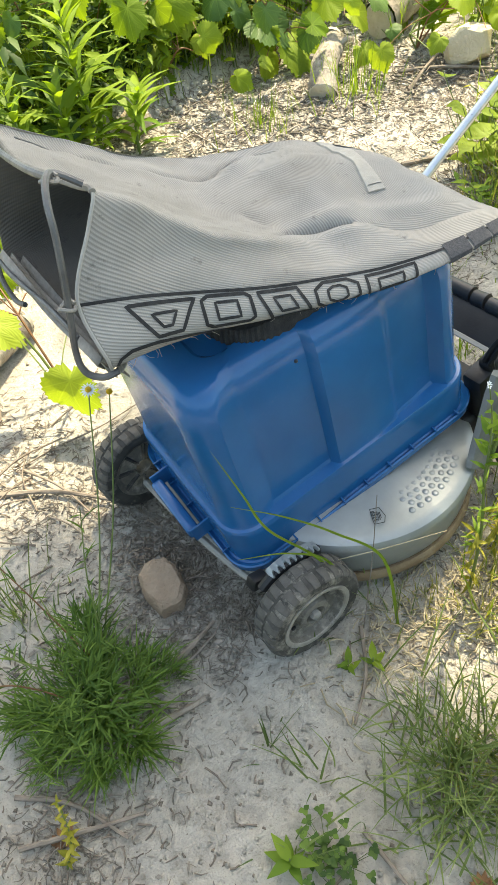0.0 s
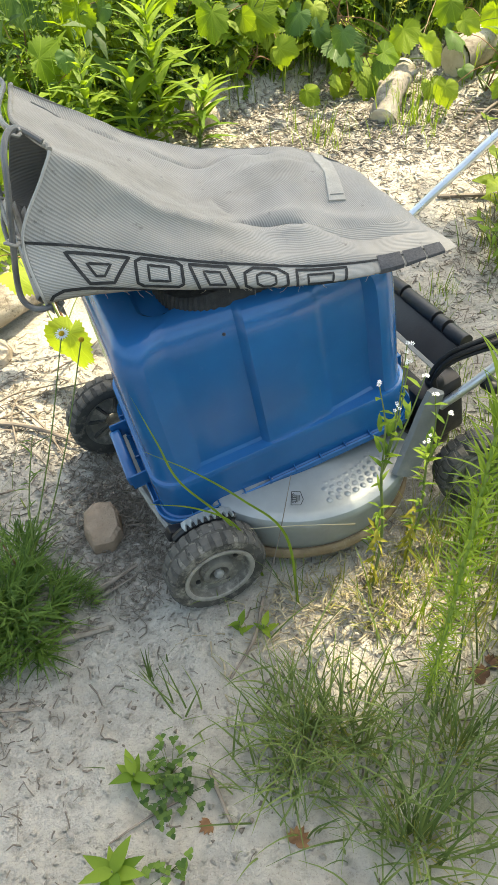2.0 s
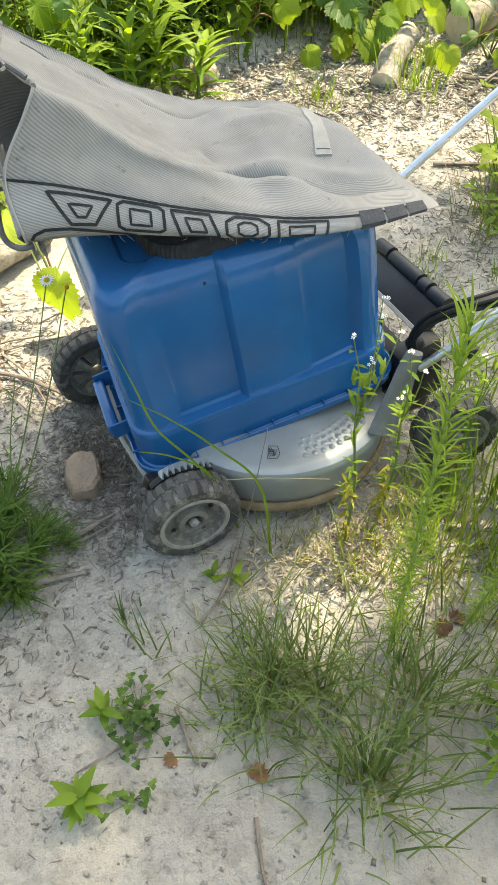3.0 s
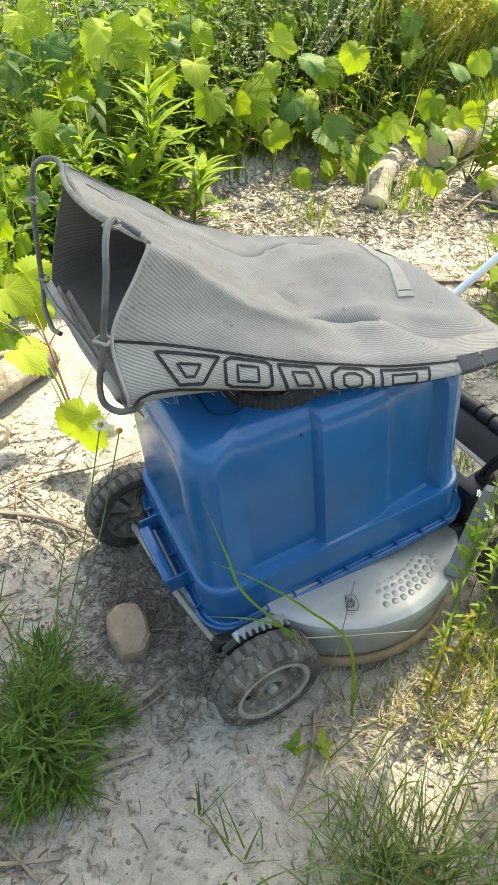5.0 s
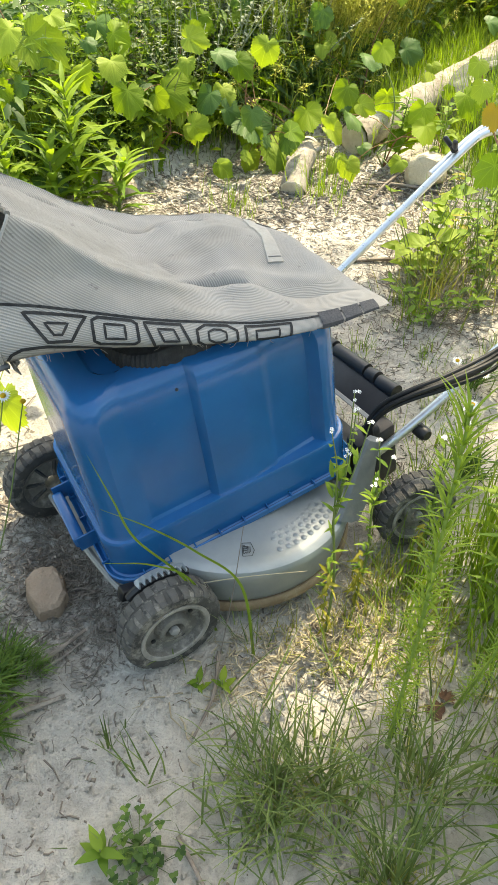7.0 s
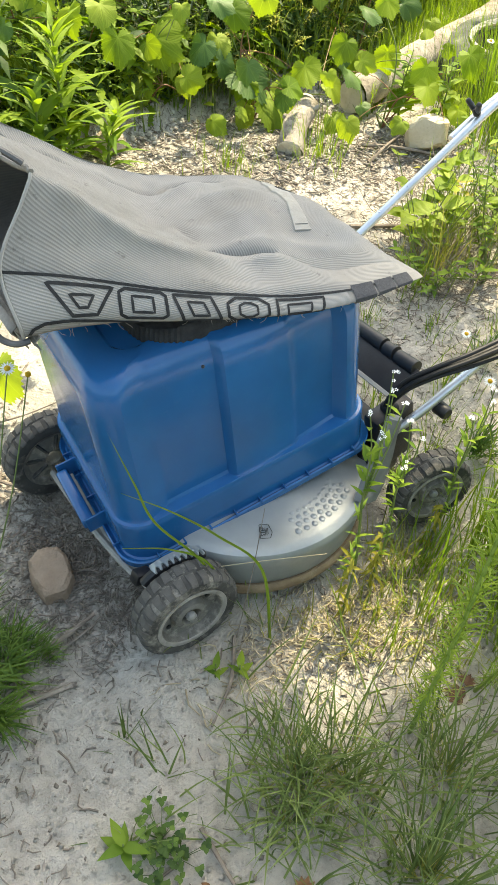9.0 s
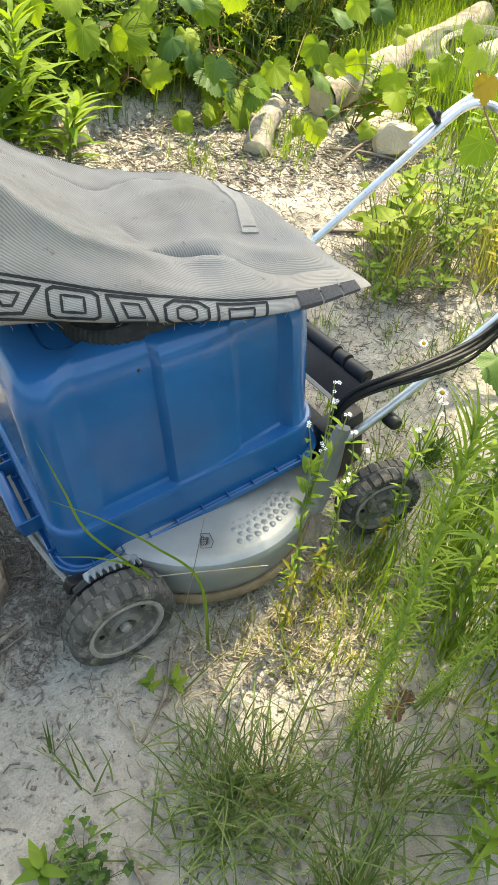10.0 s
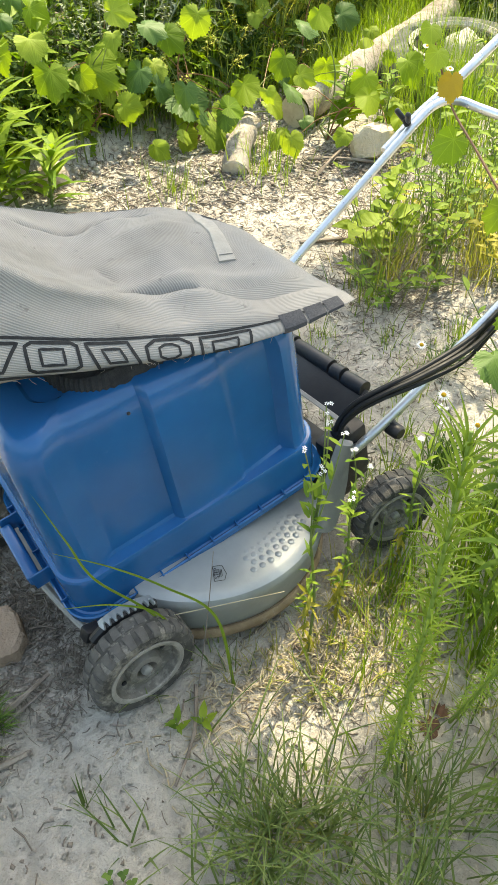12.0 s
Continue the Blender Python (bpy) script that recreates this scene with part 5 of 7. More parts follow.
grapevine(at_ground(0.10, 2.45), ((0.22, 2.30, 0.98, 0.18, "y"), (0.10, 2.30, 0.80, 0.20, "y"), (-0.02, 2.25, 0.92, 0.16, "g"), (0.30, 2.32, 0.66, 0.15, "g"), (0.16, 2.28, 0.56, 0.17, "y"), (0.02, 2.2, 0.66, 0.18, "d"), (-0.14, 2.2, 0.78, 0.17, "y")), 26, (0.30, 0.16, 0.32), 51)
grapevine(at_ground(-0.55, 1.75), ((-0.5, 1.65, 0.66, 0.18, "y"), (-0.38, 1.70, 0.58, 0.16, "g"), (-0.62, 1.6, 0.50, 0.18, "y")), 26, (0.26, 0.16, 0.28), 52)
grapevine(at_ground(0.6, 2.7), (), 30, (0.40, 0.25, 0.35), 49)
grapevine(at_ground(1.5, 2.6), (), 22, (0.40, 0.25, 0.30), 50)


def vine_branch():
    """A slender reddish vine shoot that climbs past the handle, with large leaves low down."""
    foot = at_ground(1.02, -0.06)
    v = root("vine_shoot", foot, "slender reddish vine shoot with thin yellowing leaves", "vine")
    r = random.Random(8)
    bm = bmesh.new()
    tube(bm, (foot, (0.96, -0.03, 0.25), (0.87, 0.02, 0.52), (0.90, 0.10, 0.665), (0.92, 0.24, 0.76), (0.95, 0.37, 0.823), (0.935, 0.41, 0.90), (0.93, 0.43, 0.94)), 0.0044, 6, 6, 0.0016)
    part("stem", bm, M_REDSTEM, v)
    for p, size, kind, face in (((0.831, 0.000, 0.575), 0.115, "g", (-0.45, -0.35, 0.80)), ((0.80, 0.01, 0.480), 0.105, "d", (-0.2, -0.3, 0.9)), ((0.86, -0.03, 0.52), 0.10, "g", (-0.3, -0.5, 0.8)), ((0.937, 0.350, 0.762), 0.085, "g", (-0.6, -0.4, 0.5)), ((0.945, 0.38, 0.866), 0.060, "o", (-0.4, -0.7, 0.5)), ((0.915, 0.40, 0.915), 0.055, "y", (-0.4, -0.6, 0.6)), ((0.915, 0.17, 0.69), 0.075, "y", (-0.4, -0.7, 0.5)), ((0.93, 0.44, 0.95), 0.05, "y", (-0.3, -0.5, 0.8))):
        put_leaf(v, p, size, kind, face, r.uniform(150, 210), r)


vine_branch()


# grasses and weeds that stand alone
def grass_tuft(x, y, n, spread, height, width, material, label, seed, lean=0.5, bend=0.9, group="grass tufts"):
    """A tuft of blades; where they are few, each is a part."""
    s = Soup(seed)
    w = root("grass_tuft", at_ground(x, y), label, "grass", group) if n < 20 else None
    for _ in range(n):
        a, d = s.r.uniform(0, 6.28), abs(s.r.gauss(0, spread))
        px, py = x + d * math.cos(a), y + d * math.sin(a)
        s.blade(at_ground(px, py, -0.004), height * s.r.uniform(0.35, 1.1), width * s.r.uniform(0.6, 1.3), a + s.r.gauss(0, 1.2), s.r.uniform(0, lean), s.r.uniform(0.1, bend), 5, s.r.uniform(-0.5, 0.5))
        if w:
            s.part("blade", material, w)
            s.v, s.f = [], []
    return w or s.thing("grass_tuft", material, at_ground(x, y), label, "grass", group, "stuff")


YEL = "tuft of drying yellow-green grass before a mower deck"
for k, (gx, gy, gn, gh) in enumerate(((0.24, -0.06, 40, 0.06), (0.31, -0.13, 60, 0.08), (0.40, -0.09, 60, 0.09), (0.46, -0.22, 60, 0.10), (0.50, -0.02, 60, 0.12), (0.37, -0.29, 40, 0.09), (0.58, -0.16, 60, 0.14), (0.56, -0.36, 50, 0.13))):
    grass_tuft(gx, gy, gn, 0.055, gh, 0.0030, M_DRYGRASS, YEL, 300 + k, 0.9, 1.3)
for k, (gx, gy) in enumerate(((0.72, -0.30), (0.82, -0.05), (0.95, -0.30), (0.76, -0.50))):
    grass_tuft(gx, gy, 110, 0.09, 0.32, 0.0048, M_GRASS_B, "tall tuft of bright grass", 320 + k, 0.5, 0.9)
for k, (gx, gy) in enumerate(((0.08, -0.31), (0.15, -0.36), (0.17, -0.53), (0.31, -0.43))):
    grass_tuft(gx, gy, 50, 0.05, 0.08, 0.0026, M_DRYGRASS, "dry straw at the foot of a grass tuft", 360 + k, 1.3, 1.0)
DRY = "tuft of thin grey-green grass on chalky soil"
grass_tuft(0.075, -0.30, 210, 0.075, 0.17, 0.0040, M_GRASS, DRY, 60, 0.9, 2.0)
grass_tuft(0.03, -0.36, 110, 0.065, 0.14, 0.0040, M_GRASS, DRY, 61, 0.9, 2.2)
grass_tuft(0.15, -0.35, 130, 0.08, 0.18, 0.0040, M_GRASS, DRY, 62, 0.9, 1.9)
grass_tuft(0.17, -0.53, 150, 0.07, 0.22, 0.0044, M_GRASS, DRY, 63, 0.8, 1.8)
grass_tuft(0.31, -0.43, 160, 0.08, 0.22, 0.0042, M_GRASS, DRY, 64, 0.8, 1.8)
grass_tuft(0.36, -0.19, 60, 0.08, 0.10, 0.0034, M_GRASS_B, "tuft of bright green grass beside a mower", 65, 0.6, 1.0)
grass_tuft(0.47, -0.14, 70, 0.08, 0.15, 0.0036, M_GRASS_B, "tuft of bright green grass beside a mower", 66, 0.6, 1.0)
grass_tuft(0.56, -0.06, 80, 0.07, 0.18, 0.0036, M_GRASS_B, "tuft of bright green grass beside a mower wheel", 67, 0.5, 1.0)
grass_tuft(0.60, -0.28, 120, 0.10, 0.24, 0.0042, M_GRASS_B, "tall tuft of bright grass", 68, 0.5, 0.9)
grass_tuft(0.72, -0.12, 130, 0.10, 0.27, 0.0044, M_GRASS_B, "tall tuft of bright grass", 69, 0.5, 0.9)
grass_tuft(0.86, -0.22, 180, 0.12, 0.36, 0.0048, M_GRASS_B, "tall tuft of bright grass", 70, 0.5, 0.8)
grass_tuft(0.48, -0.50, 110, 0.10, 0.24, 0.0040, M_GRASS, "tall tuft of green grass", 71, 0.6, 0.9)
grass_tuft(-0.17, -0.10, 9, 0.02, 0.15, 0.0040, M_GRASS, "few sprouting grass blades on bare soil", 72, 0.6, 0.5)
grass_tuft(-0.13, -0.20, 12, 0.03, 0.14, 0.0040, M_GRASS, "few sprouting grass blades on bare soil", 73, 0.8, 0.6)
grass_tuft(-0.22, -0.26, 10, 0.03, 0.10, 0.0035, M_GRASS, "few thin grass blades on bare soil", 74, 0.9, 0.6)
grass_tuft(0.17, -0.02, 16, 0.05, 0.16, 0.0030, M_GRASS, "few thin grass blades before a mower deck", 75, 0.6, 0.6)
grass_tuft(0.06, 0.00, 10, 0.03, 0.15, 0.0040, M_GRASS, "few thin grass blades beside a wheel", 76, 0.7, 0.5)
grass_tuft(-0.46, 0.40, 60, 0.06, 0.16, 0.0035, M_GRASS, "tuft of green grass on bare soil", 77, 0.7, 0.9)
grass_tuft(2.05, 1.36, 160, 0.12, 0.42, 0.0042, M_GRASS_B, "tall grass before an old tyre", 82, 0.5, 0.9)
grass_tuft(2.28, 1.48, 160, 0.12, 0.42, 0.0042, M_GRASS_B, "tall grass before an old tyre", 83, 0.5, 0.9)
for k, (gx, gy) in enumerate(((2.20, 1.60), (2.38, 1.58), (2.30, 1.74), (2.52, 1.56), (2.16, 1.46))):
    grass_tuft(gx, gy, 120, 0.10, 0.46, 0.0044, M_SAGE if k % 2 else M_GRASS_B, "tall grey-green grass before an old tyre", 480 + k, 0.4, 0.7)
grass_tuft(2.10, 1.72, 140, 0.10, 0.36, 0.0040, M_GRASS, "tall grass beside a log", 84, 0.5, 0.9)
for k, (gx, gy, gh) in enumerate(((0.92, 0.30, 0.09), (1.12, 0.60, 0.08), (0.80, 0.44, 0.10), (1.30, 0.50, 0.10), (0.98, 0.74, 0.08), (0.72, 0.18, 0.16), (0.80, 0.22, 0.14))):
    grass_tuft(gx, gy, 45, 0.045, gh, 0.0030, M_GRASS_B, "small tuft of grass on bare soil", 340 + k, 0.7, 1.1)
grass_tuft(1.02, 0.42, 60, 0.05, 0.13, 0.0030, M_GRASS_B, "small tuft of grass on bare soil", 78, 0.6, 1.0)
grass_tuft(0.86, 0.62, 50, 0.05, 0.13, 0.0030, M_GRASS_B, "small tuft of grass on bare soil", 79, 0.6, 1.0)
grass_tuft(1.34, 1.62, 110, 0.09, 0.20, 0.0036, M_GRASS_B, "tuft of grass at the foot of vines", 80, 0.6, 0.8)
grass_tuft(0.98, 1.72, 70, 0.08, 0.14, 0.0034, M_GRASS_B, "tuft of grass at the foot of vines", 81, 0.6, 0.8)


def leafy_stalk(foot, top, n, length, width, material, label, seed, droop=0.5, up=0.6, thick=0.004, tuft=0.0, name="tall_weed", group="tall weeds"):
    """A weed with a stem and leaves all the way up."""
    s = Soup(seed)
    foot, top = Vector(foot), Vector(top)
    w = root(name, foot, label, "weed", group)
    mid = (foot + top) / 2 + Vector((s.r.uniform(-0.02, 0.02), s.r.uniform(-0.02, 0.02), 0.01))
    bm = bmesh.new()
    tube(bm, (foot, mid, top), thick, 6, 8, thick * 0.4)
    part("stem", bm, M_STEM if n <= 60 else M_PALESTEM, w)
    line = glide((foot, mid, top), 20)
    for i in range(n):
        t = (i + s.r.random()) / n
        t = 0.08 + 0.92 * t
        p = line[min(len(line) - 1, int(t * (len(line) - 1)))]
        a = i * 2.4 + s.r.uniform(-0.4, 0.4)
        d = Vector((math.cos(a), math.sin(a), up * s.r.uniform(0.5, 1.4) + tuft * t * t))
        k = (0.55 + 0.45 * math.sin(math.pi * min(1, t * 0.9 + 0.1)) if n <= 60 else 0.5 + 0.55 * t) * s.r.uniform(0.7, 1.15)
        s.leaf(p, d, (0, 0, 1), length * k, width * k, 4, 0.2, droop)
        if n <= 60:
            s.part("leaf", material, w)
            s.v, s.f = [], []
    if n > 60:
        s.part("foliage", material, w)
    return w


M_STALK = leaf_material("feathery_stalk", (0.13, 0.20, 0.03), (0.25, 0.335, 0.05), 0.45, 0.8, 0.6)
leafy_stalk(at_ground(0.302, -0.335), (0.275, -0.336, 0.805), 330, 0.058, 0.0042, M_STALK, "tall feathery green weed stalk standing over bare soil", 90, 0.45, 0.95, 0.0048, 1.5)
leafy_stalk(at_ground(0.47, -0.33), (0.45, -0.40, 0.50), 220, 0.042, 0.0028, M_GRASS_B, "feathery green weed stalk", 91, 0.5, 0.6, 0.004, 1.0)
leafy_stalk(at_ground(0.66, -0.20), (0.66, -0.24, 0.45), 40, 0.09, 0.014, M_WEED, "tall green weed with narrow leaves", 92, 0.5, 0.6, 0.004, 0.8)
leafy_stalk(at_ground(0.78, -0.30), (0.78, -0.34, 0.58), 50, 0.10, 0.018, M_WEED, "tall green weed with narrow leaves", 93, 0.5, 0.6, 0.004, 0.8)
leafy_stalk(at_ground(0.84, -0.05), (0.82, -0.06, 0.55), 60, 0.10, 0.020, M_WEED, "tall green weed with narrow leaves", 94, 0.5, 0.6, 0.004, 0.8)
leafy_stalk(at_ground(0.98, -0.14), (0.96, -0.16, 0.60), 60, 0.10, 0.022, M_WEED, "tall green weed with narrow leaves", 95, 0.5, 0.6, 0.004, 0.8)
leafy_stalk(at_ground(0.44, -0.50), (0.47, -0.56, 0.24), 34, 0.075, 0.013, M_WEED, "bright green weed with narrow leaves", 191, 0.4, 0.6, 0.003, 0.6)
leafy_stalk(at_ground(0.56, -0.44), (0.58, -0.50, 0.28), 36, 0.080, 0.014, M_WEED, "bright green weed with narrow leaves", 192, 0.4, 0.6, 0.003, 0.6)
leafy_stalk(at_ground(0.38, -0.58), (0.40, -0.62, 0.18), 28, 0.065, 0.012, M_WEED, "bright green weed with narrow leaves", 193, 0.4, 0.6, 0.003, 0.6)
leafy_stalk(at_ground(-0.545, -0.085), (-0.505, -0.02, 0.10), 40, 0.022, 0.007, M_YWEED, "small yellow-green sprig among dry litter", 194, 0.3, 0.8, 0.002, 0.4)
leafy_stalk(at_ground(0.44, 1.92), (0.40, 1.86, 0.68), 46, 0.20, 0.036, M_WEED, "tall bright weed with long pointed leaves", 96, 0.45, 0.9, 0.007, 0.9)
leafy_stalk(at_ground(0.34, 1.86), (0.30, 1.80, 0.50), 30, 0.18, 0.034, M_WEED, "bright weed with long pointed leaves", 97, 0.45, 0.9, 0.006, 0.9)
leafy_stalk(at_ground(0.55, 1.86), (0.58, 1.80, 0.42), 30, 0.17, 0.034, M_WEED, "bright weed with long pointed leaves", 98, 0.55, 0.7, 0.006, 0.6)
leafy_stalk(at_ground(0.16, 1.80), (0.14, 1.78, 0.55), 34, 0.16, 0.032, M_WEED, "bright weed with long pointed leaves", 99, 0.5, 0.8, 0.006, 0.6)
leafy_stalk(at_ground(1.80, 1.72), (1.80, 1.70, 0.55), 26, 0.11, 0.040, M_WEED, "green weed with oval leaves behind a stone", 100, 0.4, 0.5, 0.004)
leafy_stalk(at_ground(1.92, 1.62), (1.93, 1.60, 0.52), 22, 0.11, 0.040, M_WEED, "green weed with oval leaves behind a stone", 101, 0.4, 0.5, 0.004)


def broad_weed(x, y, height, n, size, material, label, seed, stems=4, dead=0):
    """A loose weed with several stems and rounded leaves."""
    s, t = Soup(seed), Soup(seed + 500)
    foot = at_ground(x, y)
    w = root("broad_leaf_weed", foot, label, "weed", "broad weeds by the handle")
    bm = bmesh.new()
    tips = []
    for _ in range(stems):
        tip = foot + Vector((s.r.gauss(0, 0.11), s.r.gauss(0, 0.11), height * s.r.uniform(0.6, 1.1)))
        tube(bm, (foot, (foot + tip) / 2 + Vector((s.r.uniform(-0.02, 0.02), s.r.uniform(-0.02, 0.02), 0)), tip), 0.003, 5, 4, 0.0012)
        tips.append(tip)
    part("stem", bm, M_STEM, w)
    for i in range(n):
        tip = tips[i % stems]
        p = foot + (tip - foot) * s.r.uniform(0.15, 1.0)
        a = s.r.uniform(0, 6.28)
        k = s.r.uniform(0.5, 1.1)
        s.leaf(p, (math.cos(a), math.sin(a), s.r.uniform(-0.1, 0.6)), (-0.2, -0.4, 1), size * k, size * (0.30 if material is M_WEED or material is M_YWEED else 0.62) * k, 4, 0.2, 0.35)
        if size >= 0.055:
            s.part("leaf", material, w)
            s.v, s.f = [], []
    if size < 0.055:
        s.part("foliage", material, w)
    if dead:
        for _ in range(dead):
            p = foot + Vector((t.r.gauss(0, 0.06), t.r.gauss(0, 0.06), 0))
            q = p + Vector((t.r.gauss(0, 0.12), t.r.gauss(0, 0.12), height * t.r.uniform(0.2, 0.7)))
            t.stick(p, q, 0.0014, 0.0007, 3, 0.03)
        tagged(t.part("dry_growth", M_TWIG, w), kind="stuff")


broad_weed(1.34, 0.98, 0.30, 26, 0.090, M_VINE_Y, "weed with rounded yellow-green leaves by the mower handle", 110, 5, 20)
broad_weed(1.46, 1.10, 0.26, 18, 0.10, M_VINE, "weed with rounded green leaves by the mower handle", 111, 4, 20)
broad_weed(1.24, 0.76, 0.20, 26, 0.055, M_WEED, "low green weed with dry stalks", 112, 5, 30)
broad_weed(1.52, 0.84, 0.42, 130, 0.052, M_WEED, "bushy green weed with dry brown stalks", 113, 9, 14)
broad_weed(1.70, 0.98, 0.44, 130, 0.052, M_WEED, "bushy green weed with dry brown stalks", 114, 9, 14)
broad_weed(1.62, 0.62, 0.40, 110, 0.040, M_YWEED, "withering yellow-brown weed on pale soil", 115, 9, 30)
broad_weed(1.86, 0.80, 0.46, 130, 0.052, M_WEED, "bushy green weed with dry brown stalks", 116, 9, 14)
broad_weed(2.05, 1.10, 0.46, 210, 0.052, M_WEED, "bushy green weed beside an old tyre", 117, 9, 10)
for k, (wx, wy, wh, wn) in enumerate(((1.26, 0.84, 0.17, 34), (1.38, 0.92, 0.28, 40), (1.60, 1.06, 0.32, 44), (1.42, 0.72, 0.22, 30), (1.76, 0.86, 0.38, 44))):
    broad_weed(wx, wy, wh, wn, 0.050, (M_WEED, M_VINE_Y, M_YWEED)[k % 3], "loose yellowing weed with dry stalks by the mower handle", 440 + k, 8, 30)
for k, (gx, gy, gn, gh) in enumerate(((1.22, 0.80, 90, 0.12), (1.34, 0.86, 120, 0.24), (1.50, 1.00, 120, 0.30), (1.68, 0.78, 140, 0.34), (1.84, 1.00, 140, 0.36), (1.58, 0.70, 90, 0.30))):
    grass_tuft(gx, gy, gn, 0.07, gh, 0.0036, M_DRYGRASS if k % 2 else M_GRASS_B, "thin yellowing grass among weeds by the handle", 460 + k, 0.5, 0.8)
broad_weed(1.30, 0.26, 0.30, 30, 0.075, M_WEED, "green weed with oval leaves", 118, 6, 10)
broad_weed(1.10, 0.02, 0.42, 44, 0.085, M_VINE, "green weed with oval leaves", 119, 7, 10)


def flowering_weed(foot, heads, label, seed, lower=M_YWEED):
    """A slender weed with small white flower heads, and withered leaves low down."""
    s, t, f = Soup(seed), Soup(seed + 1), Soup(seed + 2)
    foot = Vector(foot)
    w = root("flowering_weed", foot, label, "weed", "white flowering weeds")
    fork = foot + (Vector(heads[0]) - foot) * 0.62 + Vector((0.01, 0, 0))
    bm = bmesh.new()
    tube(bm, (foot, (foot + fork) / 2 + Vector((0.012, 0.0, 0)), fork), 0.0034, 6, 6, 0.0024)
    for h in heads:
        h = Vector(h)
        tube(bm, (fork, (fork + h) / 2 + Vector((0.008, 0, 0.012)), h), 0.0018, 5, 5, 0.0010)
        for k in range(5):
            p = fork + (h - fork) * s.r.uniform(0.1, 0.9)
            a = s.r.uniform(0, 6.28)
            s.leaf(p, (math.cos(a), math.sin(a), 0.9), (0, 0, 1), 0.032, 0.010, 3, 0.2, 0.2)
        f = Soup(seed + 3 + len(w.children))
        for k in range(4):
            q = h + Vector((f.r.gauss(0, 0.0045), f.r.gauss(0, 0.0045), f.r.gauss(0, 0.003)))
            f.flower(q, (-0.3, -0.4, 0.8), 0.0034, 5, 0.6)
        f.part("flower_head", M_PETAL, w, "small white flower head")
    part("stem", bm, M_STEM, w)
    for k in range(16):
        p = foot + (fork - foot) * s.r.uniform(0.35, 1.0)
        a = s.r.uniform(0, 6.28)
        s.leaf(p, (math.cos(a), math.sin(a), 0.9), (0, 0, 1), s.r.uniform(0.018, 0.034), 0.0065, 4, 0.2, 0.4)
    s.part("foliage", M_WEED, w)
    for k in range(22):
        p = foot + (fork - foot) * t.r.uniform(0.05, 0.6)
        a = t.r.uniform(0, 6.28)
        t.leaf(p, (math.cos(a), math.sin(a), t.r.uniform(-0.5, 0.4)), (t.r.gauss(0, 0.4), t.r.gauss(0, 0.4), 1), t.r.uniform(0.016, 0.036), 0.0075, 4, 0.5, 0.7)
    t.part("withered_leaves", lower, w, "yellow withered lower leaves")


flowering_weed(at_ground(0.325, -0.075), ((0.287, -0.066, 0.567), (0.349, -0.033, 0.600), (0.352, -0.04, 0.572), (0.33, -0.06, 0.50), (0.395, -0.03, 0.52)), "slender weed with white flower heads before a mower", 120)
flowering_weed(at_ground(0.42, -0.04), ((0.43, -0.02, 0.46), (0.46, -0.03, 0.42), (0.40, -0.06, 0.40)), "slender weed with white flower heads before a mower", 124)
flowering_weed(at_ground(0.62, 0.0), ((0.60, -0.02, 0.40), (0.66, 0.0, 0.44), (0.70, 0.02, 0.38)), "slender weed with white flower heads beside a wheel", 128)


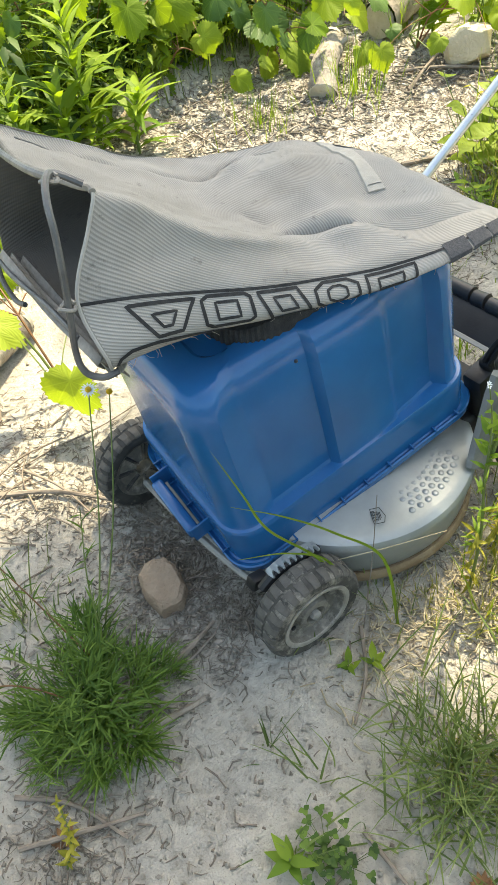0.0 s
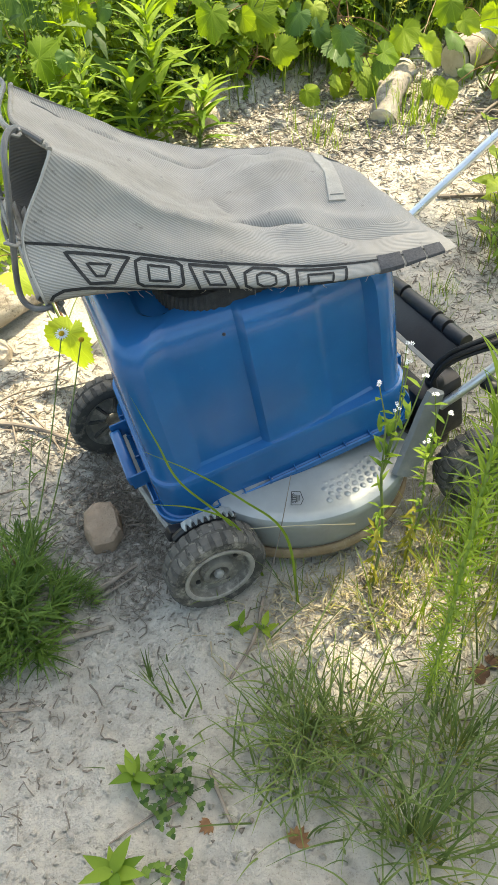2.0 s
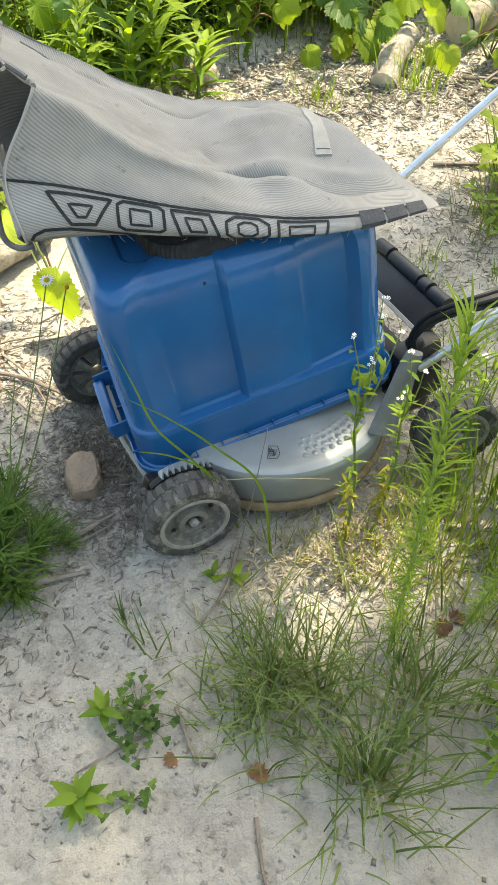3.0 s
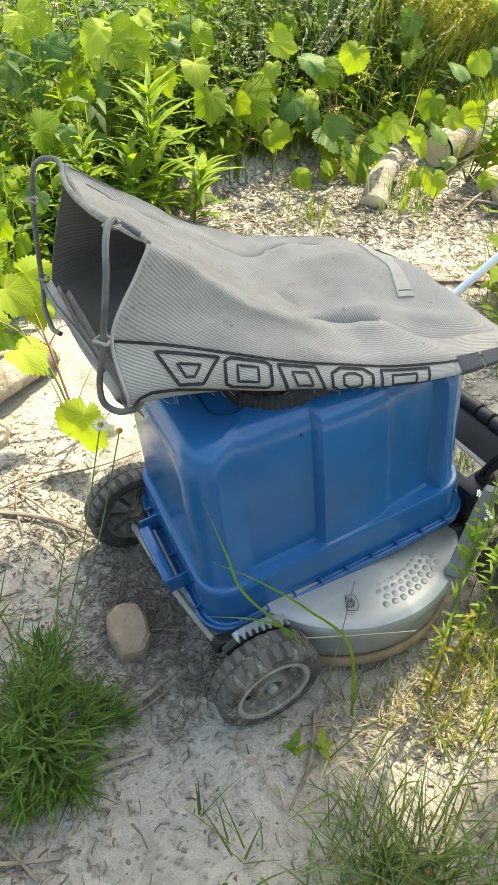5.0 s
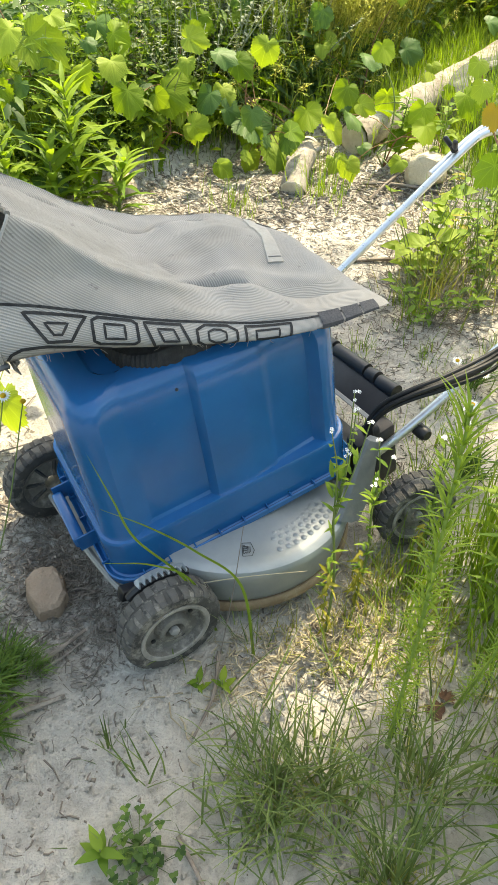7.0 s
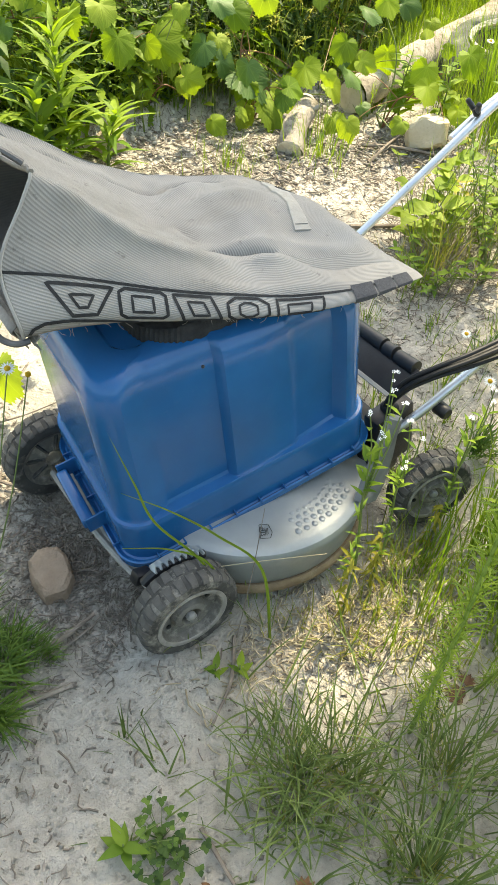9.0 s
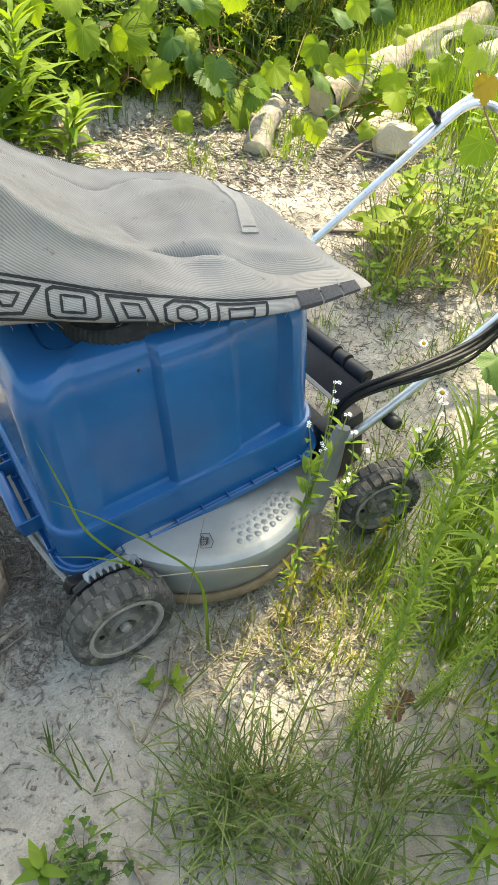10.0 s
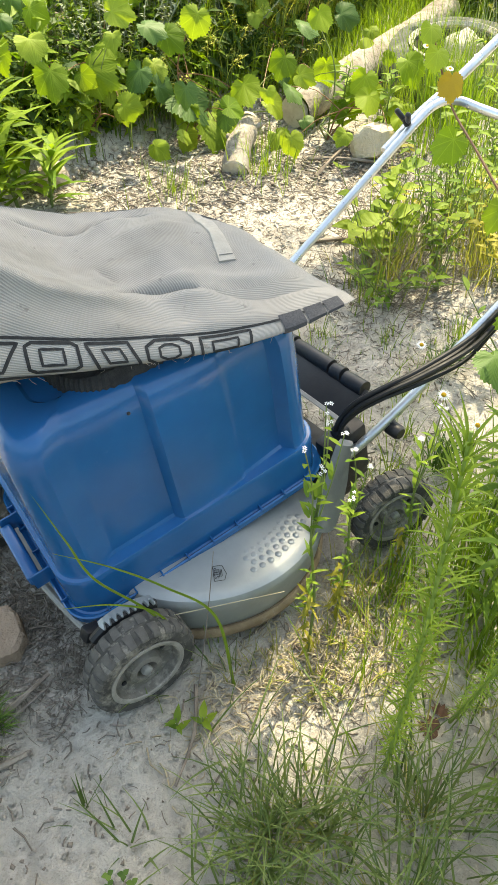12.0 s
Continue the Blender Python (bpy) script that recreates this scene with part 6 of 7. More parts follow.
def daisy_clump(x, y, n, spread, heads, label, seed, leaf=0.08):
    """A leafy clump with a few long-stalked daisies."""
    s = Soup(seed)
    foot = at_ground(x, y)
    w = root("daisy_plant", foot, label, "flower", "daisies")
    count = max(1, n // 75)
    cores = [(x + 1.7 * spread * math.sqrt(i / count) * math.cos(i * 2.4) + s.r.gauss(0, 0.01), y + 1.7 * spread * math.sqrt(i / count) * math.sin(i * 2.4) + s.r.gauss(0, 0.01), i * 2.4, s.r.uniform(0.6, 1.25) * (1.15 - 0.4 * i / count)) for i in range(count)]
    tufts = [Soup(seed + 20 + i) for i in range(count)]
    for i in range(n):
        s = tufts[i % count]
        cx, cy, lean, tall = cores[i % count]
        p = at_ground(cx + s.r.gauss(0, 0.013), cy + s.r.gauss(0, 0.013), 0.002 + s.r.random() * 0.04)
        k = s.r.uniform(0.5, 1.15) * tall
        b = lean + s.r.gauss(0, 0.9)
        s.leaf(p, (math.cos(b), math.sin(b), s.r.uniform(0.5, 3.0)), (-math.cos(b) * 0.6, -math.sin(b) * 0.6, 1), leaf * k, leaf * 0.052 * k, 4, 0.3, s.r.uniform(0.1, 0.8))
        if s.r.random() < 0.5:
            for side in (-1, 1):
                c = b + side * 0.7
                s.leaf(p + Vector((math.cos(b), math.sin(b), 1.2)) * leaf * 0.30 * k, (math.cos(c), math.sin(c), 0.8), (0, 0, 1), leaf * 0.35 * k, leaf * 0.04 * k, 2, 0.2, 0.3)
    for i in range(n // 22):
        s = tufts[i % count]
        a, d = s.r.uniform(0, 6.28), abs(s.r.gauss(0, spread * 0.8))
        p = at_ground(x + d * math.cos(a), y + d * math.sin(a))
        q = p + Vector((math.cos(a) * 0.05 + s.r.gauss(0, 0.02), math.sin(a) * 0.05 + s.r.gauss(0, 0.02), s.r.uniform(0.08, 0.17)))
        s.stick(p, q, 0.0011, 0.0007, 3, 0.01)
        for k in range(7):
            b = s.r.uniform(0, 6.28)
            s.leaf(p + (q - p) * s.r.uniform(0.3, 1), (math.cos(b), math.sin(b), 0.9), (0, 0, 1), leaf * 0.34, leaf * 0.032, 3, 0.2, 0.4)
    for s in tufts if n else ():
        tagged(s.part("leaf_tuft", M_DAISYLEAF, w), kind="stuff")
    for fx, fy, hx, hy, hz, white in heads:
        bm = bmesh.new()
        f0, h = at_ground(fx, fy), Vector((hx, hy, hz))
        tube(bm, (f0, (f0 + h) / 2 + Vector((0.015, -0.01, 0.02)), h), 0.0019, 5, 6, 0.0013)
        st = part("flower_stalk", bm, M_STEM, w)
        bm = bmesh.new()
        lathe(bm, [(0.0060, -0.001), (0.0060, 0.002), (0.0042, 0.0042), (0.0014, 0.005)], Matrix.Translation(h) @ pose(0, 0, 0, 18, -8, 0), 14)
        part("flower_eye", bm, M_DAISY, st, "yellow flower eye")
        if white:
            p = Soup(seed + 7)
            p.flower(h, (-0.15, -0.3, 0.9), 0.016, 15, 0.27)
            p.part("petals", M_PETAL, st, "white petals")


M_DAISYLEAF = leaf_material("daisy_leaf", (0.055, 0.112, 0.022), (0.145, 0.23, 0.045), 0.4, 0.8)
daisy_clump(-0.395, 0.140, 1050, 0.084, ((-0.37, 0.20, -0.150, 0.455, 0.435, True), (-0.33, 0.26, -0.115, 0.455, 0.410, False)), "leafy green daisy clump with a long-stalked flower", 130, 0.085)
daisy_clump(-0.43, 0.06, 260, 0.040, (), "leafy green clump on bare soil", 131, 0.062)
daisy_clump(1.16, 0.42, 40, 0.04, ((1.16, 0.42, 1.10, 0.46, 0.16, True), (1.2, 0.40, 1.16, 0.40, 0.13, True)), "small white daisies on bare soil", 132, 0.07)
daisy_clump(0.92, 0.16, 50, 0.04, ((0.92, 0.16, 0.86, 0.16, 0.28, True), (0.95, 0.14, 0.93, 0.10, 0.20, True)), "small white daisies beside a wheel", 133, 0.08)
daisy_clump(2.0, 1.5, 0, 0.04, ((2.0, 1.5, 1.98, 1.48, 0.62, True), (2.05, 1.42, 2.04, 1.40, 0.55, True), (2.1, 1.35, 2.1, 1.33, 0.60, True)), "white daisies before an old tyre", 134)
daisy_clump(0.62, 2.35, 0, 0.04, ((0.70, 2.40, 0.72, 2.32, 1.02, True), (0.86, 2.42, 0.90, 2.36, 0.98, True)), "white daisies among tall weeds on the bank", 136)
daisy_clump(1.62, 2.7, 0, 0.04, ((1.62, 2.7, 1.60, 2.66, 1.02, True), (2.05, 2.5, 2.05, 2.45, 0.92, True)), "white daisies among tall weeds", 135)


def bare_stalk(points, seed):
    """A thin dark weed stalk with a few narrow leaves."""
    s = Soup(seed)
    w = root("weed_stalk", points[0], "thin dark weed stalk with few narrow leaves", "weed", "thin weed stalks")
    bm = bmesh.new()
    tube(bm, points, 0.0021, 5, 8, 0.0009)
    part("stem", bm, M_REDSTEM if seed % 2 else M_STEM, w)
    line = glide(points, 12)
    for k in range(16):
        a = s.r.uniform(0, 6.28)
        s.leaf(s.r.choice(line[4:]), (math.cos(a), math.sin(a), 0.8), (0, 0, 1), s.r.uniform(0.02, 0.045), 0.004, 3, 0.2, 0.4)
    s.part("foliage", M_DAISYLEAF, w)


bare_stalk((at_ground(-0.36, 0.20), Vector((-0.40, 0.26, 0.20)), Vector((-0.44, 0.32, 0.36))), 401)
bare_stalk((at_ground(-0.38, 0.17), Vector((-0.47, 0.20, 0.16)), Vector((-0.53, 0.24, 0.27))), 402)
bare_stalk((at_ground(-0.34, 0.20), Vector((-0.31, 0.27, 0.16)), Vector((-0.26, 0.33, 0.30))), 404)
bare_stalk((at_ground(-0.42, 0.16), Vector((-0.50, 0.18, 0.14)), Vector((-0.58, 0.16, 0.22))), 405)


def rosette(x, y, n, size, up, material, label, seed, category="weed", name="seedling"):
    r = random.Random(seed)
    w = root(name, at_ground(x, y), label, category, "seedlings on bare soil")
    for i in range(n):
        s = Soup(seed * 10 + i)
        a = i * 2.4 + r.uniform(-0.3, 0.3)
        k = r.uniform(0.6, 1.1)
        s.leaf(at_ground(x, y, 0.004 + up * i / n), (math.cos(a), math.sin(a), r.uniform(0.3, 0.9)), (0, 0, 1), size * k, size * 0.42 * k, 5, 0.25, 0.35)
        s.part("leaf", material, w)
    s = Soup(seed)
    s.stick(at_ground(x, y), at_ground(x, y, up + 0.004), 0.0018, 0.0014, 6)
    s.part("stem", M_STEM, w)


rosette(-0.298, -0.415, 18, 0.050, 0.050, M_WEED, "young green weed with pointed leaves on bare soil", 140)
rosette(-0.235, -0.275, 7, 0.046, 0.030, M_WEED, "small green seedling on bare soil", 141)
rosette(0.030, -0.075, 5, 0.032, 0.045, M_WEED, "small green seedling beside a wheel", 142)
rosette(0.075, -0.090, 4, 0.036, 0.030, M_WEED, "small green seedling beside a wheel", 143)
for k, (cx, cy, cn) in enumerate(((-0.175, -0.285, 26), (-0.20, -0.33, 14), (-0.215, -0.43, 12), (-0.16, -0.325, 18))):
    s = Soup(150 + k)
    for _ in range(cn):
        px, py = cx + s.r.gauss(0, 0.022), cy + s.r.gauss(0, 0.022)
        top = at_ground(px, py, s.r.uniform(0.01, 0.035))
        s.stick(at_ground(cx, cy), top, 0.0006, 0.0005)
        for j in range(3):
            a = j * 2.09 + s.r.random()
            s.leaf(top, (math.cos(a), math.sin(a), 0.15), (0, 0, 1), 0.0105, 0.0095, 3, 0.1, 0.1)
    s.thing("clover_sprig", M_WEED_D if k % 2 else M_DAISYLEAF, at_ground(cx, cy), "low clover sprig with tiny round leaves", "clover", "clover on bare soil")


# ---- sticks, dead leaves and litter ----
def stick_thing(points, r0, r1, label, material=None, name="stick"):
    bm = bmesh.new()
    pts = [at_ground(x, y, dz) for x, y, dz in points]
    tube(bm, pts, r0, 7, 7, r1, 0.18)
    return thing(name, bm, material or M_TWIG, pts[0], label, "stick", "fallen sticks")


stick_thing(((-0.32, 0.04, 0.008), (-0.27, 0.035, 0.010), (-0.21, 0.032, 0.008)), 0.0085, 0.005, "pale weathered stick on bare soil", M_LOG)
stick_thing(((-0.25, 0.125, 0.010), (-0.19, 0.135, 0.016), (-0.13, 0.155, 0.012)), 0.0065, 0.004, "dark rotten split stick on bare soil", M_TWIG)
stick_thing(((-0.25, 0.105, 0.006), (-0.19, 0.118, 0.010), (-0.14, 0.135, 0.008)), 0.004, 0.002, "dark rotten split stick on bare soil", M_SOIL)
stick_thing(((-0.40, 0.74, 0.010), (-0.28, 0.66, 0.016), (-0.16, 0.55, 0.012)), 0.0075, 0.004, "thin grey stick in front of a wheel")
stick_thing(((-0.32, 0.78, 0.012), (-0.26, 0.66, 0.018), (-0.22, 0.52, 0.010)), 0.004, 0.002, "thin grey twig in front of a wheel")
tw = random.Random(77)
for k in range(14):
    x0, y0, a = -0.36 + tw.gauss(0, 0.09), 0.72 + tw.gauss(0, 0.10), tw.uniform(0, 6.28)
    n = tw.uniform(0.05, 0.13)
    bend = tw.uniform(-0.5, 0.5)
    stick_thing(((x0, y0, 0.004), (x0 + n * math.cos(a), y0 + n * math.sin(a), 0.014), (x0 + n * math.cos(a) + n * math.cos(a + bend), y0 + n * math.sin(a) + n * math.sin(a + bend), 0.006)), 0.0026, 0.0013, "thin bent twig on sunlit soil")
stick_thing(((-0.50, 0.72, 0.010), (-0.34, 0.80, 0.030), (-0.20, 0.82, 0.012)), 0.0035, 0.002, "thin grey twig on sunlit soil")
stick_thing(((0.10, -0.02, 0.012), (0.05, -0.10, 0.010), (-0.02, -0.16, 0.006)), 0.0045, 0.0025, "thin brown twig beside a wheel")
stick_thing(((-0.03, -0.52, 0.005), (-0.045, -0.60, 0.006), (-0.05, -0.70, 0.004)), 0.0038, 0.0025, "thin brown twig on bare soil")
stick_thing(((-0.16, -0.33, 0.004), (-0.24, -0.345, 0.005), (-0.30, -0.36, 0.004)), 0.0026, 0.0014, "thin dark twig on bare soil")
stick_thing(((-0.11, -0.30, 0.004), (-0.105, -0.36, 0.012), (-0.10, -0.41, 0.006)), 0.0042, 0.003, "short brown twig on bare soil")
stick_thing(((1.20, 1.18, 0.010), (1.42, 1.10, 0.012), (1.62, 0.98, 0.012)), 0.0075, 0.004, "grey stick lying before weeds")
stick_thing(((1.55, 1.62, 0.015), (1.68, 1.50, 0.030), (1.84, 1.36, 0.018)), 0.008, 0.004, "grey stick leaning on a pile of twigs")
stick_thing(((1.50, 1.50, 0.015), (1.66, 1.56, 0.035), (1.86, 1.64, 0.020)), 0.007, 0.004, "grey stick on a pile of twigs")
stick_thing(((-0.60, -0.02, 0.012), (-0.47, -0.06, 0.014), (-0.40, -0.08, 0.010)), 0.005, 0.003, "grey weathered stick on bare soil", M_TWIG)
stick_thing(((-0.58, 0.06, 0.012), (-0.50, 0.00, 0.014), (-0.44, -0.10, 0.010)), 0.005, 0.003, "grey weathered stick on bare soil")
stick_thing(((0.08, 0.06, 0.15), (0.17, 0.0, 0.19), (0.30, -0.02, 0.16)), 0.0011, 0.0006, "dry grass stalk leaning against a mower deck", M_STRAW, "dry_stalk")
stick_thing(((0.10, -0.03, 0.02), (0.15, 0.01, 0.16), (0.19, 0.05, 0.27)), 0.0012, 0.0007, "dry grass stalk leaning against a mower deck", M_TWIG, "dry_stalk")


def long_grass():
    """A few long blades that lean over against the tote."""
    foot = at_ground(0.118, 0.030)
    g = root("long_grass", foot, "long green grass blades leaning against a blue tote", "grass")
    for pts in (
        (foot, (0.06, 0.040, 0.20), (-0.020, 0.066, 0.330), (-0.045, 0.086, 0.42), (-0.072, 0.112, 0.52)),
        (at_ground(0.165, -0.055), (0.150, -0.022, 0.20), (0.079, 0.020, 0.291), (0.002, 0.055, 0.362), (-0.070, 0.080, 0.415)),
        (foot, (0.07, 0.03, 0.20), (0.00, 0.05, 0.265), (-0.08, 0.075, 0.285)),
    ):
        line = glide([Vector(p) for p in pts], 7)
        s = Soup(5)
        n = len(line) - 1
        rows = []
        for i, p in enumerate(line):
            d = (line[min(i + 1, n)] - line[max(i - 1, 0)]).normalized()
            side = d.cross(Vector((-0.5, -0.8, 0.2))).normalized() * 0.0030 * (1 - (i / n) ** 3)
            rows.append((p - side, p + Vector((0, 0.0012, 0)), p + side))
        s.strip(rows)
        s.part("blade", M_GRASS_B, g)


long_grass()


M_DARKLEAF = plain("dark_dead_leaf", (0.045, 0.020, 0.011), (0.11, 0.055, 0.028), 40, 0.8, bump=0.4)


def dead_leaf(x, y, size, turn, seed, label, material=M_BROWN):
    s = Soup(seed)
    for k in range(7):
        a = radians(turn) + (k - 3) * 0.42
        s.leaf(at_ground(x, y, 0.006), (math.cos(a), math.sin(a), 0.25), (0, 0, 1), size * (1 - 0.09 * abs(k - 3)), size * 0.42, 4, -0.25, 0.25)
    return s.thing("dead_leaf", material, at_ground(x, y), label, "leaf", "dead leaves")


dead_leaf(-0.010, -0.462, 0.030, 40, 160, "curled brown dead leaf on bare soil")
dead_leaf(0.435, -0.330, 0.036, 120, 161, "curled dark brown dead leaf under grass", M_DARKLEAF)
dead_leaf(0.46, -0.31, 0.026, 20, 162, "curled dark brown dead leaf under grass", M_DARKLEAF)
dead_leaf(-0.535, -0.05, 0.035, 70, 163, "curled brown dead leaf on bare soil")
dead_leaf(-0.135, -0.385, 0.022, 200, 164, "shrivelled brown leaf on bare soil")


def scatter(name, material, label, category, seed, n, zones, draw):
    """Loose small stuff over the ground: zones of (x, y, spread x, spread y, weight)."""
    s = Soup(seed)
    total = [z[4] for z in zones]
    for _ in range(n):
        zx, zy, sx, sy, _w = s.r.choices(zones, total)[0]
        draw(s, zx + s.r.gauss(0, sx), zy + s.r.gauss(0, sy))
    s.thing(name, material, at_ground(0, 0), label, category, "", "stuff")


def twig_at(s, x, y):
    a, k = s.r.uniform(0, 6.28), s.r.uniform(0.008, 0.032) * (2.2 if s.r.random() < 0.08 else 1)
    p = at_ground(x, y, 0.002 + s.r.random() ** 3 * 0.012)
    q = at_ground(x + k * math.cos(a), y + k * math.sin(a), 0.002 + s.r.random() ** 2 * 0.014)
    w = s.r.uniform(0.0007, 0.0026)
    s.stick(p, q, w, w * 0.6, 3, k * 0.2)


def flake_at(s, x, y):
    a = s.r.uniform(0, 6.28)
    k = s.r.uniform(0.006, 0.022)
    s.leaf(at_ground(x, y, 0.002 + s.r.random() * 0.004), (math.cos(a), math.sin(a), s.r.uniform(-0.1, 0.35)), (s.r.gauss(0, 0.3), s.r.gauss(0, 0.3), 1), k, k * s.r.uniform(0.2, 0.6), 2, s.r.uniform(-0.3, 0.3), 0.2)


def crumb_at(s, x, y):
    k = 0.0012 + 0.0045 * s.r.random() ** 2.2
    c = at_ground(x, y, k * 0.3)
    b = len(s.v)
    for d in ((1, 0, 0), (0, 1, 0), (-1, 0, 0), (0, -1, 0), (0, 0, 0.8), (0, 0, -0.8)):
        s.v.append(tuple(c + Vector(((d[0] + s.r.uniform(-0.5, 0.5)) * k, (d[1] + s.r.uniform(-0.5, 0.5)) * k, d[2] * k * s.r.uniform(0.7, 1.2)))))
    for i in range(4):
        j = (i + 1) % 4
        s.f.append((b + i, b + j, b + 4))
        s.f.append((b + j, b + i, b + 5))


def clod_at(s, x, y):
    """A larger crumb of chalk."""
    k = 0.004 + 0.015 * s.r.random() ** 3
    c = at_ground(x, y, k * 0.3)
    b = len(s.v)
    n = 7
    for h, w in ((-0.5, 0.8), (0.15, 1.0), (0.62, 0.62)):
        for i in range(n):
            a = 6.283 * i / n
            q = w * k * s.r.uniform(0.75, 1.2)
            s.v.append(tuple(c + Vector((q * math.cos(a), q * math.sin(a), k * (h + s.r.uniform(-0.12, 0.12))))))
    for r in (0, n):
        for i in range(n):
            j = (i + 1) % n
            s.f.append((b + r + i, b + r + j, b + r + n + j, b + r + n + i))
    s.f.append(tuple(b + 2 * n + i for i in range(n)))


def chip_at(s, x, y):
    """A chunky splinter of wood or bark lying askew."""
    a, k = s.r.uniform(0, 6.28), 0.006 + 0.034 * s.r.random() ** 3
    w = min(0.005, k * s.r.uniform(0.08, 0.26))
    p = at_ground(x, y, 0.003 + s.r.random() ** 2 * 0.012)
    q = p + Vector((k * math.cos(a), k * math.sin(a), s.r.uniform(-0.2, 0.6) * k))
    s.stick(p, q, w, w * 0.5, 4, w * 0.8)


NEAR = ((-0.15, 0.36, 0.06, 0.12, 3), (-0.10, -0.25, 0.30, 0.22, 0.10), (0.36, -0.20, 0.20, 0.14, 1.6), (-0.44, 0.02, 0.10, 0.20, 1.4), (0.9, 0.5, 0.35, 0.35, 2.0), (1.15, 0.75, 0.25, 0.25, 1.2), (-0.3, 0.78, 0.14, 0.16, 3.0))
DIRT = ((-0.26, 0.26, 0.10, 0.10, 3.0), (-0.16, 0.12, 0.07, 0.07, 1.5), (-0.42, 0.02, 0.10, 0.10, 1.0), (1.0, 0.55, 0.25, 0.20, 3.5), (0.75, 0.25, 0.08, 0.10, 2), (-0.12, 0.33, 0.045, 0.10, 4), (-0.06, 0.14, 0.03, 0.04, 1.5), (-0.55, -0.05, 0.06, 0.07, 2.5), (-0.30, 0.62, 0.06, 0.05, 1), (0.38, -0.14, 0.10, 0.06, 1.5), (-0.48, 0.18, 0.05, 0.12, 1.5))
HEAPS = tuple((0.45 + 1.5 * ((k * 0.618) % 1), 1.75 - 0.30 * ((k * 0.618) % 1) + 0.28 * (((k * 0.41) % 1) - 0.5), 0.05 + 0.05 * ((k * 0.77) % 1), 0.03 + 0.03 * ((k * 0.33) % 1), 1) for k in range(26))
BACK = ((1.62, 1.50, 0.22, 0.20, 3), (1.0, 1.55, 0.30, 0.22, 3), (1.35, 1.0, 0.25, 0.25, 1.5), (0.75, 1.8, 0.2, 0.15, 2), (1.2, 1.85, 0.25, 0.1, 2))
scatter("twig_litter", M_TWIG, "scattered thin dry twigs on chalky soil", "twigs", 170, 2600, NEAR, twig_at)
scatter("dirt_litter", M_SOIL, "dark crumbly dirt and rootlets on chalky soil", "dirt", 190, 1900, DIRT, twig_at)
scatter("dirt_litter", M_SOIL, "dark crumbly dirt on chalky soil", "dirt", 191, 1700, DIRT, crumb_at)
SCARP = tuple((0.58 * (bank_edge(l) - 0.1) + 0.81 * l, 0.81 * (bank_edge(l) - 0.1) - 0.58 * l, 0.06, 0.07, 1) for l in (-0.85, -0.7, -0.55, -0.4, -0.25, -0.1, 0.05, 0.2))
scatter("chalk_clods", M_GROUND, "loose chalk clods on the earth step under vines", "clods", 210, 260, SCARP, clod_at)
scatter("bark_chips", M_LITTER, "wood chips on the earth step under vines", "chips", 211, 1100, SCARP, chip_at)
scatter("twig_litter", M_TWIG, "dry twigs on the earth step under vines", "twigs", 212, 900, SCARP, twig_at)
scatter("twig_litter", M_TWIG, "dry twigs under weeds by the handle", "twigs", 213, 1300, ((1.3, 0.8, 0.12, 0.12, 2), (1.55, 0.95, 0.18, 0.14, 2), (1.7, 1.45, 0.12, 0.12, 2)), twig_at)
scatter("twig_litter", M_TWIG, "thick litter of dry twigs before the vines", "twigs", 171, 3000, BACK, twig_at)
scatter("bark_chips", M_SOIL, "dark bark chips before the vines", "chips", 192, 1100, HEAPS, chip_at)
scatter("bark_chips", M_LITTER, "grey-brown wood chips before the vines", "chips", 193, 1300, HEAPS, chip_at)
scatter("pale_chips", M_WHITESTONE, "pale splinters of wood before the vines", "chips", 194, 1100, BACK, chip_at)
scatter("leaf_litter", M_LITTER, "scattered grey-brown leaf litter on chalky soil", "leaf litter", 172, 1200, NEAR, flake_at)
scatter("leaf_litter", M_LITTER, "thick pale litter before the vines", "leaf litter", 173, 2600, BACK, flake_at)
scatter("pale_chips", M_WHITESTONE, "pale wood and chalk chips before the vines", "chips", 174, 2200, BACK, flake_at)
scatter("straw_litter", M_STRAW, "matted dry straw under a mower's side", "straw", 175, 1000, ((0.34, -0.09, 0.10, 0.06, 3), (0.52, -0.03, 0.08, 0.06, 1), (0.15, -0.08, 0.08, 0.06, 1)), twig_at)
scatter("soil_crumbs", M_GROUND, "loose chalk crumbs on the soil", "crumbs", 176, 6800, ((-0.20, 0.22, 0.12, 0.12, 2), (-0.15, -0.1, 0.35, 0.35, 3), (0.3, -0.3, 0.3, 0.25, 1), (0.9, 0.7, 0.4, 0.4, 1), (-0.2, 0.5, 0.2, 0.25, 1)), crumb_at)
scatter("dark_crumbs", M_TWIG, "dark specks of dry matter on the soil", "crumbs", 177, 420, ((-0.15, -0.1, 0.35, 0.35, 3), (0.3, -0.3, 0.3, 0.25, 1), (0.9, 0.7, 0.4, 0.4, 1), (-0.2, 0.4, 0.2, 0.25, 2)), crumb_at)


# ---- the overgrown bank behind ----
def bank_xy(l, s):
    return 0.58 * s + 0.81 * l, 0.81 * s - 0.58 * l


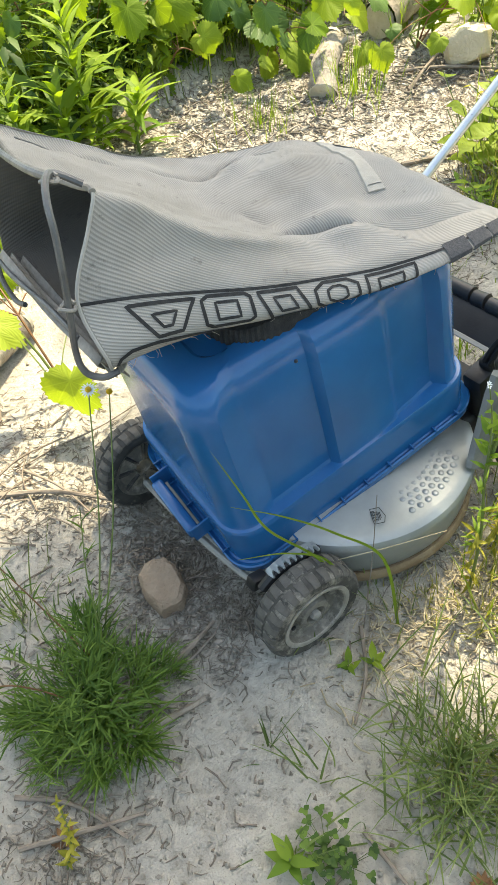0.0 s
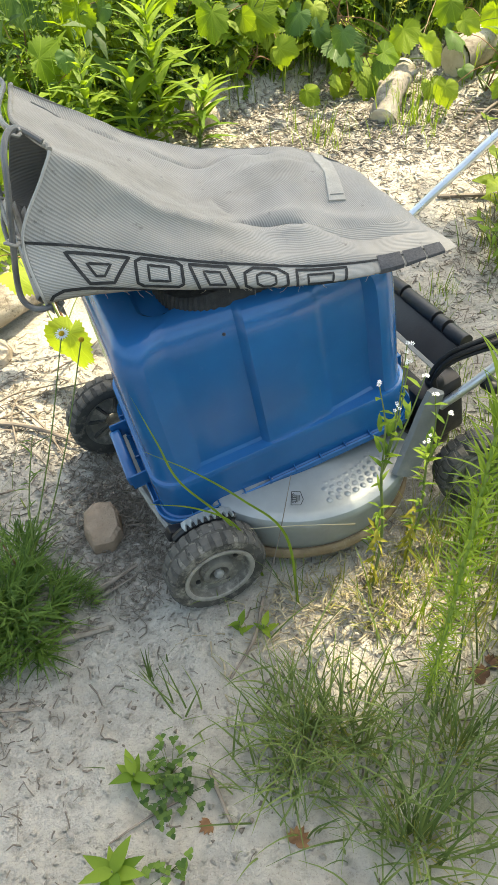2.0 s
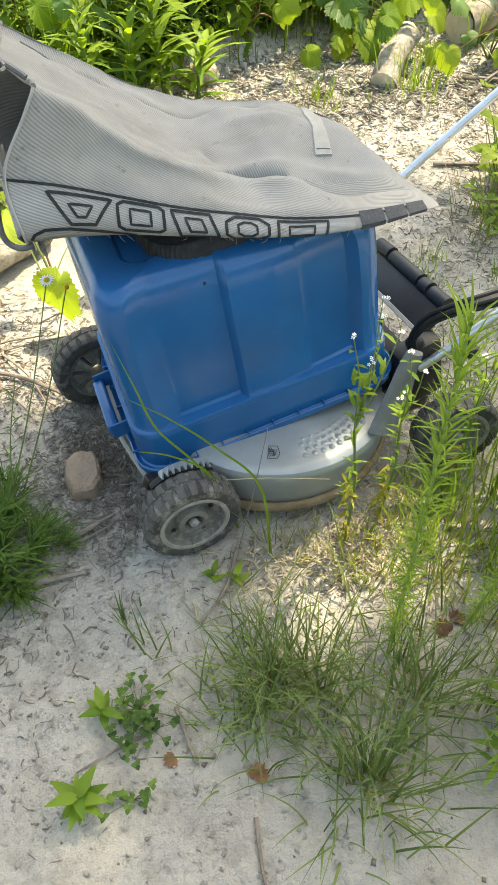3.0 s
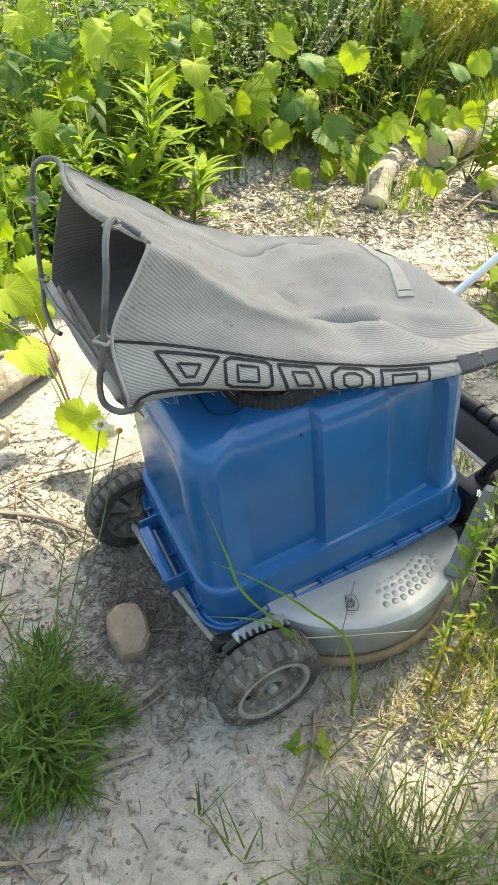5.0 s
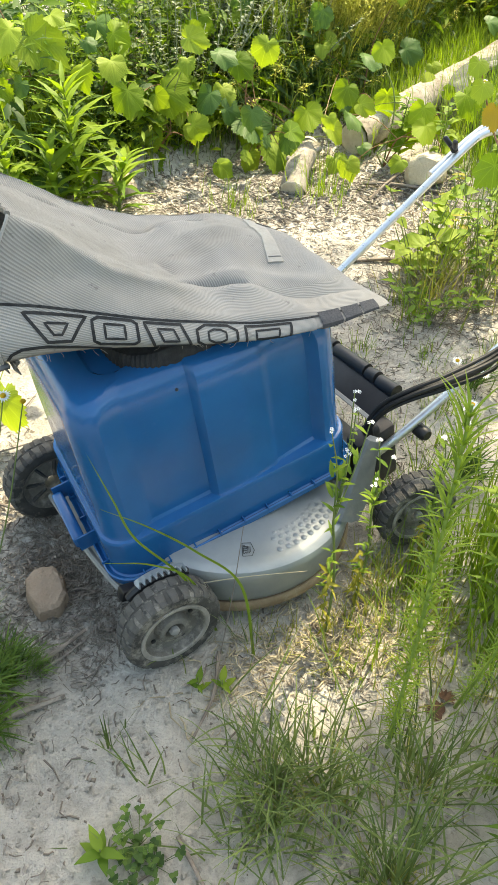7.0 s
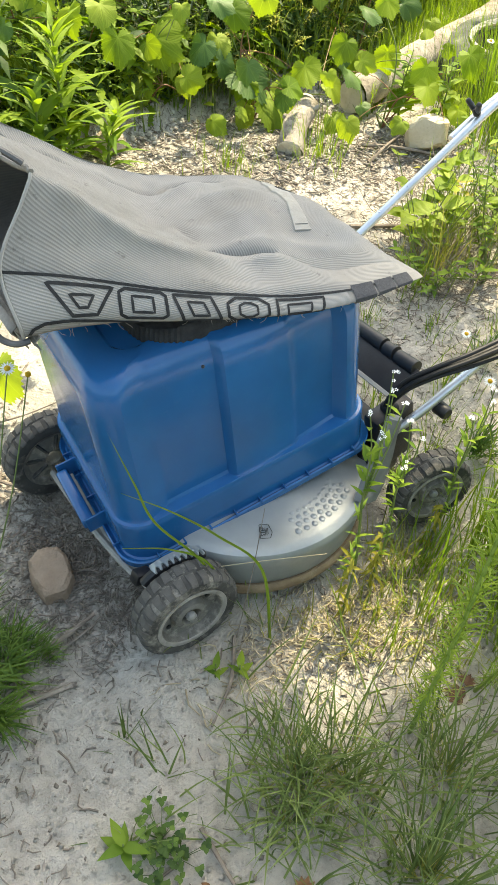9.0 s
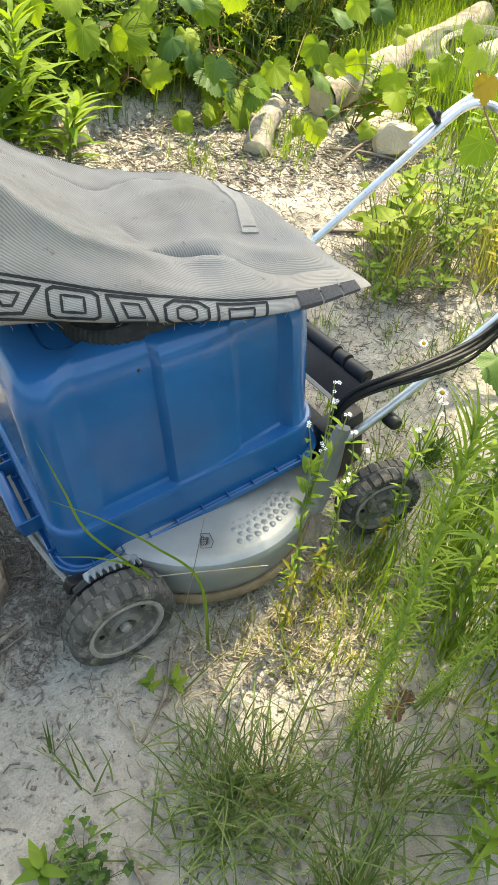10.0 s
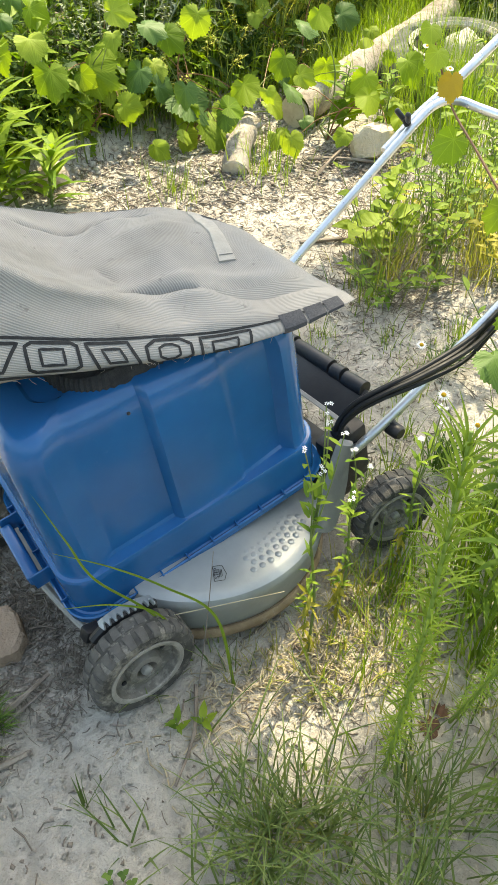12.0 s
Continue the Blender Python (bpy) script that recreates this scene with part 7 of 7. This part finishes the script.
def bank(name, material, label, category, seed, n, l_range, depth, height, draw, cap=0.62):
    s = Soup(seed)
    for _ in range(n):
        l = s.r.uniform(*l_range)
        d = bank_edge(l) + depth[0] + (depth[1] - depth[0]) * s.r.random() ** 1.3
        x, y = bank_xy(l, d)
        top = 0.14 + cap * max(0.0, d - bank_edge(l))
        draw(s, x, y, min(top, height[0] + (height[1] - height[0]) * s.r.random()), d)
    s.thing(name, material, at_ground(*bank_xy(0, 3.5)), label, category, "", "stuff")


def weed_leaves(s, x, y, h, d):
    """A short spray of leaves on an unseen twig."""
    c = at_ground(x, y, h * s.r.random() ** 0.7)
    for _ in range(4):
        a = s.r.uniform(0, 6.28)
        k = s.r.uniform(0.03, 0.10)
        p = c + Vector((s.r.gauss(0, 0.03), s.r.gauss(0, 0.03), s.r.gauss(0, 0.03)))
        s.leaf(p, (math.cos(a), math.sin(a), s.r.uniform(-0.4, 0.6)), (s.r.gauss(0, 0.5), s.r.gauss(0, 0.5) - 0.2, 1), k, k * s.r.uniform(0.16, 0.42), 2, 0.2, 0.4)


def tall_blade(s, x, y, h, d):
    s.blade(at_ground(x, y), h * 1.1, s.r.uniform(0.003, 0.009), None, s.r.uniform(0, 0.25), s.r.uniform(0.1, 1.5), 5, s.r.uniform(-0.4, 0.4))


def small_spray(s, x, y, h, d):
    """An airy stalk with many small leaves or seeds."""
    p = at_ground(x, y)
    tip = p + Vector((s.r.gauss(0, 0.06), s.r.gauss(0, 0.06), h))
    s.stick(p, tip, 0.0018, 0.0008, 3, 0.02)
    for _ in range(16):
        t = 1 - 0.55 * s.r.random() ** 1.5
        c = p + (tip - p) * t + Vector((s.r.gauss(0, 0.018), s.r.gauss(0, 0.018), s.r.gauss(0, 0.015)))
        a = s.r.uniform(0, 6.28)
        k = s.r.uniform(0.010, 0.024)
        s.leaf(c, (math.cos(a), math.sin(a), s.r.uniform(0, 0.9)), (0, 0, 1), k, k * 0.45, 2, 0.2, 0.2)


def seed_stalk(s, x, y, h, d):
    """A thin grass stalk with a drooping head of seeds, and two blades."""
    p = at_ground(x, y)
    a = s.r.uniform(0, 6.28)
    lean = Vector((math.cos(a), math.sin(a), 0)) * s.r.uniform(0.02, 0.22)
    mid = p + lean * 0.4 + Vector((0, 0, h * 0.6))
    tip = p + lean + Vector((0, 0, h))
    s.stick(p, mid, 0.0016, 0.0013)
    s.stick(mid, tip, 0.0013, 0.0007)
    for _ in range(24):
        t = s.r.random()
        b = s.r.uniform(0, 6.28)
        k = s.r.uniform(0.012, 0.026)
        c = mid + (tip - mid) * (0.25 + 0.75 * t) + Vector((math.cos(b), math.sin(b), 0.2)) * 0.028 * (1.15 - t) * s.r.random()
        s.leaf(c, (math.cos(b), math.sin(b), s.r.uniform(-0.4, 0.9)), (0, 0, 1), k, k * 0.26, 2, 0.2, 0.3)
    for _ in range(2):
        s.blade(p, h * s.r.uniform(0.4, 0.8), 0.004, None, s.r.uniform(0, 0.4), s.r.uniform(0.4, 1.6), 4, 0.3)


def sage_spike(s, x, y, h, d):
    """An upright grey spike set with small oval leaves and woolly buds."""
    p = at_ground(x, y)
    tip = p + Vector((s.r.gauss(0, 0.14), s.r.gauss(0, 0.14), h * s.r.uniform(0.7, 1)))
    s.stick(p, tip, 0.003, 0.0015, 4, 0.01)
    for _ in range(40):
        t = 0.3 + 0.7 * s.r.random() ** 0.8
        b = s.r.uniform(0, 6.28)
        k = s.r.uniform(0.014, 0.034) * (1.3 - 0.6 * t)
        s.leaf(p + (tip - p) * t, (math.cos(b), math.sin(b), s.r.uniform(0.1, 1.0)), (0, 0, 1), k, k * 0.5, 2, 0.3, 0.3)


M_SEEDG = leaf_material("yellow_seed_grass", (0.32, 0.33, 0.07), (0.60, 0.57, 0.18), 0.45, 0.8, 0.7)
# this dark leaf layer paints the shade between the brighter weeds
bank("weed_bank", M_WEED_D, "dense green undergrowth on the bank, coloured dark for shaded gaps", "undergrowth", 180, 6500, (-2.2, 2.2), (0.15, 2.6), (0.15, 0.75), weed_leaves)
bank("ground_cover", M_MOSS, "low dark green cover on the bank", "undergrowth", 198, 9000, (-2.6, 2.6), (0.10, 3.2), (0.05, 0.18), weed_leaves)
bank("grass_fringe", M_GRASS_B, "grass fringe along a log and the foot of the bank", "grass", 199, 2200, (0.3, 1.3), (-0.55, 0.3), (0.12, 0.30), tall_blade)
bank("weed_bank", M_WEED, "dense green weeds on the bank", "undergrowth", 181, 1500, (-2.2, -0.1), (0.05, 2.0), (0.25, 0.85), weed_leaves)
bank("weed_bank", M_WEED, "dense green weeds on the bank", "undergrowth", 195, 1100, (0.55, 2.2), (0.05, 2.0), (0.2, 0.7), weed_leaves)
bank("weed_bank", M_VINE, "sunlit green leaves on the bank", "undergrowth", 182, 1200, (-2.2, 0.2), (0.0, 1.2), (0.2, 0.7), weed_leaves)
bank("tall_grass", M_GRASS_B, "tall bright grass on the bank", "grass", 183, 3600, (-0.2, 2.2), (0.0, 1.8), (0.25, 0.85), tall_blade, 0.9)
bank("tall_grass", M_GRASS_B, "tall bright grass among vines", "grass", 203, 900, (-2.2, -0.2), (0.0, 1.8), (0.25, 0.75), tall_blade, 0.8)
bank("tall_grass", M_GRASS, "tall grey-green grass on the bank", "grass", 196, 2000, (-0.6, 2.2), (-0.05, 1.4), (0.25, 0.8), tall_blade, 1.1)
bank("tall_grass", M_GRASS_B, "tall bright grass on the bank", "grass", 184, 2600, (0.45, 2.0), (-0.1, 2.2), (0.25, 0.85), tall_blade)
bank("tall_grass", M_GRASS_B, "tall bright grass behind a log", "grass", 204, 3000, (0.7, 2.4), (0.2, 2.6), (0.3, 0.9), tall_blade, 1.0)
bank("fine_weeds", M_WEED, "fine bright weeds behind a log", "weeds", 205, 800, (0.7, 2.2), (0.1, 1.8), (0.3, 0.8), small_spray, 1.0)
bank("fine_weeds", M_GRASS_B, "fine bright weeds among vines", "weeds", 206, 420, (-1.6, 0.6), (0.05, 1.2), (0.3, 0.8), small_spray, 0.9)
bank("seed_grass", M_SEEDG, "tall yellowish grass with drooping seed heads on the bank", "grass", 185, 2300, (0.02, 0.80), (0.25, 1.2), (0.45, 0.95), seed_stalk, 1.3)
bank("seed_grass", M_SEEDG, "yellowish grass with seed heads on the bank", "grass", 197, 500, (-0.4, 2.0), (0.05, 1.6), (0.3, 0.8), seed_stalk)
bank("grey_weeds", M_SAGE, "grey-green flowering weeds on the bank", "weeds", 186, 190, (-0.62, -0.02), (0.25, 0.9), (0.5, 0.95), sage_spike, 1.2)
bank("lilac_weeds", M_LILAC, "lilac flower spikes on the bank", "flowers", 187, 14, (-0.30, 0.12), (0.5, 0.9), (0.75, 0.95), small_spray, 1.4)
bank("far_undergrowth", M_WEED_D, "far dense undergrowth in a shade-dark green", "undergrowth", 188, 3000, (-4.5, 5.0), (2.0, 6.5), (0.4, 1.8), weed_leaves)
bank("far_undergrowth", M_WEED, "far sunlit undergrowth", "undergrowth", 189, 2600, (-4.5, 5.0), (1.8, 6.0), (0.4, 1.8), weed_leaves)


# ---- unseen tree added to shade the mower ----
def added_shade_tree():
    t = root("added_shade_tree", at_ground(6.6, -3.4), "unseen leafy broad-crowned tree added to shade the mower", "tree")
    r = random.Random(200)
    foot = at_ground(6.6, -3.4)
    crown = Vector((3.30, 1.56, 10.0))
    fork = Vector((5.6, -1.2, 6.0))
    bm = bmesh.new()
    tube(bm, (foot, foot + Vector((-0.2, 0.4, 2.6)), fork), 0.22, 14, 8, 0.14, 0.08)
    part("trunk", bm, M_TRUNK, t)
    ends = []
    for k in range(12):
        a = 2 * math.pi * k / 12
        e = crown + Vector((1.6 * math.cos(a) * r.uniform(0.5, 1), 1.6 * math.sin(a) * r.uniform(0.5, 1), r.uniform(-0.4, 0.6)))
        bm = bmesh.new()
        tube(bm, (fork, (fork + crown) / 2 + Vector((r.gauss(0, 0.2), r.gauss(0, 0.2), 0.2)), (crown + e) / 2, e), 0.06, 8, 5, 0.012, 0.06)
        part("limb", bm, M_TRUNK, t)
        ends.append(e)
    s = Soup(201)
    for k in range(300):
        a, d = s.r.uniform(0, 6.28), 2.15 * math.sqrt(s.r.random())
        if k % 3 == 0:
            a, d = s.r.uniform(0.3, 1.6), s.r.uniform(1.5, 2.1)
        c = crown + Vector((d * math.cos(a), d * math.sin(a), s.r.gauss(0, 0.40)))
        for _ in range(34):
            p = c + Vector((s.r.gauss(0, 0.20), s.r.gauss(0, 0.20), s.r.gauss(0, 0.14)))
            gx, gy = p.x - 0.436 * p.z, p.y - 0.303 * p.z
            # leaves left out where the sun should reach the ground
            if gx > 0.08 and gy < 0.0 and s.r.random() < (0.985 if gy > -0.33 else 0.6):
                continue
            if gx < 0.0 and gy > 0.52 and s.r.random() < 0.9:
                continue
            b = s.r.uniform(0, 6.28)
            k = s.r.uniform(0.10, 0.17)
            s.leaf(p, (math.cos(b), math.sin(b), s.r.uniform(-0.6, 0.2)), (s.r.gauss(0, 0.4), s.r.gauss(0, 0.4), 1), k, k * 0.6, 2, 0.15, 0.3)
    # extra unseen bough, added to shade the soil right of the tote
    bough = Vector((5.24, 3.60, 10.0))
    for _ in range(30):
        c = bough + Vector((s.r.gauss(0, 0.15), s.r.gauss(0, 0.13), s.r.gauss(0, 0.20)))
        for _ in range(16):
            p = c + Vector((s.r.gauss(0, 0.10), s.r.gauss(0, 0.10), s.r.gauss(0, 0.08)))
            b = s.r.uniform(0, 6.28)
            k = s.r.uniform(0.07, 0.12)
            s.leaf(p, (math.cos(b), math.sin(b), s.r.uniform(-0.6, 0.2)), (s.r.gauss(0, 0.4), s.r.gauss(0, 0.4), 1), k, k * 0.6, 2, 0.15, 0.3)
    s.part("crown", M_WEED_D, t)
    bm = bmesh.new()
    tube(bm, (fork, (5.3, 1.2, 8.4), (5.3, 2.8, 9.6), bough), 0.06, 8, 5, 0.012, 0.06)
    part("limb", bm, M_TRUNK, t)


added_shade_tree()


def thicket():
    """Unseen bushes added all round behind the path; they keep low sky light off near faces."""
    s = Soup(210)
    for _ in range(1500):
        a = s.r.uniform(2.75, 6.1)
        d = s.r.uniform(3.2, 5.5)
        x, y = 0.2 + d * math.cos(a), 0.0 + d * math.sin(a)
        weed = at_ground(x, y, s.r.random() ** 0.8 * 1.5)
        for _ in range(5):
            b = s.r.uniform(0, 6.28)
            k = s.r.uniform(0.12, 0.30)
            s.leaf(weed + Vector((s.r.gauss(0, 0.14), s.r.gauss(0, 0.14), s.r.gauss(0, 0.12))), (math.cos(b), math.sin(b), s.r.uniform(-0.5, 0.3)), (s.r.gauss(0, 0.6), s.r.gauss(0, 0.6), 1), k, k * 0.55, 2, 0.15, 0.3)
    s.thing("thicket", M_WEED_D, at_ground(0.2, -4.0), "unseen dense bushes added behind the path to block sky light", "bushes", "", "stuff")


thicket()
